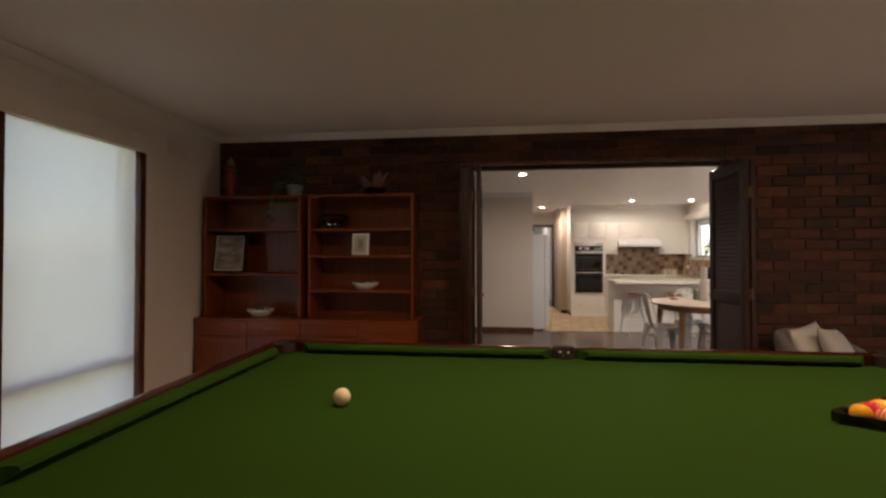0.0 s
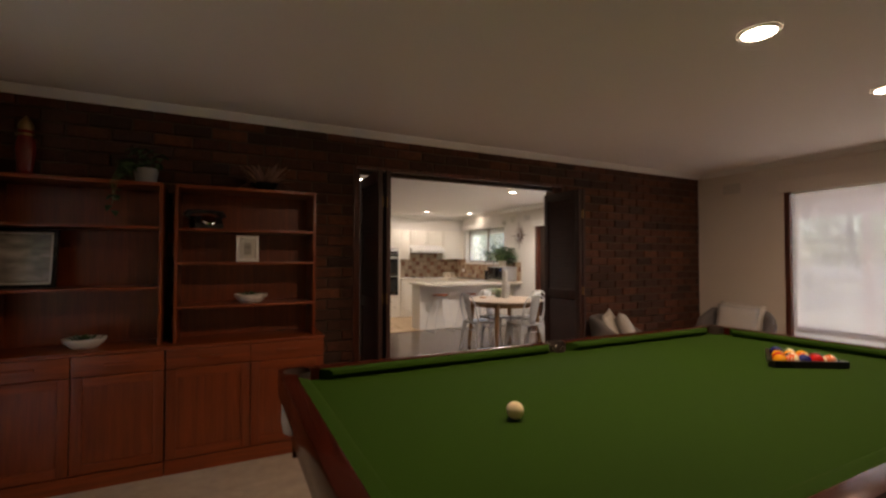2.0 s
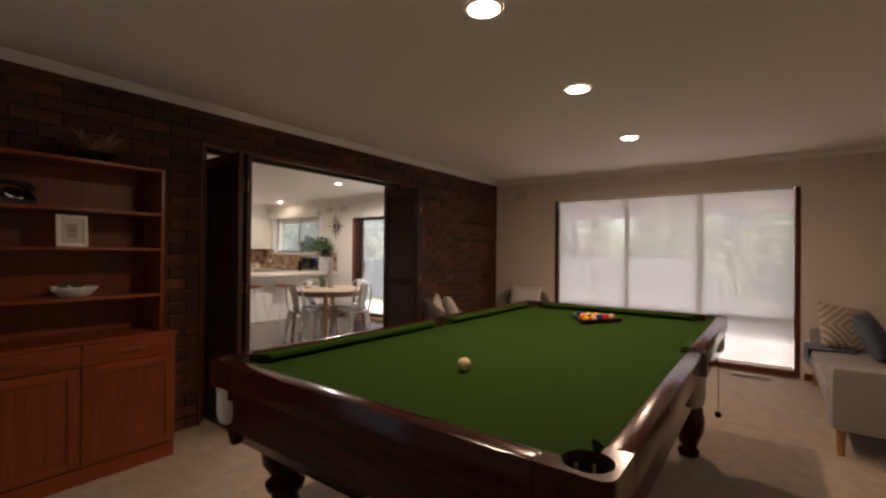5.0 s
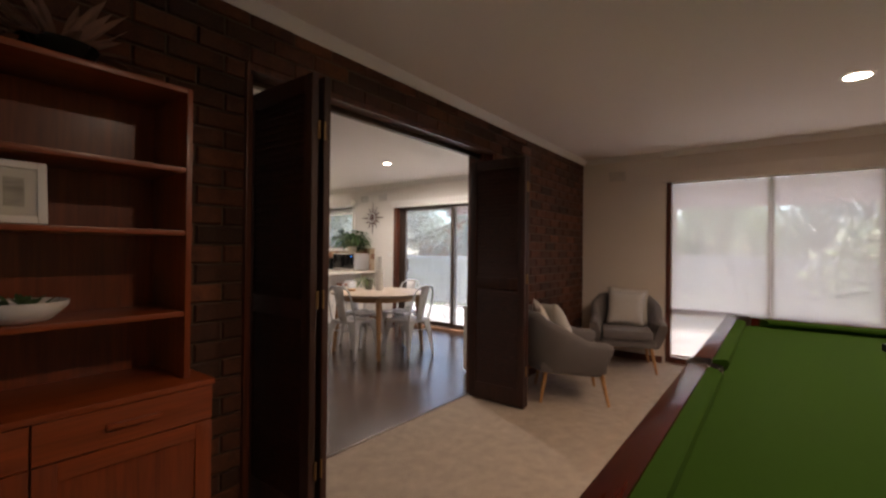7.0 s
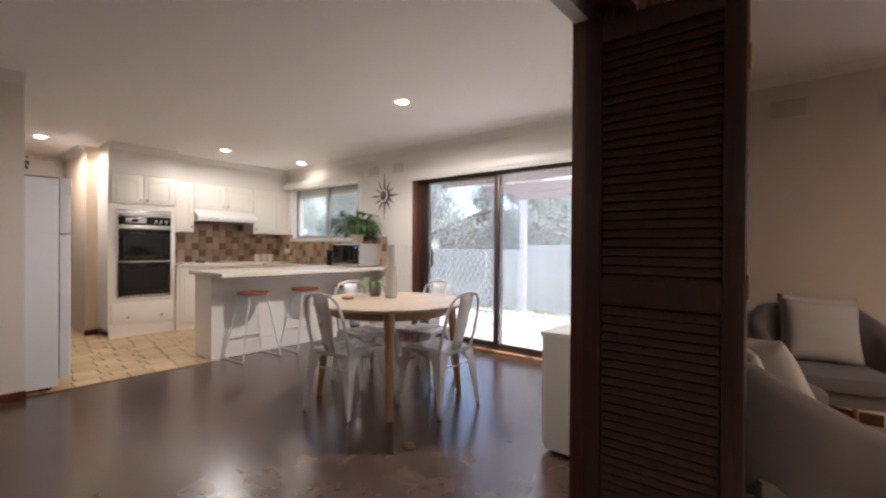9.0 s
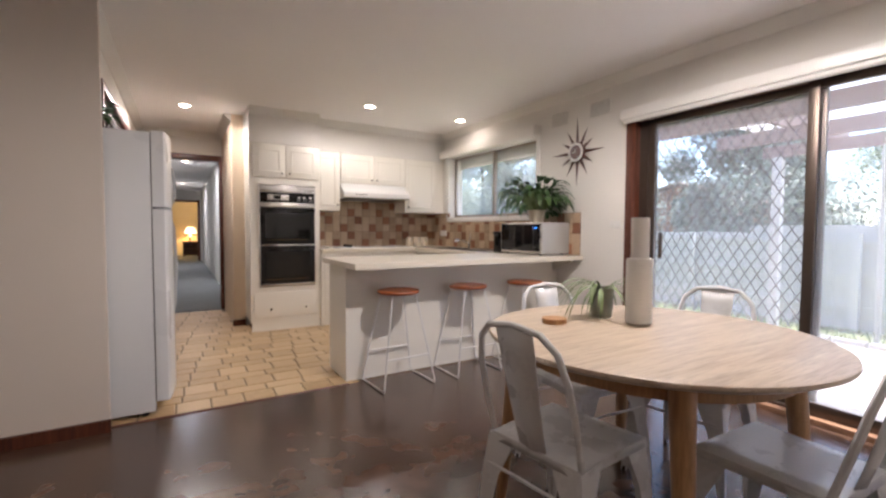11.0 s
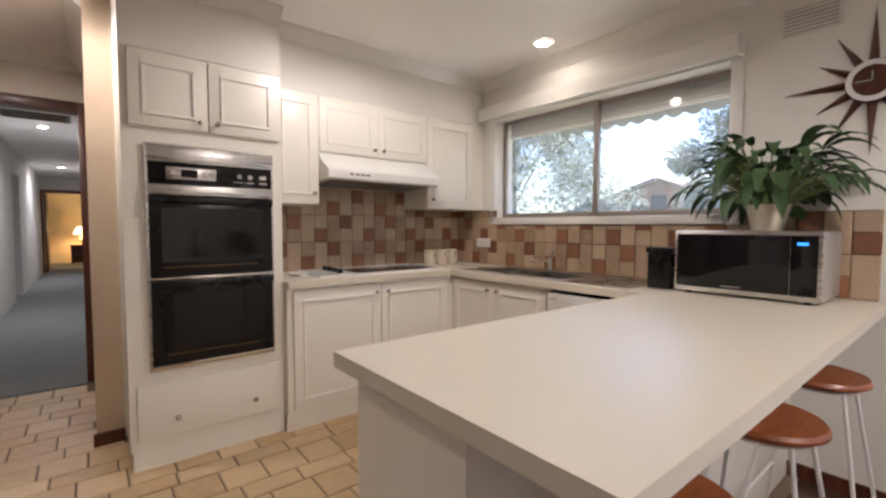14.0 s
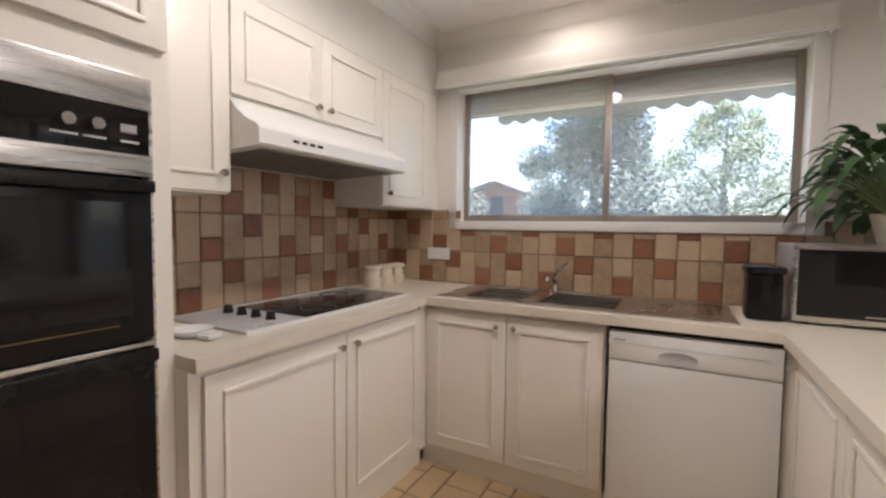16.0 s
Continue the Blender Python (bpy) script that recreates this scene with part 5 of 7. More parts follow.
for s, x in ((-1, 0.735), (1, 0.772)):
    hdn = bmesh.new()
    rod(hdn, (x, 10.95, 1.0), (x + s * 0.008, 10.95, 1.0), 0.026, seg=18)
    tube(hdn, [(x, 10.95, 1.0), (x + s * 0.045, 10.95, 1.0), (x + s * 0.05, 10.965, 1.0), (x + s * 0.05, 11.06, 1.0)], 0.008)
    part("handle", hdn, mat_brass, lf, "dull metal lever handle")
for y, w in ((12.02, 0.06),):
    built("trim_hall_jamb", B(0.50, y, 0, 0.68, y + w, 2.1), JOINERY, "dark red-brown door jamb in the hallway", "door jamb")
v = thing("ceiling_vent", "grey return air vent in the hallway ceiling", "ceiling vent", Matrix.Translation((1.15, 14.1, TOP)))
part("frame", B(-0.30, -0.2, -0.012, 0.30, 0.2, 0.0), mat("grey_vent", (0.25, 0.25, 0.25, 1), 0.5), v)
for j in range(8):
    part("slat", B(-0.27, -0.18 + j * 0.045, -0.02, 0.27, -0.155 + j * 0.045, -0.012), ALU, v)
ff = thing("door_3", "dark brown timber door frame at the hallway end", "door frame")
ff["kind"] = "structure"
part("door_frame", B(FAR[0] - 0.06, 22.28, 0, FAR[0] + 0.01, 22.44, 2.11), JOINERY, ff)
part("door_frame", B(FAR[1] - 0.01, 22.28, 0, FAR[1] + 0.06, 22.44, 2.11), JOINERY, ff)
part("door_head", B(FAR[0] + 0.01, 22.28, 2.04, FAR[1] - 0.01, 22.44, 2.11), JOINERY, ff)
fl = solid("bedroom_door", B(0.715, 22.45, 0.008, 0.75, 23.22, 2.03, bevel=0.002), GLOSSDOOR, "dark brown bedroom door standing open", "door")
bs = thing("bedside_cabinet", "small dark timber bedside cabinet with drawers", "bedside cabinet", Matrix.Translation((1.42, 25.4, 0)))
part("body", B(-0.28, -0.2, 0.05, 0.28, 0.2, 0.58, bevel=0.008), JOINERY, bs)
part("top", B(-0.31, -0.23, 0.58, 0.31, 0.22, 0.61, bevel=0.006), JOINERY, bs)
for z in (0.10, 0.34):
    dr = part("drawer_front", B(-0.25, -0.215, z, 0.25, -0.2, z + 0.21, bevel=0.004), DARKDOOR, bs)
    part("knob", ball(bmesh.new(), (0, -0.228, z + 0.105), 0.014, 10), mat_brass, dr)
for x in (-0.24, 0.24):
    for y in (-0.16, 0.16):
        part("foot", B(x - 0.025, y - 0.025, 0, x + 0.025, y + 0.025, 0.05), JOINERY, bs)
tl = thing("table_lamp", "lit bedside lamp with a glowing cream shade", "table lamp", Matrix.Translation((1.42, 25.4, 0.61)))
part("base", lathe(bmesh.new(), [(0, 0), (0.08, 0), (0.05, 0.05), (0.09, 0.16), (0.03, 0.28), (0.02, 0.34), (0, 0.34)]), POTC, tl)
part("shade", lathe(bmesh.new(), [(0.22, 0.33), (0.11, 0.56), (0.107, 0.56), (0.217, 0.33)]), glow("lit_lamp_shade", (1.0, 0.72, 0.36, 1), 1.2), tl, "glowing cream fabric shade")
bl_ = new("bedside_bulb", bpy.data.lights.new("bedside_bulb", "POINT"))
bl_.data.energy, bl_.data.color, bl_.data.shadow_soft_size = 8.0, (1.0, 0.70, 0.36), 0.05
bl_.location = (1.42, 25.4, 1.05)

# ---- games room ----
MAHOG = wood("polished_mahogany", srgb(36, 12, 8), srgb(74, 27, 16), 0.17, (12, 12, 1.0), 0.0, 0.015, 0.3)
MAHOGX = wood("polished_mahogany_rail", srgb(38, 13, 8), srgb(76, 28, 17), 0.17, (1.0, 14, 14), 0.0, 0.015, 0.3)
MAHOGY = wood("polished_mahogany_end", srgb(38, 13, 8), srgb(76, 28, 17), 0.17, (14, 1.0, 14), 0.0, 0.015, 0.3)
FELT = mat("green_pool_cloth", (0.021, 0.053, 0.005, 1), 0.95, vary=0.10, scale=2.0, fine=500, bump=0.12, spec=0.06)
LEATHER = mat("dark_pocket_leather", (0.03, 0.02, 0.016, 1), 0.5, vary=0.2, fine=150, bump=0.1)
NET = mat("white_pocket_net", (0.60, 0.57, 0.52, 1), 0.9, vary=0.1)
PX0, PX1, PY0, PY1, CL = -0.955, 1.585, 0.70, 1.975, 0.875
pt = thing("pool_table", "dark mahogany pool table with green cloth and net pockets", "pool table")
part("bed", B(PX0 - 0.07, PY0 - 0.07, CL - 0.045, PX1 + 0.07, PY1 + 0.07, CL), FELT, pt, "green cloth playing bed")
PM = (PX0 + PX1) / 2
GAP, CW, RW = 0.075, 0.045, 0.058


def cushion(a, b, fixed, side, ax):
    """A cloth-covered cushion with mitred ends between two pockets."""
    bm = bmesh.new()
    prof = [(0.0, 0.022), (0.004, 0.034), (0.014, 0.039), (CW, 0.040), (CW, 0.0), (0.02, 0.004)]
    ends = []
    for s, t in ((a, 1), (b, -1)):
        ring = []
        for d, z in prof:
            u = s + t * 0.045 * (1 - d / CW)
            v = fixed + side * (d)
            ring.append(bm.verts.new((u, v, CL + z) if ax == "x" else (v, u, CL + z)))
        ends.append(ring)
    n = len(prof)
    for i in range(n):
        bm.faces.new((ends[0][i], ends[0][(i + 1) % n], ends[1][(i + 1) % n], ends[1][i]))
    bm.faces.new(ends[0][::-1])
    bm.faces.new(ends[1])
    return bm


for a, b in ((PX0 + GAP * 0.7, PM - GAP * 0.75), (PM + GAP * 0.75, PX1 - GAP * 0.7)):
    part("cushion", cushion(a, b, PY1, 1, "x"), FELT, pt, "green cloth cushion", 30)
    part("cushion", cushion(a, b, PY0, -1, "x"), FELT, pt, "green cloth cushion", 30)
    for y, s in ((PY1 + CW, 1), (PY0 - CW, -1)):
        lo, hi = sorted((y, y + s * RW))
        part("rail", B(a - 0.0, lo, CL - 0.05, b + 0.0, hi, CL + 0.044, bevel=0.009), MAHOGX, pt, "polished mahogany rail", 22)
for x, s in ((PX0, -1), (PX1, 1)):
    part("cushion", cushion(PY0 + GAP * 0.7, PY1 - GAP * 0.7, x, s, "y"), FELT, pt, "green cloth cushion", 30)
    lo, hi = sorted((x + s * CW, x + s * (CW + RW)))
    part("rail", B(lo, PY0 + GAP * 0.7, CL - 0.05, hi, PY1 - GAP * 0.7, CL + 0.044, bevel=0.009), MAHOGY, pt, "polished mahogany rail", 22)
ax0, ax1, ay0, ay1 = PX0 - CW - RW + 0.03, PX1 + CW + RW - 0.03, PY0 - CW - RW + 0.03, PY1 + CW + RW - 0.03
apz = [(0.0, CL - 0.05), (0.0, CL - 0.10), (0.018, CL - 0.115), (0.018, CL - 0.22), (0.05, CL - 0.275), (0.07, CL - 0.275), (0.07, CL - 0.05)]
part("apron", prism(bmesh.new(), [(ay0 + d, z) for d, z in apz], "x", ax0 + 0.02, ax1 - 0.02), MAHOGX, pt, "moulded mahogany apron", 22)
part("apron", prism(bmesh.new(), [(ay1 - d, z) for d, z in apz], "x", ax0 + 0.02, ax1 - 0.02), MAHOGX, pt, "moulded mahogany apron", 22)
part("apron", prism(bmesh.new(), [(ax0 + d, z) for d, z in apz], "y", ay0 + 0.02, ay1 - 0.02), MAHOGY, pt, "moulded mahogany apron", 22)
part("apron", prism(bmesh.new(), [(ax1 - d, z) for d, z in apz], "y", ay0 + 0.02, ay1 - 0.02), MAHOGY, pt, "moulded mahogany apron", 22)
part("underframe", B(ax0 + 0.07, ay0 + 0.07, CL - 0.16, ax1 - 0.07, ay1 - 0.07, CL - 0.046), MAHOGX, pt)
legp = [(0, 0), (0.062, 0), (0.066, 0.03), (0.050, 0.05), (0.060, 0.09), (0.088, 0.16), (0.096, 0.24), (0.080, 0.32), (0.052, 0.37), (0.048, 0.40), (0.070, 0.42), (0.074, 0.44), (0.050, 0.46), (0.062, 0.49), (0.085, 0.52), (0.090, 0.57), (0.09, 0.60), (0, 0.60)]
for x in (PX0 + 0.10, PX1 - 0.10):
    for y in (PY0 + 0.10, PY1 - 0.10):
        lg = part("leg", lathe(bmesh.new(), legp, (x, y, 0), 24), MAHOG, pt, "bulbous turned mahogany leg")
        part("leg_block", B(x - 0.09, y - 0.09, 0.60, x + 0.09, y + 0.09, CL - 0.16, bevel=0.005), MAHOG, lg)
for i, (x, y, sx, sy) in enumerate(((PX0, PY0, -1, -1), (PX0, PY1, -1, 1), (PX1, PY0, 1, -1), (PX1, PY1, 1, 1), (PM, PY0, 0, -1), (PM, PY1, 0, 1))):
    off = 0.036 if sx else 0.056
    c = Vector((x + sx * off, y + sy * off, CL))
    ang = math.atan2(sy, sx)
    half = 1.75
    ro = 0.060
    pb_ = bmesh.new()
    if sx:
        far, end = CW + RW - off, -GAP * 0.7 - off
        out = [(CW - off, end)] + [(0.052 * math.cos(radians(q_)), 0.052 * math.sin(radians(q_))) for q_ in range(-80, 171, 10)]
        out += [(end, CW - off), (end, far)] + [(far - 0.035 + 0.035 * math.sin(radians(q_)), far - 0.035 + 0.035 * math.cos(radians(q_))) for q_ in range(0, 91, 15)] + [(far, end)]
        prism(pb_, [(c.x + sx * u_, c.y + sy * v_) for u_, v_ in out], "z", CL - 0.05, CL + 0.0435)
    else:
        secs = []
        for k_ in range(25):
            t_ = ang - half + 2 * half * k_ / 24
            cs, sn = math.cos(t_), math.sin(t_)
            secs.append([pb_.verts.new(c + Vector((r_ * cs, r_ * sn, z_))) for r_, z_ in ((0.047, -0.05), (0.047, 0.038), (0.053, 0.0445), (ro - 0.012, 0.0455), (ro, 0.034), (ro, -0.06))])
        for s0, s1 in zip(secs, secs[1:]):
            for q_ in range(6):
                pb_.faces.new((s0[q_], s0[(q_ + 1) % 6], s1[(q_ + 1) % 6], s1[q_]))
        pb_.faces.new(secs[0])
        pb_.faces.new(secs[-1][::-1])
    pk = part("pocket", pb_, MAHOG if sx else LEATHER, pt, "rounded mahogany pocket corner" if sx else "dark leather pocket", 35)
    part("pocket_hole", lathe(bmesh.new(), [(0, 0.002), (0.047, 0.002), (0.0512, 0.0432), (0.0495, 0.0)] if sx else [(0, 0.002), (0.045, 0.002), (0.047, 0.030), (0.0465, 0.0)], c, 20), LEATHER, pk)
    nb = bmesh.new()
    q = c + Vector((sx * 0.012, sy * 0.012, 0))
    lathe(nb, [(0.044, -0.06), (0.042, -0.10), (0.043, -0.15), (0.036, -0.19), (0.015, -0.205), (0, -0.206)], q, 16)
    part("net_bag", nb, NET, pk, "white knotted net bag")
    tr = bmesh.new()
    for k in range(7):
        a = k * math.tau / 7
        rod(tr, c + Vector((0.040 * math.cos(a), 0.040 * math.sin(a), 0.004)), c + Vector((0.044 * math.cos(a), 0.044 * math.sin(a), 0.02)), 0.004, seg=5)
    part("net_lacing", tr, NET, pk)
tas = thing("cue_chalk", "brown chalk block hanging on a string from the table", "chalk on string")
part("string", rod(bmesh.new(), (PX1 - 0.25, ay0 - 0.006, CL - 0.06), (PX1 - 0.25, ay0 - 0.006, 0.36), 0.0018, seg=5), LEATHER, tas)
part("chalk", ball(bmesh.new(), (PX1 - 0.25, ay0 - 0.006, 0.345), 0.02, 10), MAHOG, tas)


def gloss(name, c):
    return mat(name, c, 0.12, vary=0.03, bump=0, rvary=0.02)


IVORY = gloss("ivory_ball", srgb(232, 218, 178))
BALLS = [gloss(n, srgb(*c)) for n, c in (("yellow_ball", (225, 160, 30)), ("blue_ball", (30, 40, 110)), ("red_ball", (190, 30, 25)), ("purple_ball", (60, 25, 70)), ("orange_ball", (215, 90, 25)), ("green_ball", (20, 90, 50)), ("maroon_ball", (110, 20, 20)), ("black_ball", (14, 13, 14)))]
RB = 0.0262


def pool_ball(x, y, material, label, stripe=None, group="racked balls"):
    b = solid("pool_ball", ball(bmesh.new(), (0, 0, 0), RB, 24), material, label, "pool ball", group, pose(x, y, CL + RB, random.uniform(0, 90), random.uniform(0, 90), 0), 180)
    if stripe:
        part("stripe", lathe(bmesh.new(), [(0.0225, -0.0135), (0.0246, -0.0095), (0.0265, 0.0), (0.0246, 0.0095), (0.0225, 0.0135)]), stripe, b, "coloured band")


solid("cue_ball", ball(bmesh.new(), (0, 0, 0), RB, 28), IVORY, "glossy ivory white cue ball on the cloth", "cue ball", "", Matrix.Translation((-0.462, 1.312, CL + RB)), 180)
AXP, AYP = 1.0, 1.33
order = [0, 4, 2, 1, 7, 0, 2, 4, 0, 3, 4, 6, 0, 5, 1]
k = 0
for row in range(5):
    for j in range(row + 1):
        m = BALLS[order[k]]
        striped = k % 3 == 1
        pool_ball(AXP + row * RB * 1.74, AYP + (j - row / 2) * RB * 2.02, IVORY if striped else m, "glossy striped pool ball in the triangle" if striped else "glossy solid coloured pool ball in the triangle", m if striped else None)
        k += 1
tri = [(AXP - 0.066, AYP - 0.014), (AXP - 0.066, AYP + 0.014), (AXP + 0.205, AYP + 0.168), (AXP + 0.224, AYP + 0.155), (AXP + 0.224, AYP - 0.155), (AXP + 0.205, AYP - 0.168)]
tb = bmesh.new()
cx, cy = AXP + 0.112, AYP
inn = [(cx + (x - cx) * 0.88, cy + (y - cy) * 0.86) for x, y in tri]
z0, z1 = CL + 0.001, CL + 0.03
rings = [[tb.verts.new((x, y, z)) for x, y in pts] for pts, z in ((tri, z0), (tri, z1), (inn, z1), (inn, z0))]
for a, b in zip(rings, rings[1:] + rings[:1]):
    for i in range(6):
        tb.faces.new((a[i], a[(i + 1) % 6], b[(i + 1) % 6], b[i]))
solid("ball_rack", tb, BLACK, "black plastic triangle rack round the balls", "ball rack", smooth=0)

# wall unit
TEAK = wood("red_teak_veneer", srgb(102, 43, 14), srgb(132, 61, 23), 0.38, (9, 9, 0.5), 0.25, 0.02)
TEAKX = wood("red_teak_veneer_across", srgb(108, 46, 15), srgb(142, 67, 26), 0.38, (0.5, 9, 9), 0.25, 0.02)
BKY = BRICK - 0.004


def wall_unit(x0, x1, shelves):
    u = thing("wall_unit", "red teak wall unit with open shelves over panelled cupboards", "bookcase", None, "teak wall units")
    fy, ty = 3.465, 3.535
    part("base", B(x0, fy + 0.018, 0.05, x1, BKY, 0.785), TEAK, u)
    part("plinth", B(x0, fy + 0.012, 0, x1, fy + 0.03, 0.09), TEAKX, u)
    part("ledge", B(x0 - 0.004, fy - 0.008, 0.785, x1 + 0.004, BKY, 0.806, bevel=0.004), TEAKX, u)
    m = (x0 + x1) / 2
    for a, b in ((x0, m), (m, x1)):
        dr = part("drawer_front", B(a + 0.003, fy, 0.665, b - 0.003, fy + 0.018, 0.782, bevel=0.002), TEAKX, u)
        part("pull", B((a + b) / 2 - 0.075, fy - 0.018, 0.718, (a + b) / 2 + 0.075, fy, 0.734, bevel=0.005), TEAKX, dr, "routed teak drawer pull")
        d = part("door", B(a + 0.003, fy, 0.10, a + 0.058, fy + 0.018, 0.66, bevel=0.002), TEAK, u, "framed teak door")
        part("stile", B(b - 0.058, fy, 0.10, b - 0.003, fy + 0.018, 0.66, bevel=0.002), TEAK, d)
        part("rail", B(a + 0.058, fy, 0.10, b - 0.058, fy + 0.018, 0.155, bevel=0.002), TEAKX, d)
        part("rail", B(a + 0.058, fy, 0.605, b - 0.058, fy + 0.018, 0.66, bevel=0.002), TEAKX, d)
        part("panel", B(a + 0.058, fy + 0.008, 0.155, b - 0.058, fy + 0.018, 0.605), TEAK, d)
    for a in (x0 + 0.03, x1 - 0.05 if x1 < -1 else x1 - 0.07):
        part("upright", B(a, ty, 0.806, a + 0.02, BKY, 1.845, bevel=0.002), TEAK, u)
    x0, x1 = x0 + 0.05, (x1 - 0.05 if x1 < -1 else x1 - 0.07)
    part("back_panel", B(x0, BKY - 0.008, 0.806, x1, BKY, 1.825), TEAK, u)
    part("top", B(x0, ty, 1.825, x1, BKY, 1.845, bevel=0.002), TEAKX, u)
    for z in shelves:
        part("shelf", B(x0, ty + 0.004, z - 0.018, x1, BKY - 0.008, z, bevel=0.002), TEAKX, u)


wall_unit(-2.51, -1.58, (1.565, 1.178))
wall_unit(-1.575, -0.60, (1.560, 1.335, 1.045))
CERAM = mat("white_matt_ceramic", (0.74, 0.72, 0.68, 1), 0.5, vary=0.03)


def bowl(x, y, z):
    b = thing("planter_bowl", "wide white ceramic bowl with small succulents", "planter bowl", Matrix.Translation((x, y, z)), "white planter bowls")
    part("bowl", lathe(bmesh.new(), [(0, 0), (0.06, 0), (0.072, 0.008), (0.108, 0.045), (0.112, 0.062), (0.106, 0.062), (0.10, 0.048), (0, 0.046)]), CERAM, b)
    lv = bmesh.new()
    rg = random.Random(int(z * 100))
    for i in range(34):
        a = rg.uniform(0, 6.28)
        r = rg.uniform(0, 0.075)
        blade(lv, (r * math.cos(a), r * math.sin(a), 0.047), (math.cos(a) * 0.7, math.sin(a) * 0.7, 1), rg.uniform(0.03, 0.06), 0.008, 0.6, n=3)
    tagged(part("succulents", lv, GREEN, b, "small dark succulents", 0), kind="stuff")


bowl(-2.02, 3.64, 0.806)
bowl(-1.08, 3.65, 1.045)


def picture(x, y, z, w, h, border, frame_m, label, mat_m, tilt=8):
    p = thing("picture_frame", label, "picture frame", pose(x, y, z, -tilt, 0, 0))
    b = 0.022 if border < 0.03 else 0.03
    for a in ((-w / 2, 0, -w / 2 + b, h), (w / 2 - b, 0, w / 2, h), (-w / 2 + b, 0, w / 2 - b, b), (-w / 2 + b, h - b, w / 2 - b, h)):
        part("frame", B(a[0], -0.009, a[1], a[2], 0.009, a[3], bevel=0.002), frame_m, p)
    part("backing", B(-w / 2 + b, 0.001, b, w / 2 - b, 0.008, h - b), mat_m, p)
    part("print", B(-w / 2 + b + border, -0.001, b + border, w / 2 - b - border, 0.001, h - b - border), PRINT, p, "faded grey landscape print")
    g = part("pane", B(-w / 2 + b, -0.005, b, w / 2 - b, -0.003, h - b), GLASS, p)
    part("strut", B(-0.02, 0.009, 0.0, 0.02, 0.014, h * 0.7), frame_m, p)
    return p


def print_mat():
    q = Nodes("grey_landscape_print")
    co = q.coords((1, 1, 2.5))
    q.l(q.ramp(q.noise(co, 6.0, 5.0), [(0.3, (0.05, 0.05, 0.05, 1)), (0.5, (0.30, 0.29, 0.27, 1)), (0.65, (0.55, 0.52, 0.47, 1))]), q.b.inputs["Base Color"])
    q.b.inputs["Roughness"].default_value = 0.5
    return q.m


PRINT = print_mat()
picture(-2.315, 3.62, 1.180, 0.312, 0.36, 0.012, BLACK, "black framed grey landscape picture standing on a shelf", CERAM)
picture(-1.108, 3.585, 1.337, 0.145, 0.185, 0.028, CERAM, "small white framed black and white photograph", CERAM)
ph = thing("telephone", "old black rotary telephone on a shelf", "telephone", pose(-1.37, 3.66, 1.56, 0, 0, 15))
part("body", prism(bmesh.new(), [(-0.10, 0.0), (-0.10, 0.03), (-0.03, 0.085), (0.05, 0.09), (0.085, 0.06), (0.09, 0.0)], "x", -0.085, 0.085), BLACK, ph)
part("dial", lathe(bmesh.new(), [(0, 0.012), (0.045, 0.010), (0.05, 0.0)]), CHROME, ph).matrix_local = pose(0, -0.065, 0.058, 38, 0, 0)
part("handset", tube(bmesh.new(), [(-0.115, 0.03, 0.085), (-0.10, 0.03, 0.115), (-0.05, 0.03, 0.125), (0.05, 0.03, 0.125), (0.10, 0.03, 0.115), (0.115, 0.03, 0.085)], [0.028, 0.022, 0.013, 0.013, 0.022, 0.028], 10), BLACK, ph)
REDG = gloss("red_lacquer", srgb(110, 26, 20))
rd = thing("lantern_figure", "tall red lacquered ornament with brass top", "ornament", Matrix.Translation((-2.33, 3.68, 1.845)))
part("body", lathe(bmesh.new(), [(0, 0), (0.055, 0), (0.055, 0.02), (0.04, 0.03), (0.045, 0.10), (0.052, 0.16), (0.046, 0.22), (0.036, 0.25), (0.04, 0.28), (0, 0.29)]), REDG, rd)
part("finial", lathe(bmesh.new(), [(0.034, 0.285), (0.038, 0.31), (0.026, 0.34), (0.012, 0.36), (0, 0.375)]), mat_brass, rd)
part("collar", lathe(bmesh.new(), [(0.045, 0.245), (0.05, 0.252), (0.045, 0.26)]), mat_brass, rd)
tv = thing("trailing_plant", "trailing green ivy in a grey pot on the wall unit", "potted plant", Matrix.Translation((-1.72, 3.66, 1.845)))
part("pot", lathe(bmesh.new(), [(0, 0), (0.055, 0), (0.07, 0.09), (0.073, 0.10), (0.064, 0.10), (0.06, 0.085), (0, 0.085)]), mat("grey_blue_glaze", (0.26, 0.29, 0.32, 1), 0.4), tv)
lv = bmesh.new()
rg = random.Random(31)
for i in range(95):
    f = rg.random()
    if i < 48:
        p = Vector((-0.06 - 0.10 * f + rg.uniform(-.03, .03), -0.10 - 0.06 * f, 0.12 - 0.30 * f * f + rg.uniform(-.03, .03)))
    else:
        p = Vector((rg.uniform(-0.10, 0.10), rg.uniform(-0.08, 0.06), 0.10 + rg.uniform(0, 0.13)))
    a = rg.uniform(0, 6.28)
    blade(lv, p, (math.cos(a), math.sin(a), rg.uniform(-0.3, 0.8)), rg.uniform(0.04, 0.065), 0.020, 1.2, n=3)
part("foliage", lv, GREEN, tv, "trailing ivy leaves", 0)
st = bmesh.new()
for i in range(4):
    tube(st, [(-0.02, -0.03 * i * 0.5, 0.085), (-0.08 - i * 0.01, -0.10, 0.13), (-0.13 - i * 0.012, -0.14, -0.02), (-0.15, -0.15, -0.15 + i * 0.03)], 0.002, 5)
part("stalk_bunch", st, LEAF2, tv)
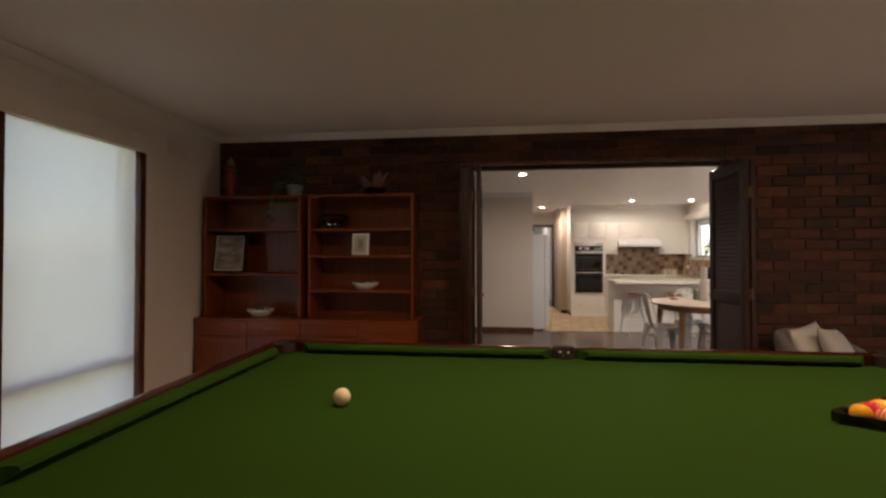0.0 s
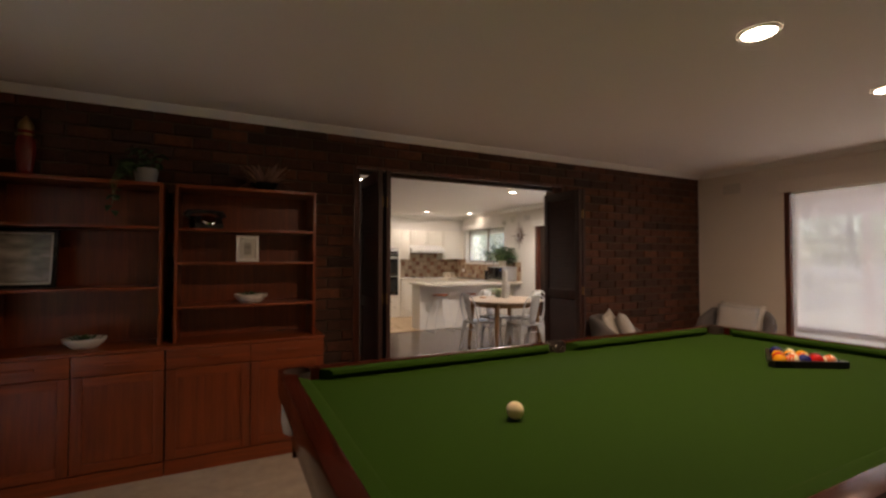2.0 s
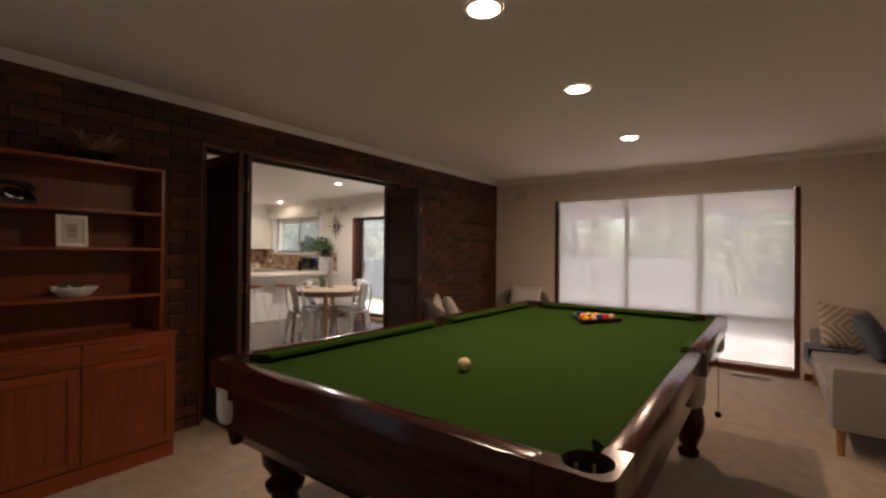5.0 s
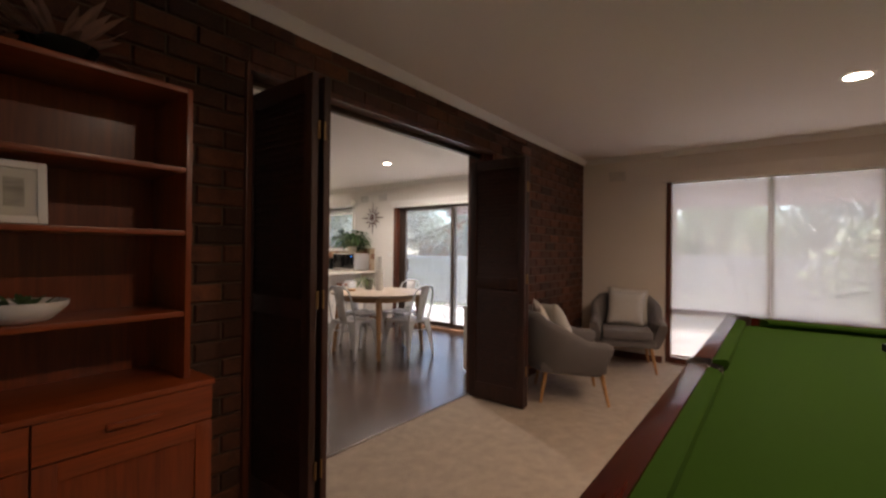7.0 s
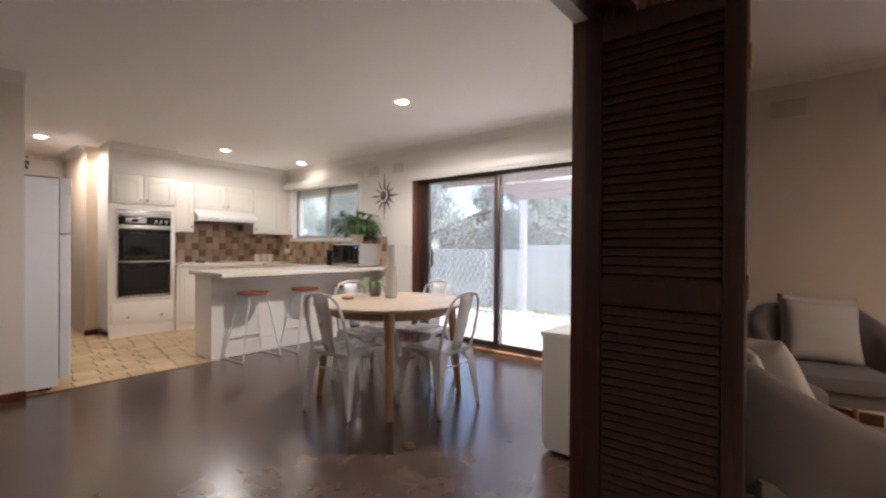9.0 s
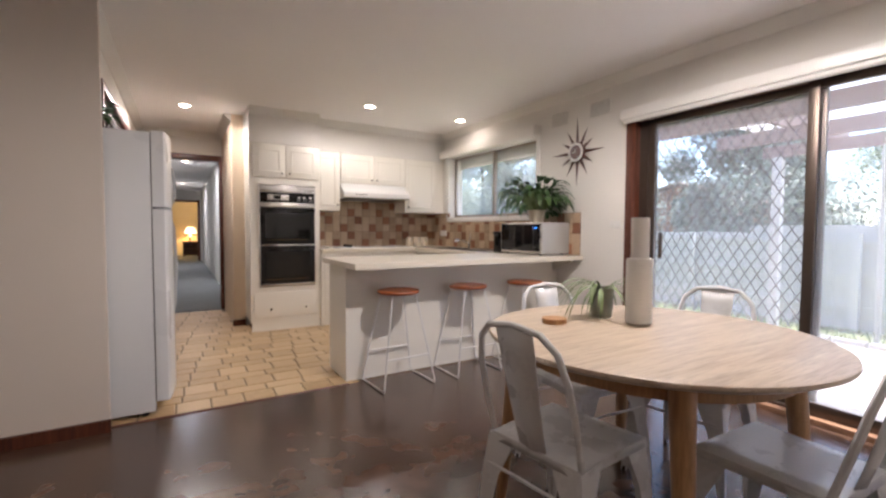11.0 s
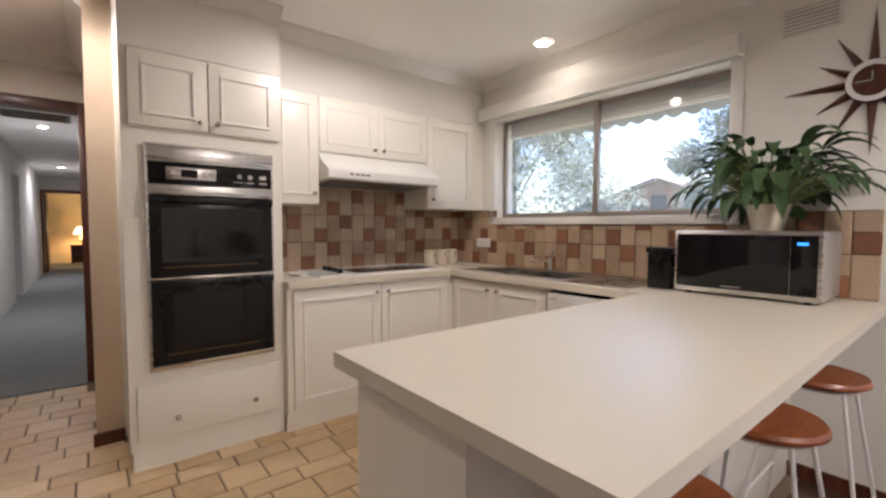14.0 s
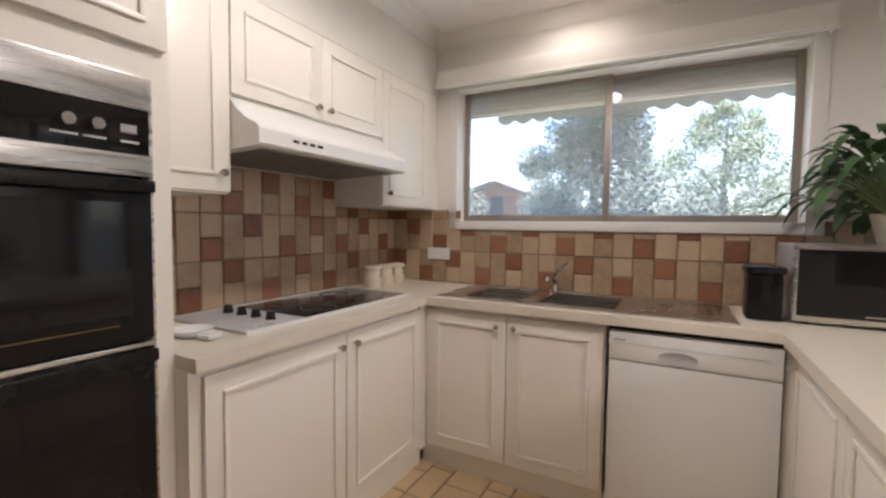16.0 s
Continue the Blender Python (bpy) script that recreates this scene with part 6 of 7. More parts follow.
dr_ = thing("dried_arrangement", "dried pink-brown leaves and driftwood in a dark bowl", "dried flowers", Matrix.Translation((-1.0, 3.66, 1.845)))
part("bowl", lathe(bmesh.new(), [(0, 0), (0.06, 0), (0.10, 0.05), (0.105, 0.06), (0.095, 0.06), (0, 0.04)]), BLACK, dr_)
DRY = leaf_mat("dried_pink_leaf", (0.24, 0.13, 0.09, 1))
lv = bmesh.new()
for i in range(46):
    a, up = rg.uniform(0, 6.28), rg.uniform(0.2, 1.6)
    blade(lv, (0.05 * math.cos(a), 0.04 * math.sin(a), 0.045), (math.cos(a), math.sin(a) * 0.6, up), rg.uniform(0.09, 0.21), rg.uniform(0.012, 0.026), rg.uniform(-0.4, 1.0), n=4)
part("dried_leaves", lv, DRY, dr_, "dried curled leaves", 0)

# armchairs and sofa
GREYF = mat("grey_woven_upholstery", (0.165, 0.150, 0.150, 1), 0.95, vary=0.12, scale=8, fine=420, bump=0.4, sheen=0.15)
SOFAF = mat("light_grey_upholstery", (0.30, 0.285, 0.275, 1), 0.95, vary=0.1, scale=8, fine=420, bump=0.4, sheen=0.15)
OAK = wood("pale_oak", srgb(150, 105, 60), srgb(198, 150, 98), 0.45, (16, 16, 1.2), 0.1)
CUSH = mat("pale_linen_cushion", (0.52, 0.50, 0.47, 1), 0.95, vary=0.08, scale=9, fine=380, bump=0.3, sheen=0.2)
CUSHW = mat("white_fluffy_cushion", (0.72, 0.68, 0.62, 1), 0.98, vary=0.08, scale=14, fine=160, bump=0.8, sheen=0.3)
BLUEC = mat("slate_blue_cushion", (0.14, 0.17, 0.23, 1), 0.95, vary=0.1, fine=380, bump=0.3)


def pillow(label, material, m, w=0.42, h=0.42, t=0.15, seed=1, name="cushion"):
    """A stuffed square cushion standing on its lower edge, with drawn-out corners."""
    bm, n, rg = bmesh.new(), 14, random.Random(seed)
    grids = []
    for s in (1, -1):
        g = []
        for i in range(n + 1):
            row = []
            for j in range(n + 1):
                u, v = i / n * 2 - 1, j / n * 2 - 1
                puff = (max(0, 1 - u * u) * max(0, 1 - v * v)) ** 0.42
                pin = 1 - 0.07 * (1 - abs(u) ** 2) * abs(v) ** 6 - 0.07 * (1 - abs(v) ** 2) * abs(u) ** 6
                d = s * (puff * t / 2 * (1 + 0.10 * noise.noise(Vector((u * 2 + seed, v * 2, s)))))
                row.append(bm.verts.new((u * w / 2 * pin, d, h / 2 + v * h / 2 * pin)))
            g.append(row)
        grids.append(g)
    for s, g in zip((1, -1), grids):
        for i in range(n):
            for j in range(n):
                f = (g[i][j], g[i + 1][j], g[i + 1][j + 1], g[i][j + 1])
                bm.faces.new(f if s < 0 else f[::-1])
    bmesh.ops.remove_doubles(bm, verts=bm.verts, dist=0.0005)
    return solid(name, bm, material, label, "cushion", "", m, 180)


def armchair(m):
    """A tub chair; its front looks to -y."""
    ch = thing("armchair", "grey upholstered tub armchair with splayed oak legs", "armchair", m, "grey tub armchairs")
    part("seat_base", B(-0.29, -0.30, 0.26, 0.29, 0.28, 0.36, bevel=0.045), GREYF, ch)
    part("seat_cushion", B(-0.255, -0.335, 0.355, 0.255, 0.20, 0.455, bevel=0.04), GREYF, ch, "plump grey seat cushion")
    sh, n, rings = bmesh.new(), 30, []
    for i in range(n + 1):
        f = i / n * 2 - 1
        a = f * 1.0
        g = abs(f)
        if g > 0.52:
            e = (g - 0.52) / 0.48
            px, py = math.copysign(0.315 + 0.02 * e, f), 0.06 - 0.38 * e
            nx, ny = math.copysign(1, f), 0.0
        else:
            th = f / 0.52 * math.pi / 2
            px, py = 0.315 * math.sin(th), 0.06 + 0.26 * math.cos(th)
            nx, ny = math.sin(th), math.cos(th)
        top = 0.80 - 0.24 * min(1, max(0, (g - 0.26) / 0.50)) ** 0.8
        if g > 0.94:
            top -= 0.03
        lean = 0.10 * (1 - min(1, g / 0.6))
        ring = []
        half = 0.052
        for k in range(12):
            t = k / 12 * math.tau
            ww, zz = math.cos(t), math.sin(t)
            zz2 = math.copysign(abs(zz) ** 0.45, zz)
            z = (top + 0.25) / 2 + (top - 0.25) / 2 * zz2
            fz = (z - 0.25) / (top - 0.25)
            off = half * math.copysign(abs(ww) ** 0.7, ww) + lean * fz + 0.02 * fz
            tuck = (1 - fz) ** 1.3
            ring.append(sh.verts.new(((px + nx * off) * (1 - 0.16 * tuck), (py + ny * off) * (1 - 0.30 * tuck * (g > 0.52)), z)))
        rings.append(ring)
    for a, b in zip(rings, rings[1:]):
        for k in range(12):
            sh.faces.new((a[k], a[(k + 1) % 12], b[(k + 1) % 12], b[k]))
    sh.faces.new(rings[0])
    sh.faces.new(rings[-1][::-1])
    part("shell", sh, GREYF, ch, "wrap-around grey backrest and arms", 70)
    for x, y in ((-0.24, -0.25), (0.24, -0.25), (-0.22, 0.22), (0.22, 0.22)):
        part("leg", rod(bmesh.new(), (x, y, 0.275), (x * 1.22, y * 1.22, 0.0), 0.021, 0.012, 14), OAK, ch, "tapered pale oak leg")
    return ch


c1 = pose(2.45, 3.335, 0, 0, 0, 30) @ Matrix.Scale(0.96, 4)
c2 = pose(3.84, 3.20, 0, 0, 0, -72) @ Matrix.Scale(0.98, 4)
armchair(c1)
armchair(c2)
pillow("pale grey linen cushion on the armchair", CUSH, c1 @ pose(0.06, 0.0, 0.455, -24, 6, 12), seed=2)
pillow("white fluffy cushion on the armchair", CUSHW, c1 @ pose(0.02, 0.15, 0.455, -20, -6, 4), seed=3, t=0.12)
pillow("white fluffy cushion on the armchair", CUSHW, c2 @ pose(0.02, 0.15, 0.455, -20, 3, 0), 0.46, 0.44, 0.12, seed=4)
pillow("pale grey linen cushion on the armchair", CUSH, c2 @ pose(0.0, 0.02, 0.455, -22, 3, 0), seed=5)
sf = thing("sofa", "light grey upholstered sofa with short timber legs", "sofa")
SX0, SX1, SF, SBK = 2.02, 4.12, 0.04, -0.86
part("base", B(SX0 + 0.03, SBK + 0.05, 0.17, SX1 - 0.03, SF - 0.03, 0.30, bevel=0.02), SOFAF, sf)
part("armrest", B(SX0, SBK, 0.17, SX0 + 0.15, SF, 0.60, bevel=0.05), SOFAF, sf)
part("armrest", B(SX1 - 0.15, SBK, 0.17, SX1, SF, 0.60, bevel=0.05), SOFAF, sf)
part("backrest", B(SX0 + 0.15, SBK, 0.17, SX1 - 0.15, SBK + 0.18, 0.80, bevel=0.05), SOFAF, sf)
for a in (0, 1):
    x = SX0 + 0.155 + a * 0.90
    part("seat_cushion", B(x, SBK + 0.18, 0.30, x + 0.89, SF + 0.01, 0.45, bevel=0.045), SOFAF, sf)
    part("back_cushion", B(x, SBK + 0.17, 0.45, x + 0.89, SBK + 0.33, 0.82, bevel=0.06), SOFAF, sf)
for x in (SX0 + 0.07, SX1 - 0.07):
    for y in (SF - 0.06, SBK + 0.07):
        part("leg", rod(bmesh.new(), (x, y, 0.18), (x, y, 0.0), 0.027, 0.018, 14), OAK, sf, "tapered timber leg")


def diamond_mat():
    q = Nodes("beige_diamond_weave")
    tc, sep = q.n("TexCoord"), q.n("SeparateXYZ")
    q.l(tc.outputs["Object"], sep.inputs[0])
    ab1, ab2, sub, add, fr, gt = (q.n("Math") for _ in range(6))
    ab1.operation = ab2.operation = "ABSOLUTE"
    sub.operation, sub.inputs[1].default_value = "SUBTRACT", 0.22
    add.operation, fr.operation, gt.operation = "ADD", "PINGPONG", "GREATER_THAN"
    fr.inputs[1].default_value, gt.inputs[1].default_value = 0.035, 0.020
    q.l(sep.outputs[0], ab1.inputs[0])
    q.l(sep.outputs[2], sub.inputs[0])
    q.l(sub.outputs[0], ab2.inputs[0])
    q.l(ab1.outputs[0], add.inputs[0])
    q.l(ab2.outputs[0], add.inputs[1])
    q.l(add.outputs[0], fr.inputs[0])
    q.l(fr.outputs[0], gt.inputs[0])
    q.l(q.mix(gt.outputs[0], (0.36, 0.30, 0.23, 1), (0.58, 0.52, 0.44, 1)), q.b.inputs["Base Color"])
    q.b.inputs["Roughness"].default_value = 0.95
    q.bump(q.noise(q.coords(), 300.0), 0.4)
    return q.m


pillow("beige cushion with woven diamond pattern on the sofa", diamond_mat(), pose(3.62, -0.22, 0.45, -24, 10, -62), 0.46, 0.46, 0.15, seed=7)
pillow("slate blue cushion on the sofa", BLUEC, pose(3.40, -0.44, 0.45, -24, 0, -20), 0.42, 0.42, 0.14, seed=8)
thb = bmesh.new()
n = 12
rows = [[thb.verts.new((SX1 - 0.62 + 0.34 * i / n, SF + 0.028 - 0.34 * max(0, j - 3) / 7 + 0.004 * math.sin(i * 1.7), (0.462 if j >= 3 else 0.462 - 0.05 * (3 - j)) + 0.006 * math.sin(i * 1.3 + j))) for j in range(11)] for i in range(n + 1)]
for a, b in zip(rows, rows[1:]):
    for j in range(10):
        thb.faces.new((a[j], a[j + 1], b[j + 1], b[j]))
thr = solid("throw_blanket", thb, BLUEC, "dark folded throw hanging over the sofa seat", "throw blanket")
sol = thr.modifiers.new("thickness", "SOLIDIFY")
sol.thickness = 0.012
rdv = thing("dried_reeds", "tall dark dried reeds in a floor vase", "dried reeds", Matrix.Translation((3.98, -1.05, 0)))
part("vase", lathe(bmesh.new(), [(0, 0), (0.08, 0), (0.11, 0.15), (0.10, 0.35), (0.06, 0.5), (0.065, 0.55), (0.055, 0.55), (0.05, 0.5), (0, 0.4)]), LEATHER, rdv)
rr_ = bmesh.new()
rg = random.Random(77)
for i in range(70):
    a, sp_ = rg.uniform(0, 6.28), rg.uniform(0.02, 0.20)
    h = rg.uniform(0.95, 1.42)
    tube(rr_, [(0, 0, 0.42), (sp_ * 0.4 * math.cos(a), sp_ * 0.4 * math.sin(a) , 0.42 + (h - 0.42) * 0.5), (sp_ * math.cos(a), sp_ * math.sin(a) * 0.8, h)], [0.0025, 0.003, 0.001], 4)
part("reeds", rr_, DRY, rdv, "thin dried stalks", 0)

# ---- dining ----
TABW = wood("pale_ash_tabletop", srgb(168, 148, 126), srgb(203, 186, 164), 0.42, (1.0, 14, 14), 0.1)
LEGW = wood("ash_table_leg", srgb(140, 102, 66), srgb(180, 140, 98), 0.45, (14, 14, 1.0), 0.1)
TCX, TCY = 2.575, 5.85
dt = thing("dining_table", "round pale ash dining table with tapered legs", "dining table", Matrix.Translation((TCX, TCY, 0)))
part("tabletop", lathe(bmesh.new(), [(0, 0.722), (0.575, 0.722), (0.598, 0.735), (0.60, 0.742), (0.598, 0.748), (0.592, 0.75), (0, 0.75)], seg=64), TABW, dt)
part("apron", lathe(bmesh.new(), [(0.47, 0.722), (0.47, 0.655), (0.45, 0.655), (0.45, 0.722)], seg=48), LEGW, dt)
for sx in (-1, 1):
    for sy in (-1, 1):
        part("leg", rod(bmesh.new(), (sx * 0.34, sy * 0.34, 0.722), (sx * 0.385, sy * 0.395, 0.0), 0.038, 0.021, 18), LEGW, dt)
TOLIX = mat("white_enamel_steel", (0.66, 0.66, 0.66, 1), 0.28, 0.0, vary=0.05, scale=6, bump=0.01, coat=0.3)


def metal_chair(m):
    """A pressed steel cafe chair whose front looks to -y."""
    ch = thing("dining_chair", "white pressed steel cafe chair with curved back", "dining chair", m, "chairs round the dining table")
    st = bmesh.new()
    n = 12
    rows = []
    for i in range(n + 1):
        u = i / n * 2 - 1
        row = []
        for j in range(n + 1):
            v = j / n * 2 - 1
            x, y = u * 0.18 * (1.0 - 0.06 * v), v * 0.18
            z = 0.455 - 0.012 * max(0, 1 - u * u - v * v) - (0.012 * (max(abs(u), abs(v)) > 0.95))
            row.append(st.verts.new((x, y, z)))
        rows.append(row)
    for a, b in zip(rows, rows[1:]):
        for j in range(n):
            st.faces.new((a[j], b[j], b[j + 1], a[j + 1]))
    rim = [r for r in ([rows[i][0] for i in range(n + 1)] + [rows[n][j] for j in range(1, n + 1)] + [rows[i][n] for i in range(n - 1, -1, -1)] + [rows[0][j] for j in range(n - 1, 0, -1)])]
    low = [st.verts.new((v.co.x * 1.02, v.co.y * 1.02, 0.415)) for v in rim]
    for i in range(len(rim)):
        j = (i + 1) % len(rim)
        st.faces.new((rim[i], rim[j], low[j], low[i]))
    so = part("seat", st, TOLIX, ch, "pressed steel seat", 50)
    md = so.modifiers.new("thickness", "SOLIDIFY")
    md.thickness = 0.003
    for sx in (-1, 1):
        for sy in (-1, 1):
            lb = bmesh.new()
            top = [(sx * 0.178, sy * 0.070, 0.435), (sx * 0.182, sy * 0.182, 0.435), (sx * 0.070, sy * 0.178, 0.435)]
            mid_ = [(sx * 0.190, sy * 0.135, 0.30), (sx * 0.198, sy * 0.198, 0.30), (sx * 0.135, sy * 0.190, 0.30)]
            bot = [(sx * 0.212, sy * 0.200, 0.0), (sx * 0.220, sy * 0.222, 0.0), (sx * 0.198, sy * 0.212, 0.0)]
            vs = [[lb.verts.new(p) for p in r] for r in (top, mid_, bot)]
            for a, b in zip(vs, vs[1:]):
                for k in (0, 1):
                    lb.faces.new((a[k], a[k + 1], b[k + 1], b[k]))
            lg = part("leg", lb, TOLIX, ch, "folded sheet steel leg", 0)
            s2 = lg.modifiers.new("thickness", "SOLIDIFY")
            s2.thickness, s2.offset = 0.004, 0.0
            part("foot_cap", rod(bmesh.new(), (sx * 0.212, sy * 0.212, 0.0), (sx * 0.210, sy * 0.210, 0.018), 0.011, seg=8), BLACK, lg)
    hoop = [(-0.172, 0.165, 0.44), (-0.178, 0.20, 0.56), (-0.172, 0.235, 0.70), (-0.150, 0.258, 0.79), (-0.10, 0.272, 0.838), (0, 0.278, 0.852), (0.10, 0.272, 0.838), (0.150, 0.258, 0.79), (0.172, 0.235, 0.70), (0.178, 0.20, 0.56), (0.172, 0.165, 0.44)]
    part("back_hoop", tube(bmesh.new(), hoop, 0.0105, 8), TOLIX, ch, "bent steel tube hoop")
    sp_ = bmesh.new()
    pr = []
    for f in range(7):
        f /= 6
        y = 0.175 + 0.10 * f ** 0.9
        w = 0.052 + 0.022 * f
        pr.append([sp_.verts.new((-w, y, 0.44 + 0.405 * f)), sp_.verts.new((0, y + 0.010, 0.44 + 0.405 * f)), sp_.verts.new((w, y, 0.44 + 0.405 * f))])
    for a, b in zip(pr, pr[1:]):
        for k in (0, 1):
            sp_.faces.new((a[k], a[k + 1], b[k + 1], b[k]))
    so = part("back_splat", sp_, TOLIX, ch, "curved sheet steel splat", 50)
    s3 = so.modifiers.new("thickness", "SOLIDIFY")
    s3.thickness = 0.004
    for y in (-0.19, 0.19):
        part("cross_brace", rod(bmesh.new(), (-0.188, y, 0.33), (0.188, y, 0.33), 0.006, seg=6), TOLIX, ch)
    return ch


for x, y, a in ((2.17, 5.87, 98), (2.64, 5.41, 178), (2.68, 6.25, -4), (3.08, 5.95, -82)):
    metal_chair(pose(x, y, 0, 0, 0, a))
vs_ = thing("bottle_vase", "tall white ceramic bottle vase on the dining table", "vase", Matrix.Translation((2.68, 5.96, 0.75)))
part("body", lathe(bmesh.new(), [(0, 0), (0.046, 0), (0.052, 0.006), (0.052, 0.255), (0.049, 0.268), (0.036, 0.272), (0.035, 0.285), (0.036, 0.425), (0.034, 0.438), (0.028, 0.438), (0.028, 0.30), (0, 0.29)], seg=32), CERAM, vs_)
sp = thing("spider_plant", "wispy trailing plant in a grey-green pot", "potted plant", Matrix.Translation((2.67, 6.14, 0.75)))
part("pot", lathe(bmesh.new(), [(0, 0), (0.046, 0), (0.055, 0.125), (0.055, 0.13), (0.048, 0.13), (0.046, 0.115), (0, 0.115)], seg=24), mat("grey_green_pot", (0.24, 0.25, 0.21, 1), 0.5), sp)
lv = bmesh.new()
rg = random.Random(15)
for i in range(34):
    a = rg.uniform(0, 6.28) if i < 18 else rg.uniform(2.3, 3.9)
    blade(lv, (0.02 * math.cos(a), 0.02 * math.sin(a), 0.118), (math.cos(a), math.sin(a), rg.uniform(0.5, 1.8)), rg.uniform(0.14, 0.30), 0.0055, rg.uniform(1.8, 3.2), n=8)
part("foliage", lv, LEAF2, sp, "thin arching leaves", 0)
cr = solid("coaster_stack", lathe(bmesh.new(), [(0, 0), (0.05, 0), (0.05, 0.02), (0, 0.02)]), OAK, "round pale timber coasters stacked on the table", "coasters", "", Matrix.Translation((2.38, 6.14, 0.75)))
wb = thing("sideboard", "low white gloss sideboard against the dining wall", "sideboard")
WX0, WX1, WY0, WY1, WZ = 2.47, 4.10, 4.095, 4.485, 0.69
part("body", B(WX0, WY0, 0.02, WX1, WY1 - 0.02, WZ - 0.03), WHITE, wb)
part("top", B(WX0 - 0.006, WY0, WZ - 0.03, WX1, WY1 + 0.006, WZ, bevel=0.003), WHITE, wb, "white gloss top")
for i in range(3):
    a = WX0 + 0.01 + i * 0.54
    part("door", B(a, WY1 - 0.02, 0.04, a + 0.53, WY1, WZ - 0.035, bevel=0.002), WHITE, wb)
part("plinth", B(WX0 + 0.03, WY0, 0, WX1, WY1 - 0.05, 0.02), BLACK, wb)
leafy_plant("potted_monstera", "broad-leaved dark green plant in a pale pot on the sideboard", Matrix.Translation((3.66, 4.29, WZ)), 0.085, 0.13, 40, 0.36, 0.13, 0.068, POTC, 44, 1.2, (0.9, -0.75))
sc = thing("succulent_pot", "small dark rosette plant in a round stone pot", "potted plant", Matrix.Translation((3.42, 4.37, WZ)))
part("pot", lathe(bmesh.new(), [(0, 0), (0.035, 0), (0.06, 0.04), (0.055, 0.075), (0.045, 0.08), (0.04, 0.07), (0, 0.065)]), PAVE, sc)
lv = bmesh.new()
for i in range(40):
    a = i * 2.4
    blade(lv, (0, 0, 0.07), (math.cos(a), math.sin(a), 0.2 + i * 0.05), 0.075 - i * 0.0006, 0.016, 0.3, n=3)
part("rosette", lv, DRY, sc, "dark brown rosette leaves", 0)

# ---- wall tiles, floor tiles and bricks ----


def tile_mat(name, lo, hi, rough):
    q = Nodes(name)
    co, info = q.coords(), q.n("ObjectInfo")
    base = q.ramp(info.outputs["Random"], [(0, lo), (1, hi)])
    n1, n2 = q.noise(co, 22.0, 5.0, 0.7), q.noise(co, 110.0, 3.0)
    col = q.mix(q.ramp(n1, [(0.35, (0, 0, 0, 1)), (0.75, (0.45, 0.45, 0.45, 1))]), base, tone(hi, 1.12))
    col = q.mix(q.ramp(n2, [(0.55, (0, 0, 0, 1)), (0.8, (0.4, 0.4, 0.4, 1))]), col, tone(lo, 0.6))
    q.l(col, q.b.inputs["Base Color"])
    q.b.inputs["Roughness"].default_value = rough
    q.bump(n1, 0.12, 0.004)
    return q.m


T_CREAM = tile_mat("mottled_cream_wall_tile", (0.30, 0.205, 0.125, 1), (0.53, 0.40, 0.27, 1), 0.35)
T_RUST = tile_mat("rust_brown_wall_tile", (0.18, 0.075, 0.04, 1), (0.32, 0.145, 0.075, 1), 0.35)
T_FLOOR = tile_mat("sandy_floor_tile", (0.48, 0.32, 0.16, 1), (0.66, 0.49, 0.29, 1), 0.42)


def pillowed(w, h, d=0.008):
    """A tile w wide and h high with a softened rim; it faces -y and stands on z = 0."""
    bm, e = bmesh.new(), 0.005
    back = [bm.verts.new((x, 0, z)) for x, z in ((0, 0), (w, 0), (w, h), (0, h))]
    mid_ = [bm.verts.new((x, -d * 0.6, z)) for x, z in ((0, 0), (w, 0), (w, h), (0, h))]
    fro = [bm.verts.new((x, -d, z)) for x, z in ((e, e), (w - e, e), (w - e, h - e), (e, h - e))]
    for a, b in ((back, mid_), (mid_, fro)):
        for i in range(4):
            bm.faces.new((a[i], a[(i + 1) % 4], b[(i + 1) % 4], b[i]))
    bm.faces.new(fro)
    return bm


sp_n = built("splashback_north", B(TX1, NORTH - 0.006, 0.90, EAST, NORTH, 1.505), GROUT, "brown grouted tiled splashback behind the cooktop", "splashback")
sp_e = built("splashback_east", B(EAST - 0.006, 7.665, 0.90, EAST, NORTH - 0.006, 1.235), GROUT, "brown grouted tiled splashback under the window", "splashback")
sp_e2 = built("splashback_side", B(EAST - 0.006, 7.665, 1.235, EAST, 8.19, 1.30), GROUT, "top of the tiled splashback beside the window", "splashback")
sp_e3 = built("splashback_corner", B(EAST - 0.006, 10.0, 1.235, EAST, NORTH - 0.006, 1.36), GROUT, "tiled splashback in the corner", "splashback")
MOD, J = 0.100, 0.004
made = {}


def wall_tile(parent, face, u, z, w, h, rust):
    key = (round(w, 3), round(h, 3), rust)
    if key not in made:
        made[key] = mesh("tile", pillowed(w, h), T_RUST if rust else T_CREAM)
    t = new("tile", made[key])
    t.parent = parent
    t.matrix_local = pose(u, NORTH - 0.006, z) if face == "n" else pose(EAST - 0.006, u, z, 0, 0, -90)


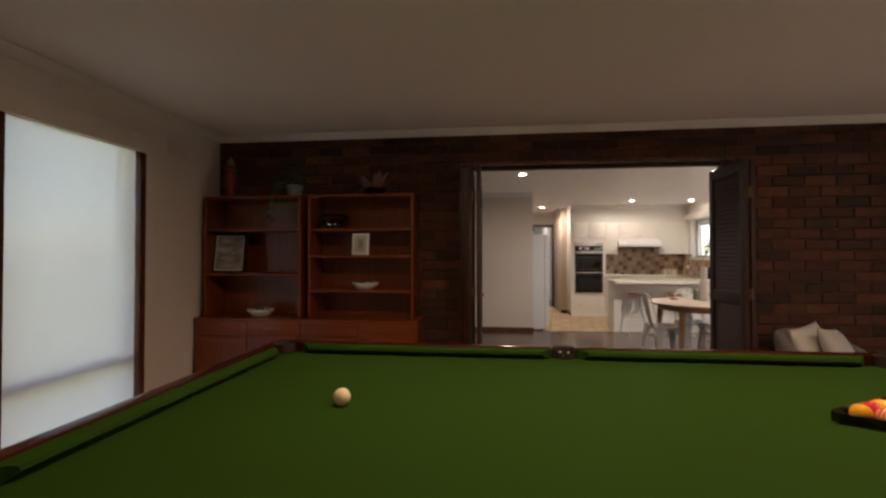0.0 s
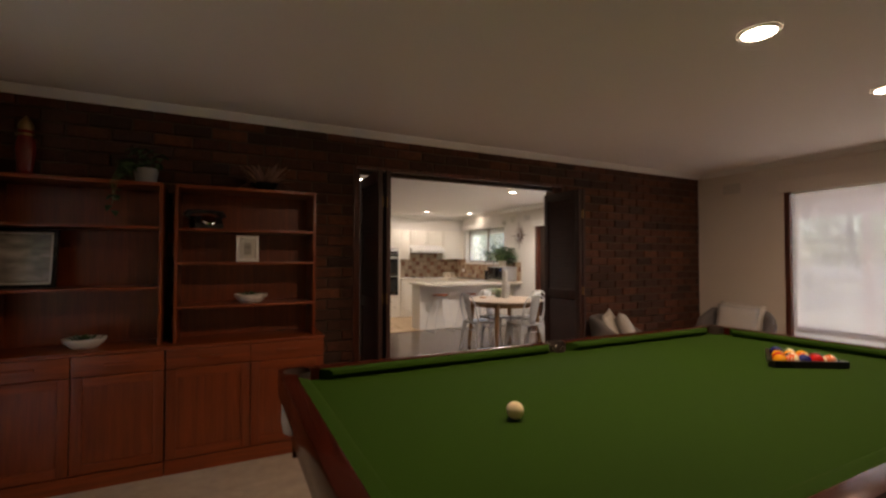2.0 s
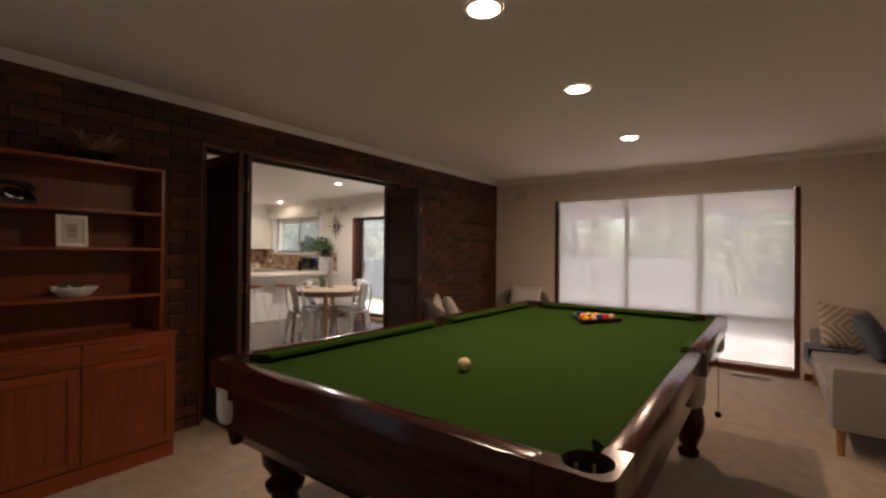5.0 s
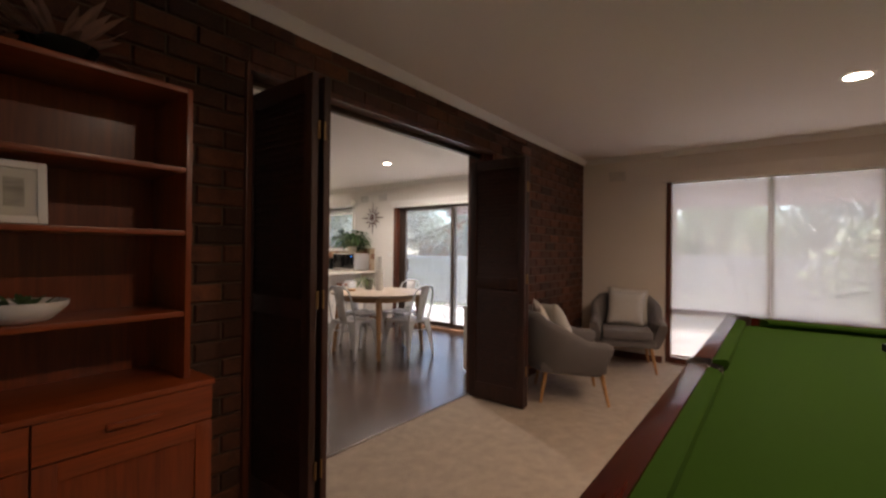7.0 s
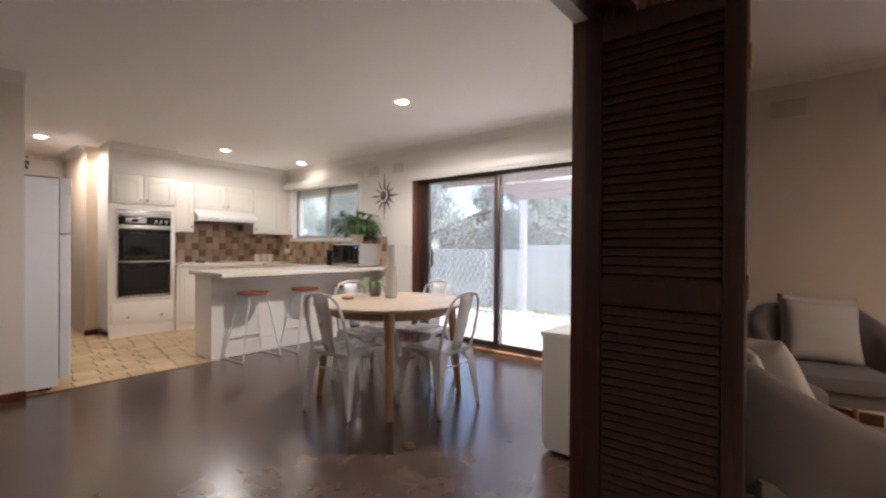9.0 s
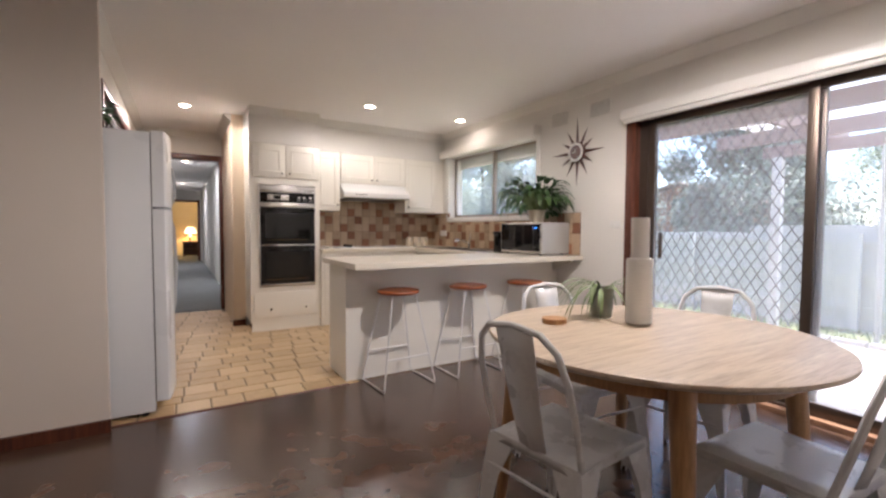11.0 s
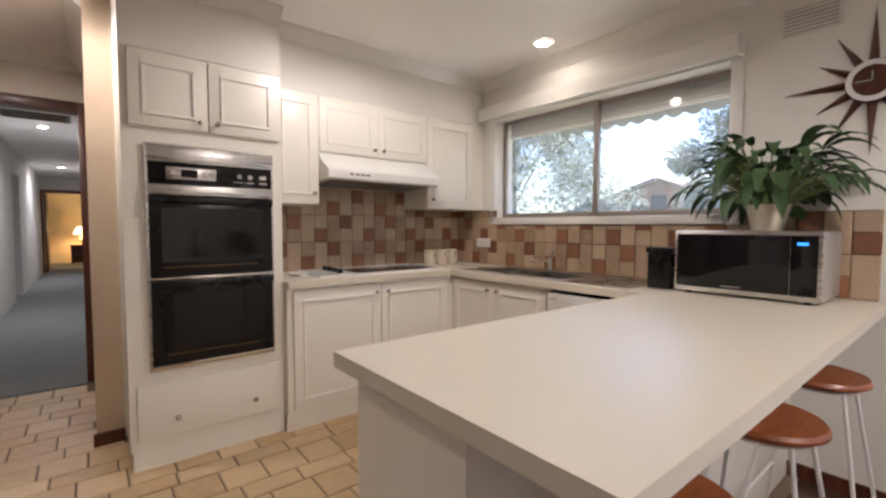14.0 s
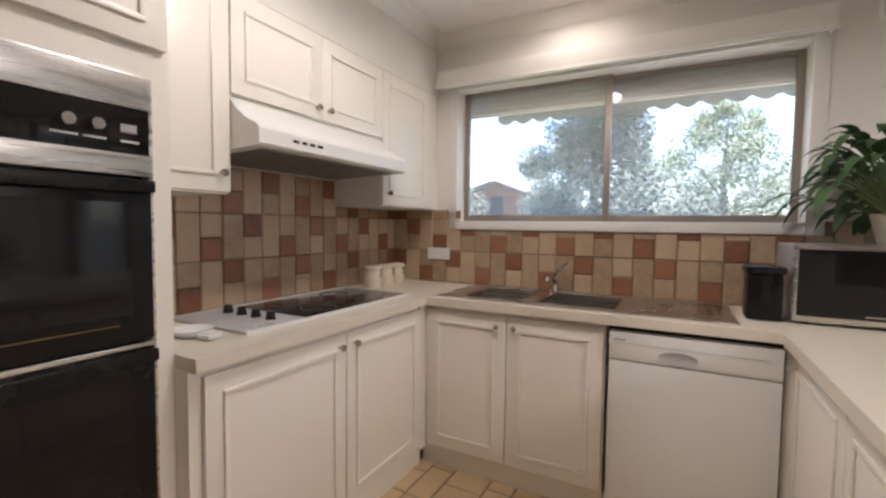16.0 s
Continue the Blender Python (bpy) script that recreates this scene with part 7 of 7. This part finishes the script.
def tile_run(parent, face, u0, u1, top, first):
    n = int(round((u1 - u0) / MOD))
    for row in range(4):
        z0 = 0.902 + row * 2 * MOD
        for c in range(n):
            lim = top(u0 + (c + 0.5) * MOD)
            u = u0 + c * MOD if face == "n" else u1 - c * MOD
            if (c + row + first) % 2 == 0:
                spans = [(z0, 2 * MOD, False)]
            else:
                flip = ((c + row + first) // 2 + row) % 2
                spans = [(z0, MOD, bool(flip)), (z0 + MOD, MOD, not flip)]
            for z, h, rust in spans:
                h = min(h, lim - z)
                if h > 0.025:
                    wall_tile(parent, face, u + (J / 2 if face == "n" else -J / 2), z + J / 2, MOD - J, h - J, rust)


tile_run(sp_n, "n", TX1 + 0.002, EAST - 0.010, lambda x: 1.502 if 2.75 < x < 3.63 else 1.358, 0)
tile_run(sp_e, "e", 7.667, NORTH - 0.012, lambda y: 1.235 if 8.19 < (7.667 + NORTH - 0.012) - y < 10.0 else (1.298 if (7.667 + NORTH - 0.012) - y < 8.19 else 1.358), 1)

fm = {}


def floor_tile(x, y, w, h):
    key = (round(w, 3), round(h, 3))
    if key not in fm:
        bm = pillowed(w, h, 0.009)
        bmesh.ops.transform(bm, verts=bm.verts, matrix=pose(0, 0, 0, -90, 0, 0))
        fm[key] = mesh("tile", bm, T_FLOOR)
    t = new("tile", fm[key])
    t.parent, t.location = floor_tiles, (x, y, -0.007)


def shown(x, y):
    return (0.60 < x < 2.10 and 7.90 < y < 9.98) or (0.60 < x < 1.60 and y < 11.72) or (0.60 < x < 1.80 and 9.9 < y < 10.5) or (2.0 < x < 3.95 and 8.30 < y < 9.99)


y, row = 7.912, 0
while y < 11.70:
    h = 0.196 if row % 2 == 0 else 0.128
    x = 0.62 + (0.0 if row % 2 == 0 else -0.10) + 0.045 * ((row // 2) % 4)
    w = 0.196 if row % 2 == 0 else 0.262
    x -= w
    while x < 3.8:
        a, b = max(x, 0.605), x + w
        if b - a > 0.03 and shown((a + b) / 2, y + h / 2) and y + h < 11.72:
            floor_tile(a, y, b - a - 0.009, h - 0.009)
        x += w
    y += h
    row += 1


def brick_mat(name, source):
    q = Nodes(name)
    co = q.coords()
    rnd = q.n("ObjectInfo").outputs["Random"] if source == "object" else q.n("NewGeometry").outputs["Random Per Island"]
    base = q.ramp(rnd, [(0.0, srgb(52, 34, 25)), (0.3, srgb(82, 47, 31)), (0.55, srgb(106, 60, 38)), (0.8, srgb(70, 42, 31)), (1.0, srgb(126, 74, 46))])
    n1, n2 = q.noise(co, 18.0, 5.0, 0.7), q.noise(co, 120.0, 3.0)
    col = q.mix(q.ramp(n1, [(0.3, (0.65, 0.65, 0.65, 1)), (0.7, (0, 0, 0, 1))]), base, srgb(44, 29, 22))
    q.l(q.mix(q.ramp(n2, [(0.5, (0, 0, 0, 1)), (0.8, (0.35, 0.35, 0.35, 1))]), col, srgb(130, 92, 66)), q.b.inputs["Base Color"])
    q.b.inputs["Roughness"].default_value = 0.85
    q.bump(n2, 0.5, 0.006)
    return q.m


BR1, BR2 = brick_mat("face_brick", "object"), brick_mat("face_brick_joined", "island")
BL, BH, BP, BC = 0.230, 0.076, 0.240, 0.086
bmade, rest = {}, []


def lay(x0, x1, z, zt):
    if x1 - x0 < 0.03 or zt - z < 0.02:
        return
    if x0 > -0.30:
        key = (round(x1 - x0, 3), round(zt - z, 3))
        if key not in bmade:
            bmade[key] = mesh("brick", pillowed(x1 - x0, zt - z, 0.014), BR1)
        b = new("brick", bmade[key])
        b.parent = wall_brick
        b.location = (x0, BRICK + 0.012 + random.uniform(0, 0.002), z)
    else:
        rest.append((x0, x1, z, zt))


for c in range(29):
    z = 0.004 + c * BC
    zt = min(z + BH, TOP - 0.002)
    x = WEST + 0.003 - (BP / 2 if c % 2 else 0)
    while x < EAST:
        a, b = max(x, WEST + 0.002), min(x + BL, EAST - 0.002)
        if z < DOOR[3] + 0.02:
            if zt > DOOR[3] + 0.02 and b > DOOR[0] and a < DOOR[1]:
                lay(a, b, DOOR[3] + 0.024, zt)
            else:
                lay(a, min(b, DOOR[0] - 0.022), z, zt)
                lay(max(a, DOOR[1] + 0.022), b, z, zt)
        else:
            lay(a, b, z, zt)
        x += BP
vts, fcs = [], []
for x0, x1, z, zt in rest:
    n, e = len(vts), 0.005
    yb, ym, yf = BRICK + 0.012, BRICK + 0.004, BRICK - 0.002
    vts += [(x0, yb, z), (x1, yb, z), (x1, yb, zt), (x0, yb, zt), (x0, ym, z), (x1, ym, z), (x1, ym, zt), (x0, ym, zt), (x0 + e, yf, z + e), (x1 - e, yf, z + e), (x1 - e, yf, zt - e), (x0 + e, yf, zt - e)]
    for o in (0, 4):
        for i in range(4):
            fcs.append((n + o + i, n + o + (i + 1) % 4, n + o + 4 + (i + 1) % 4, n + o + 4 + i))
    fcs.append((n + 8, n + 9, n + 10, n + 11))
me = bpy.data.meshes.new("bricks")
me.from_pydata(vts, [], fcs)
me.materials.append(BR2)
ob = tagged(new("bricks", me), "dark face bricks behind the wall unit", "", "", "stuff")
ob.parent = wall_brick
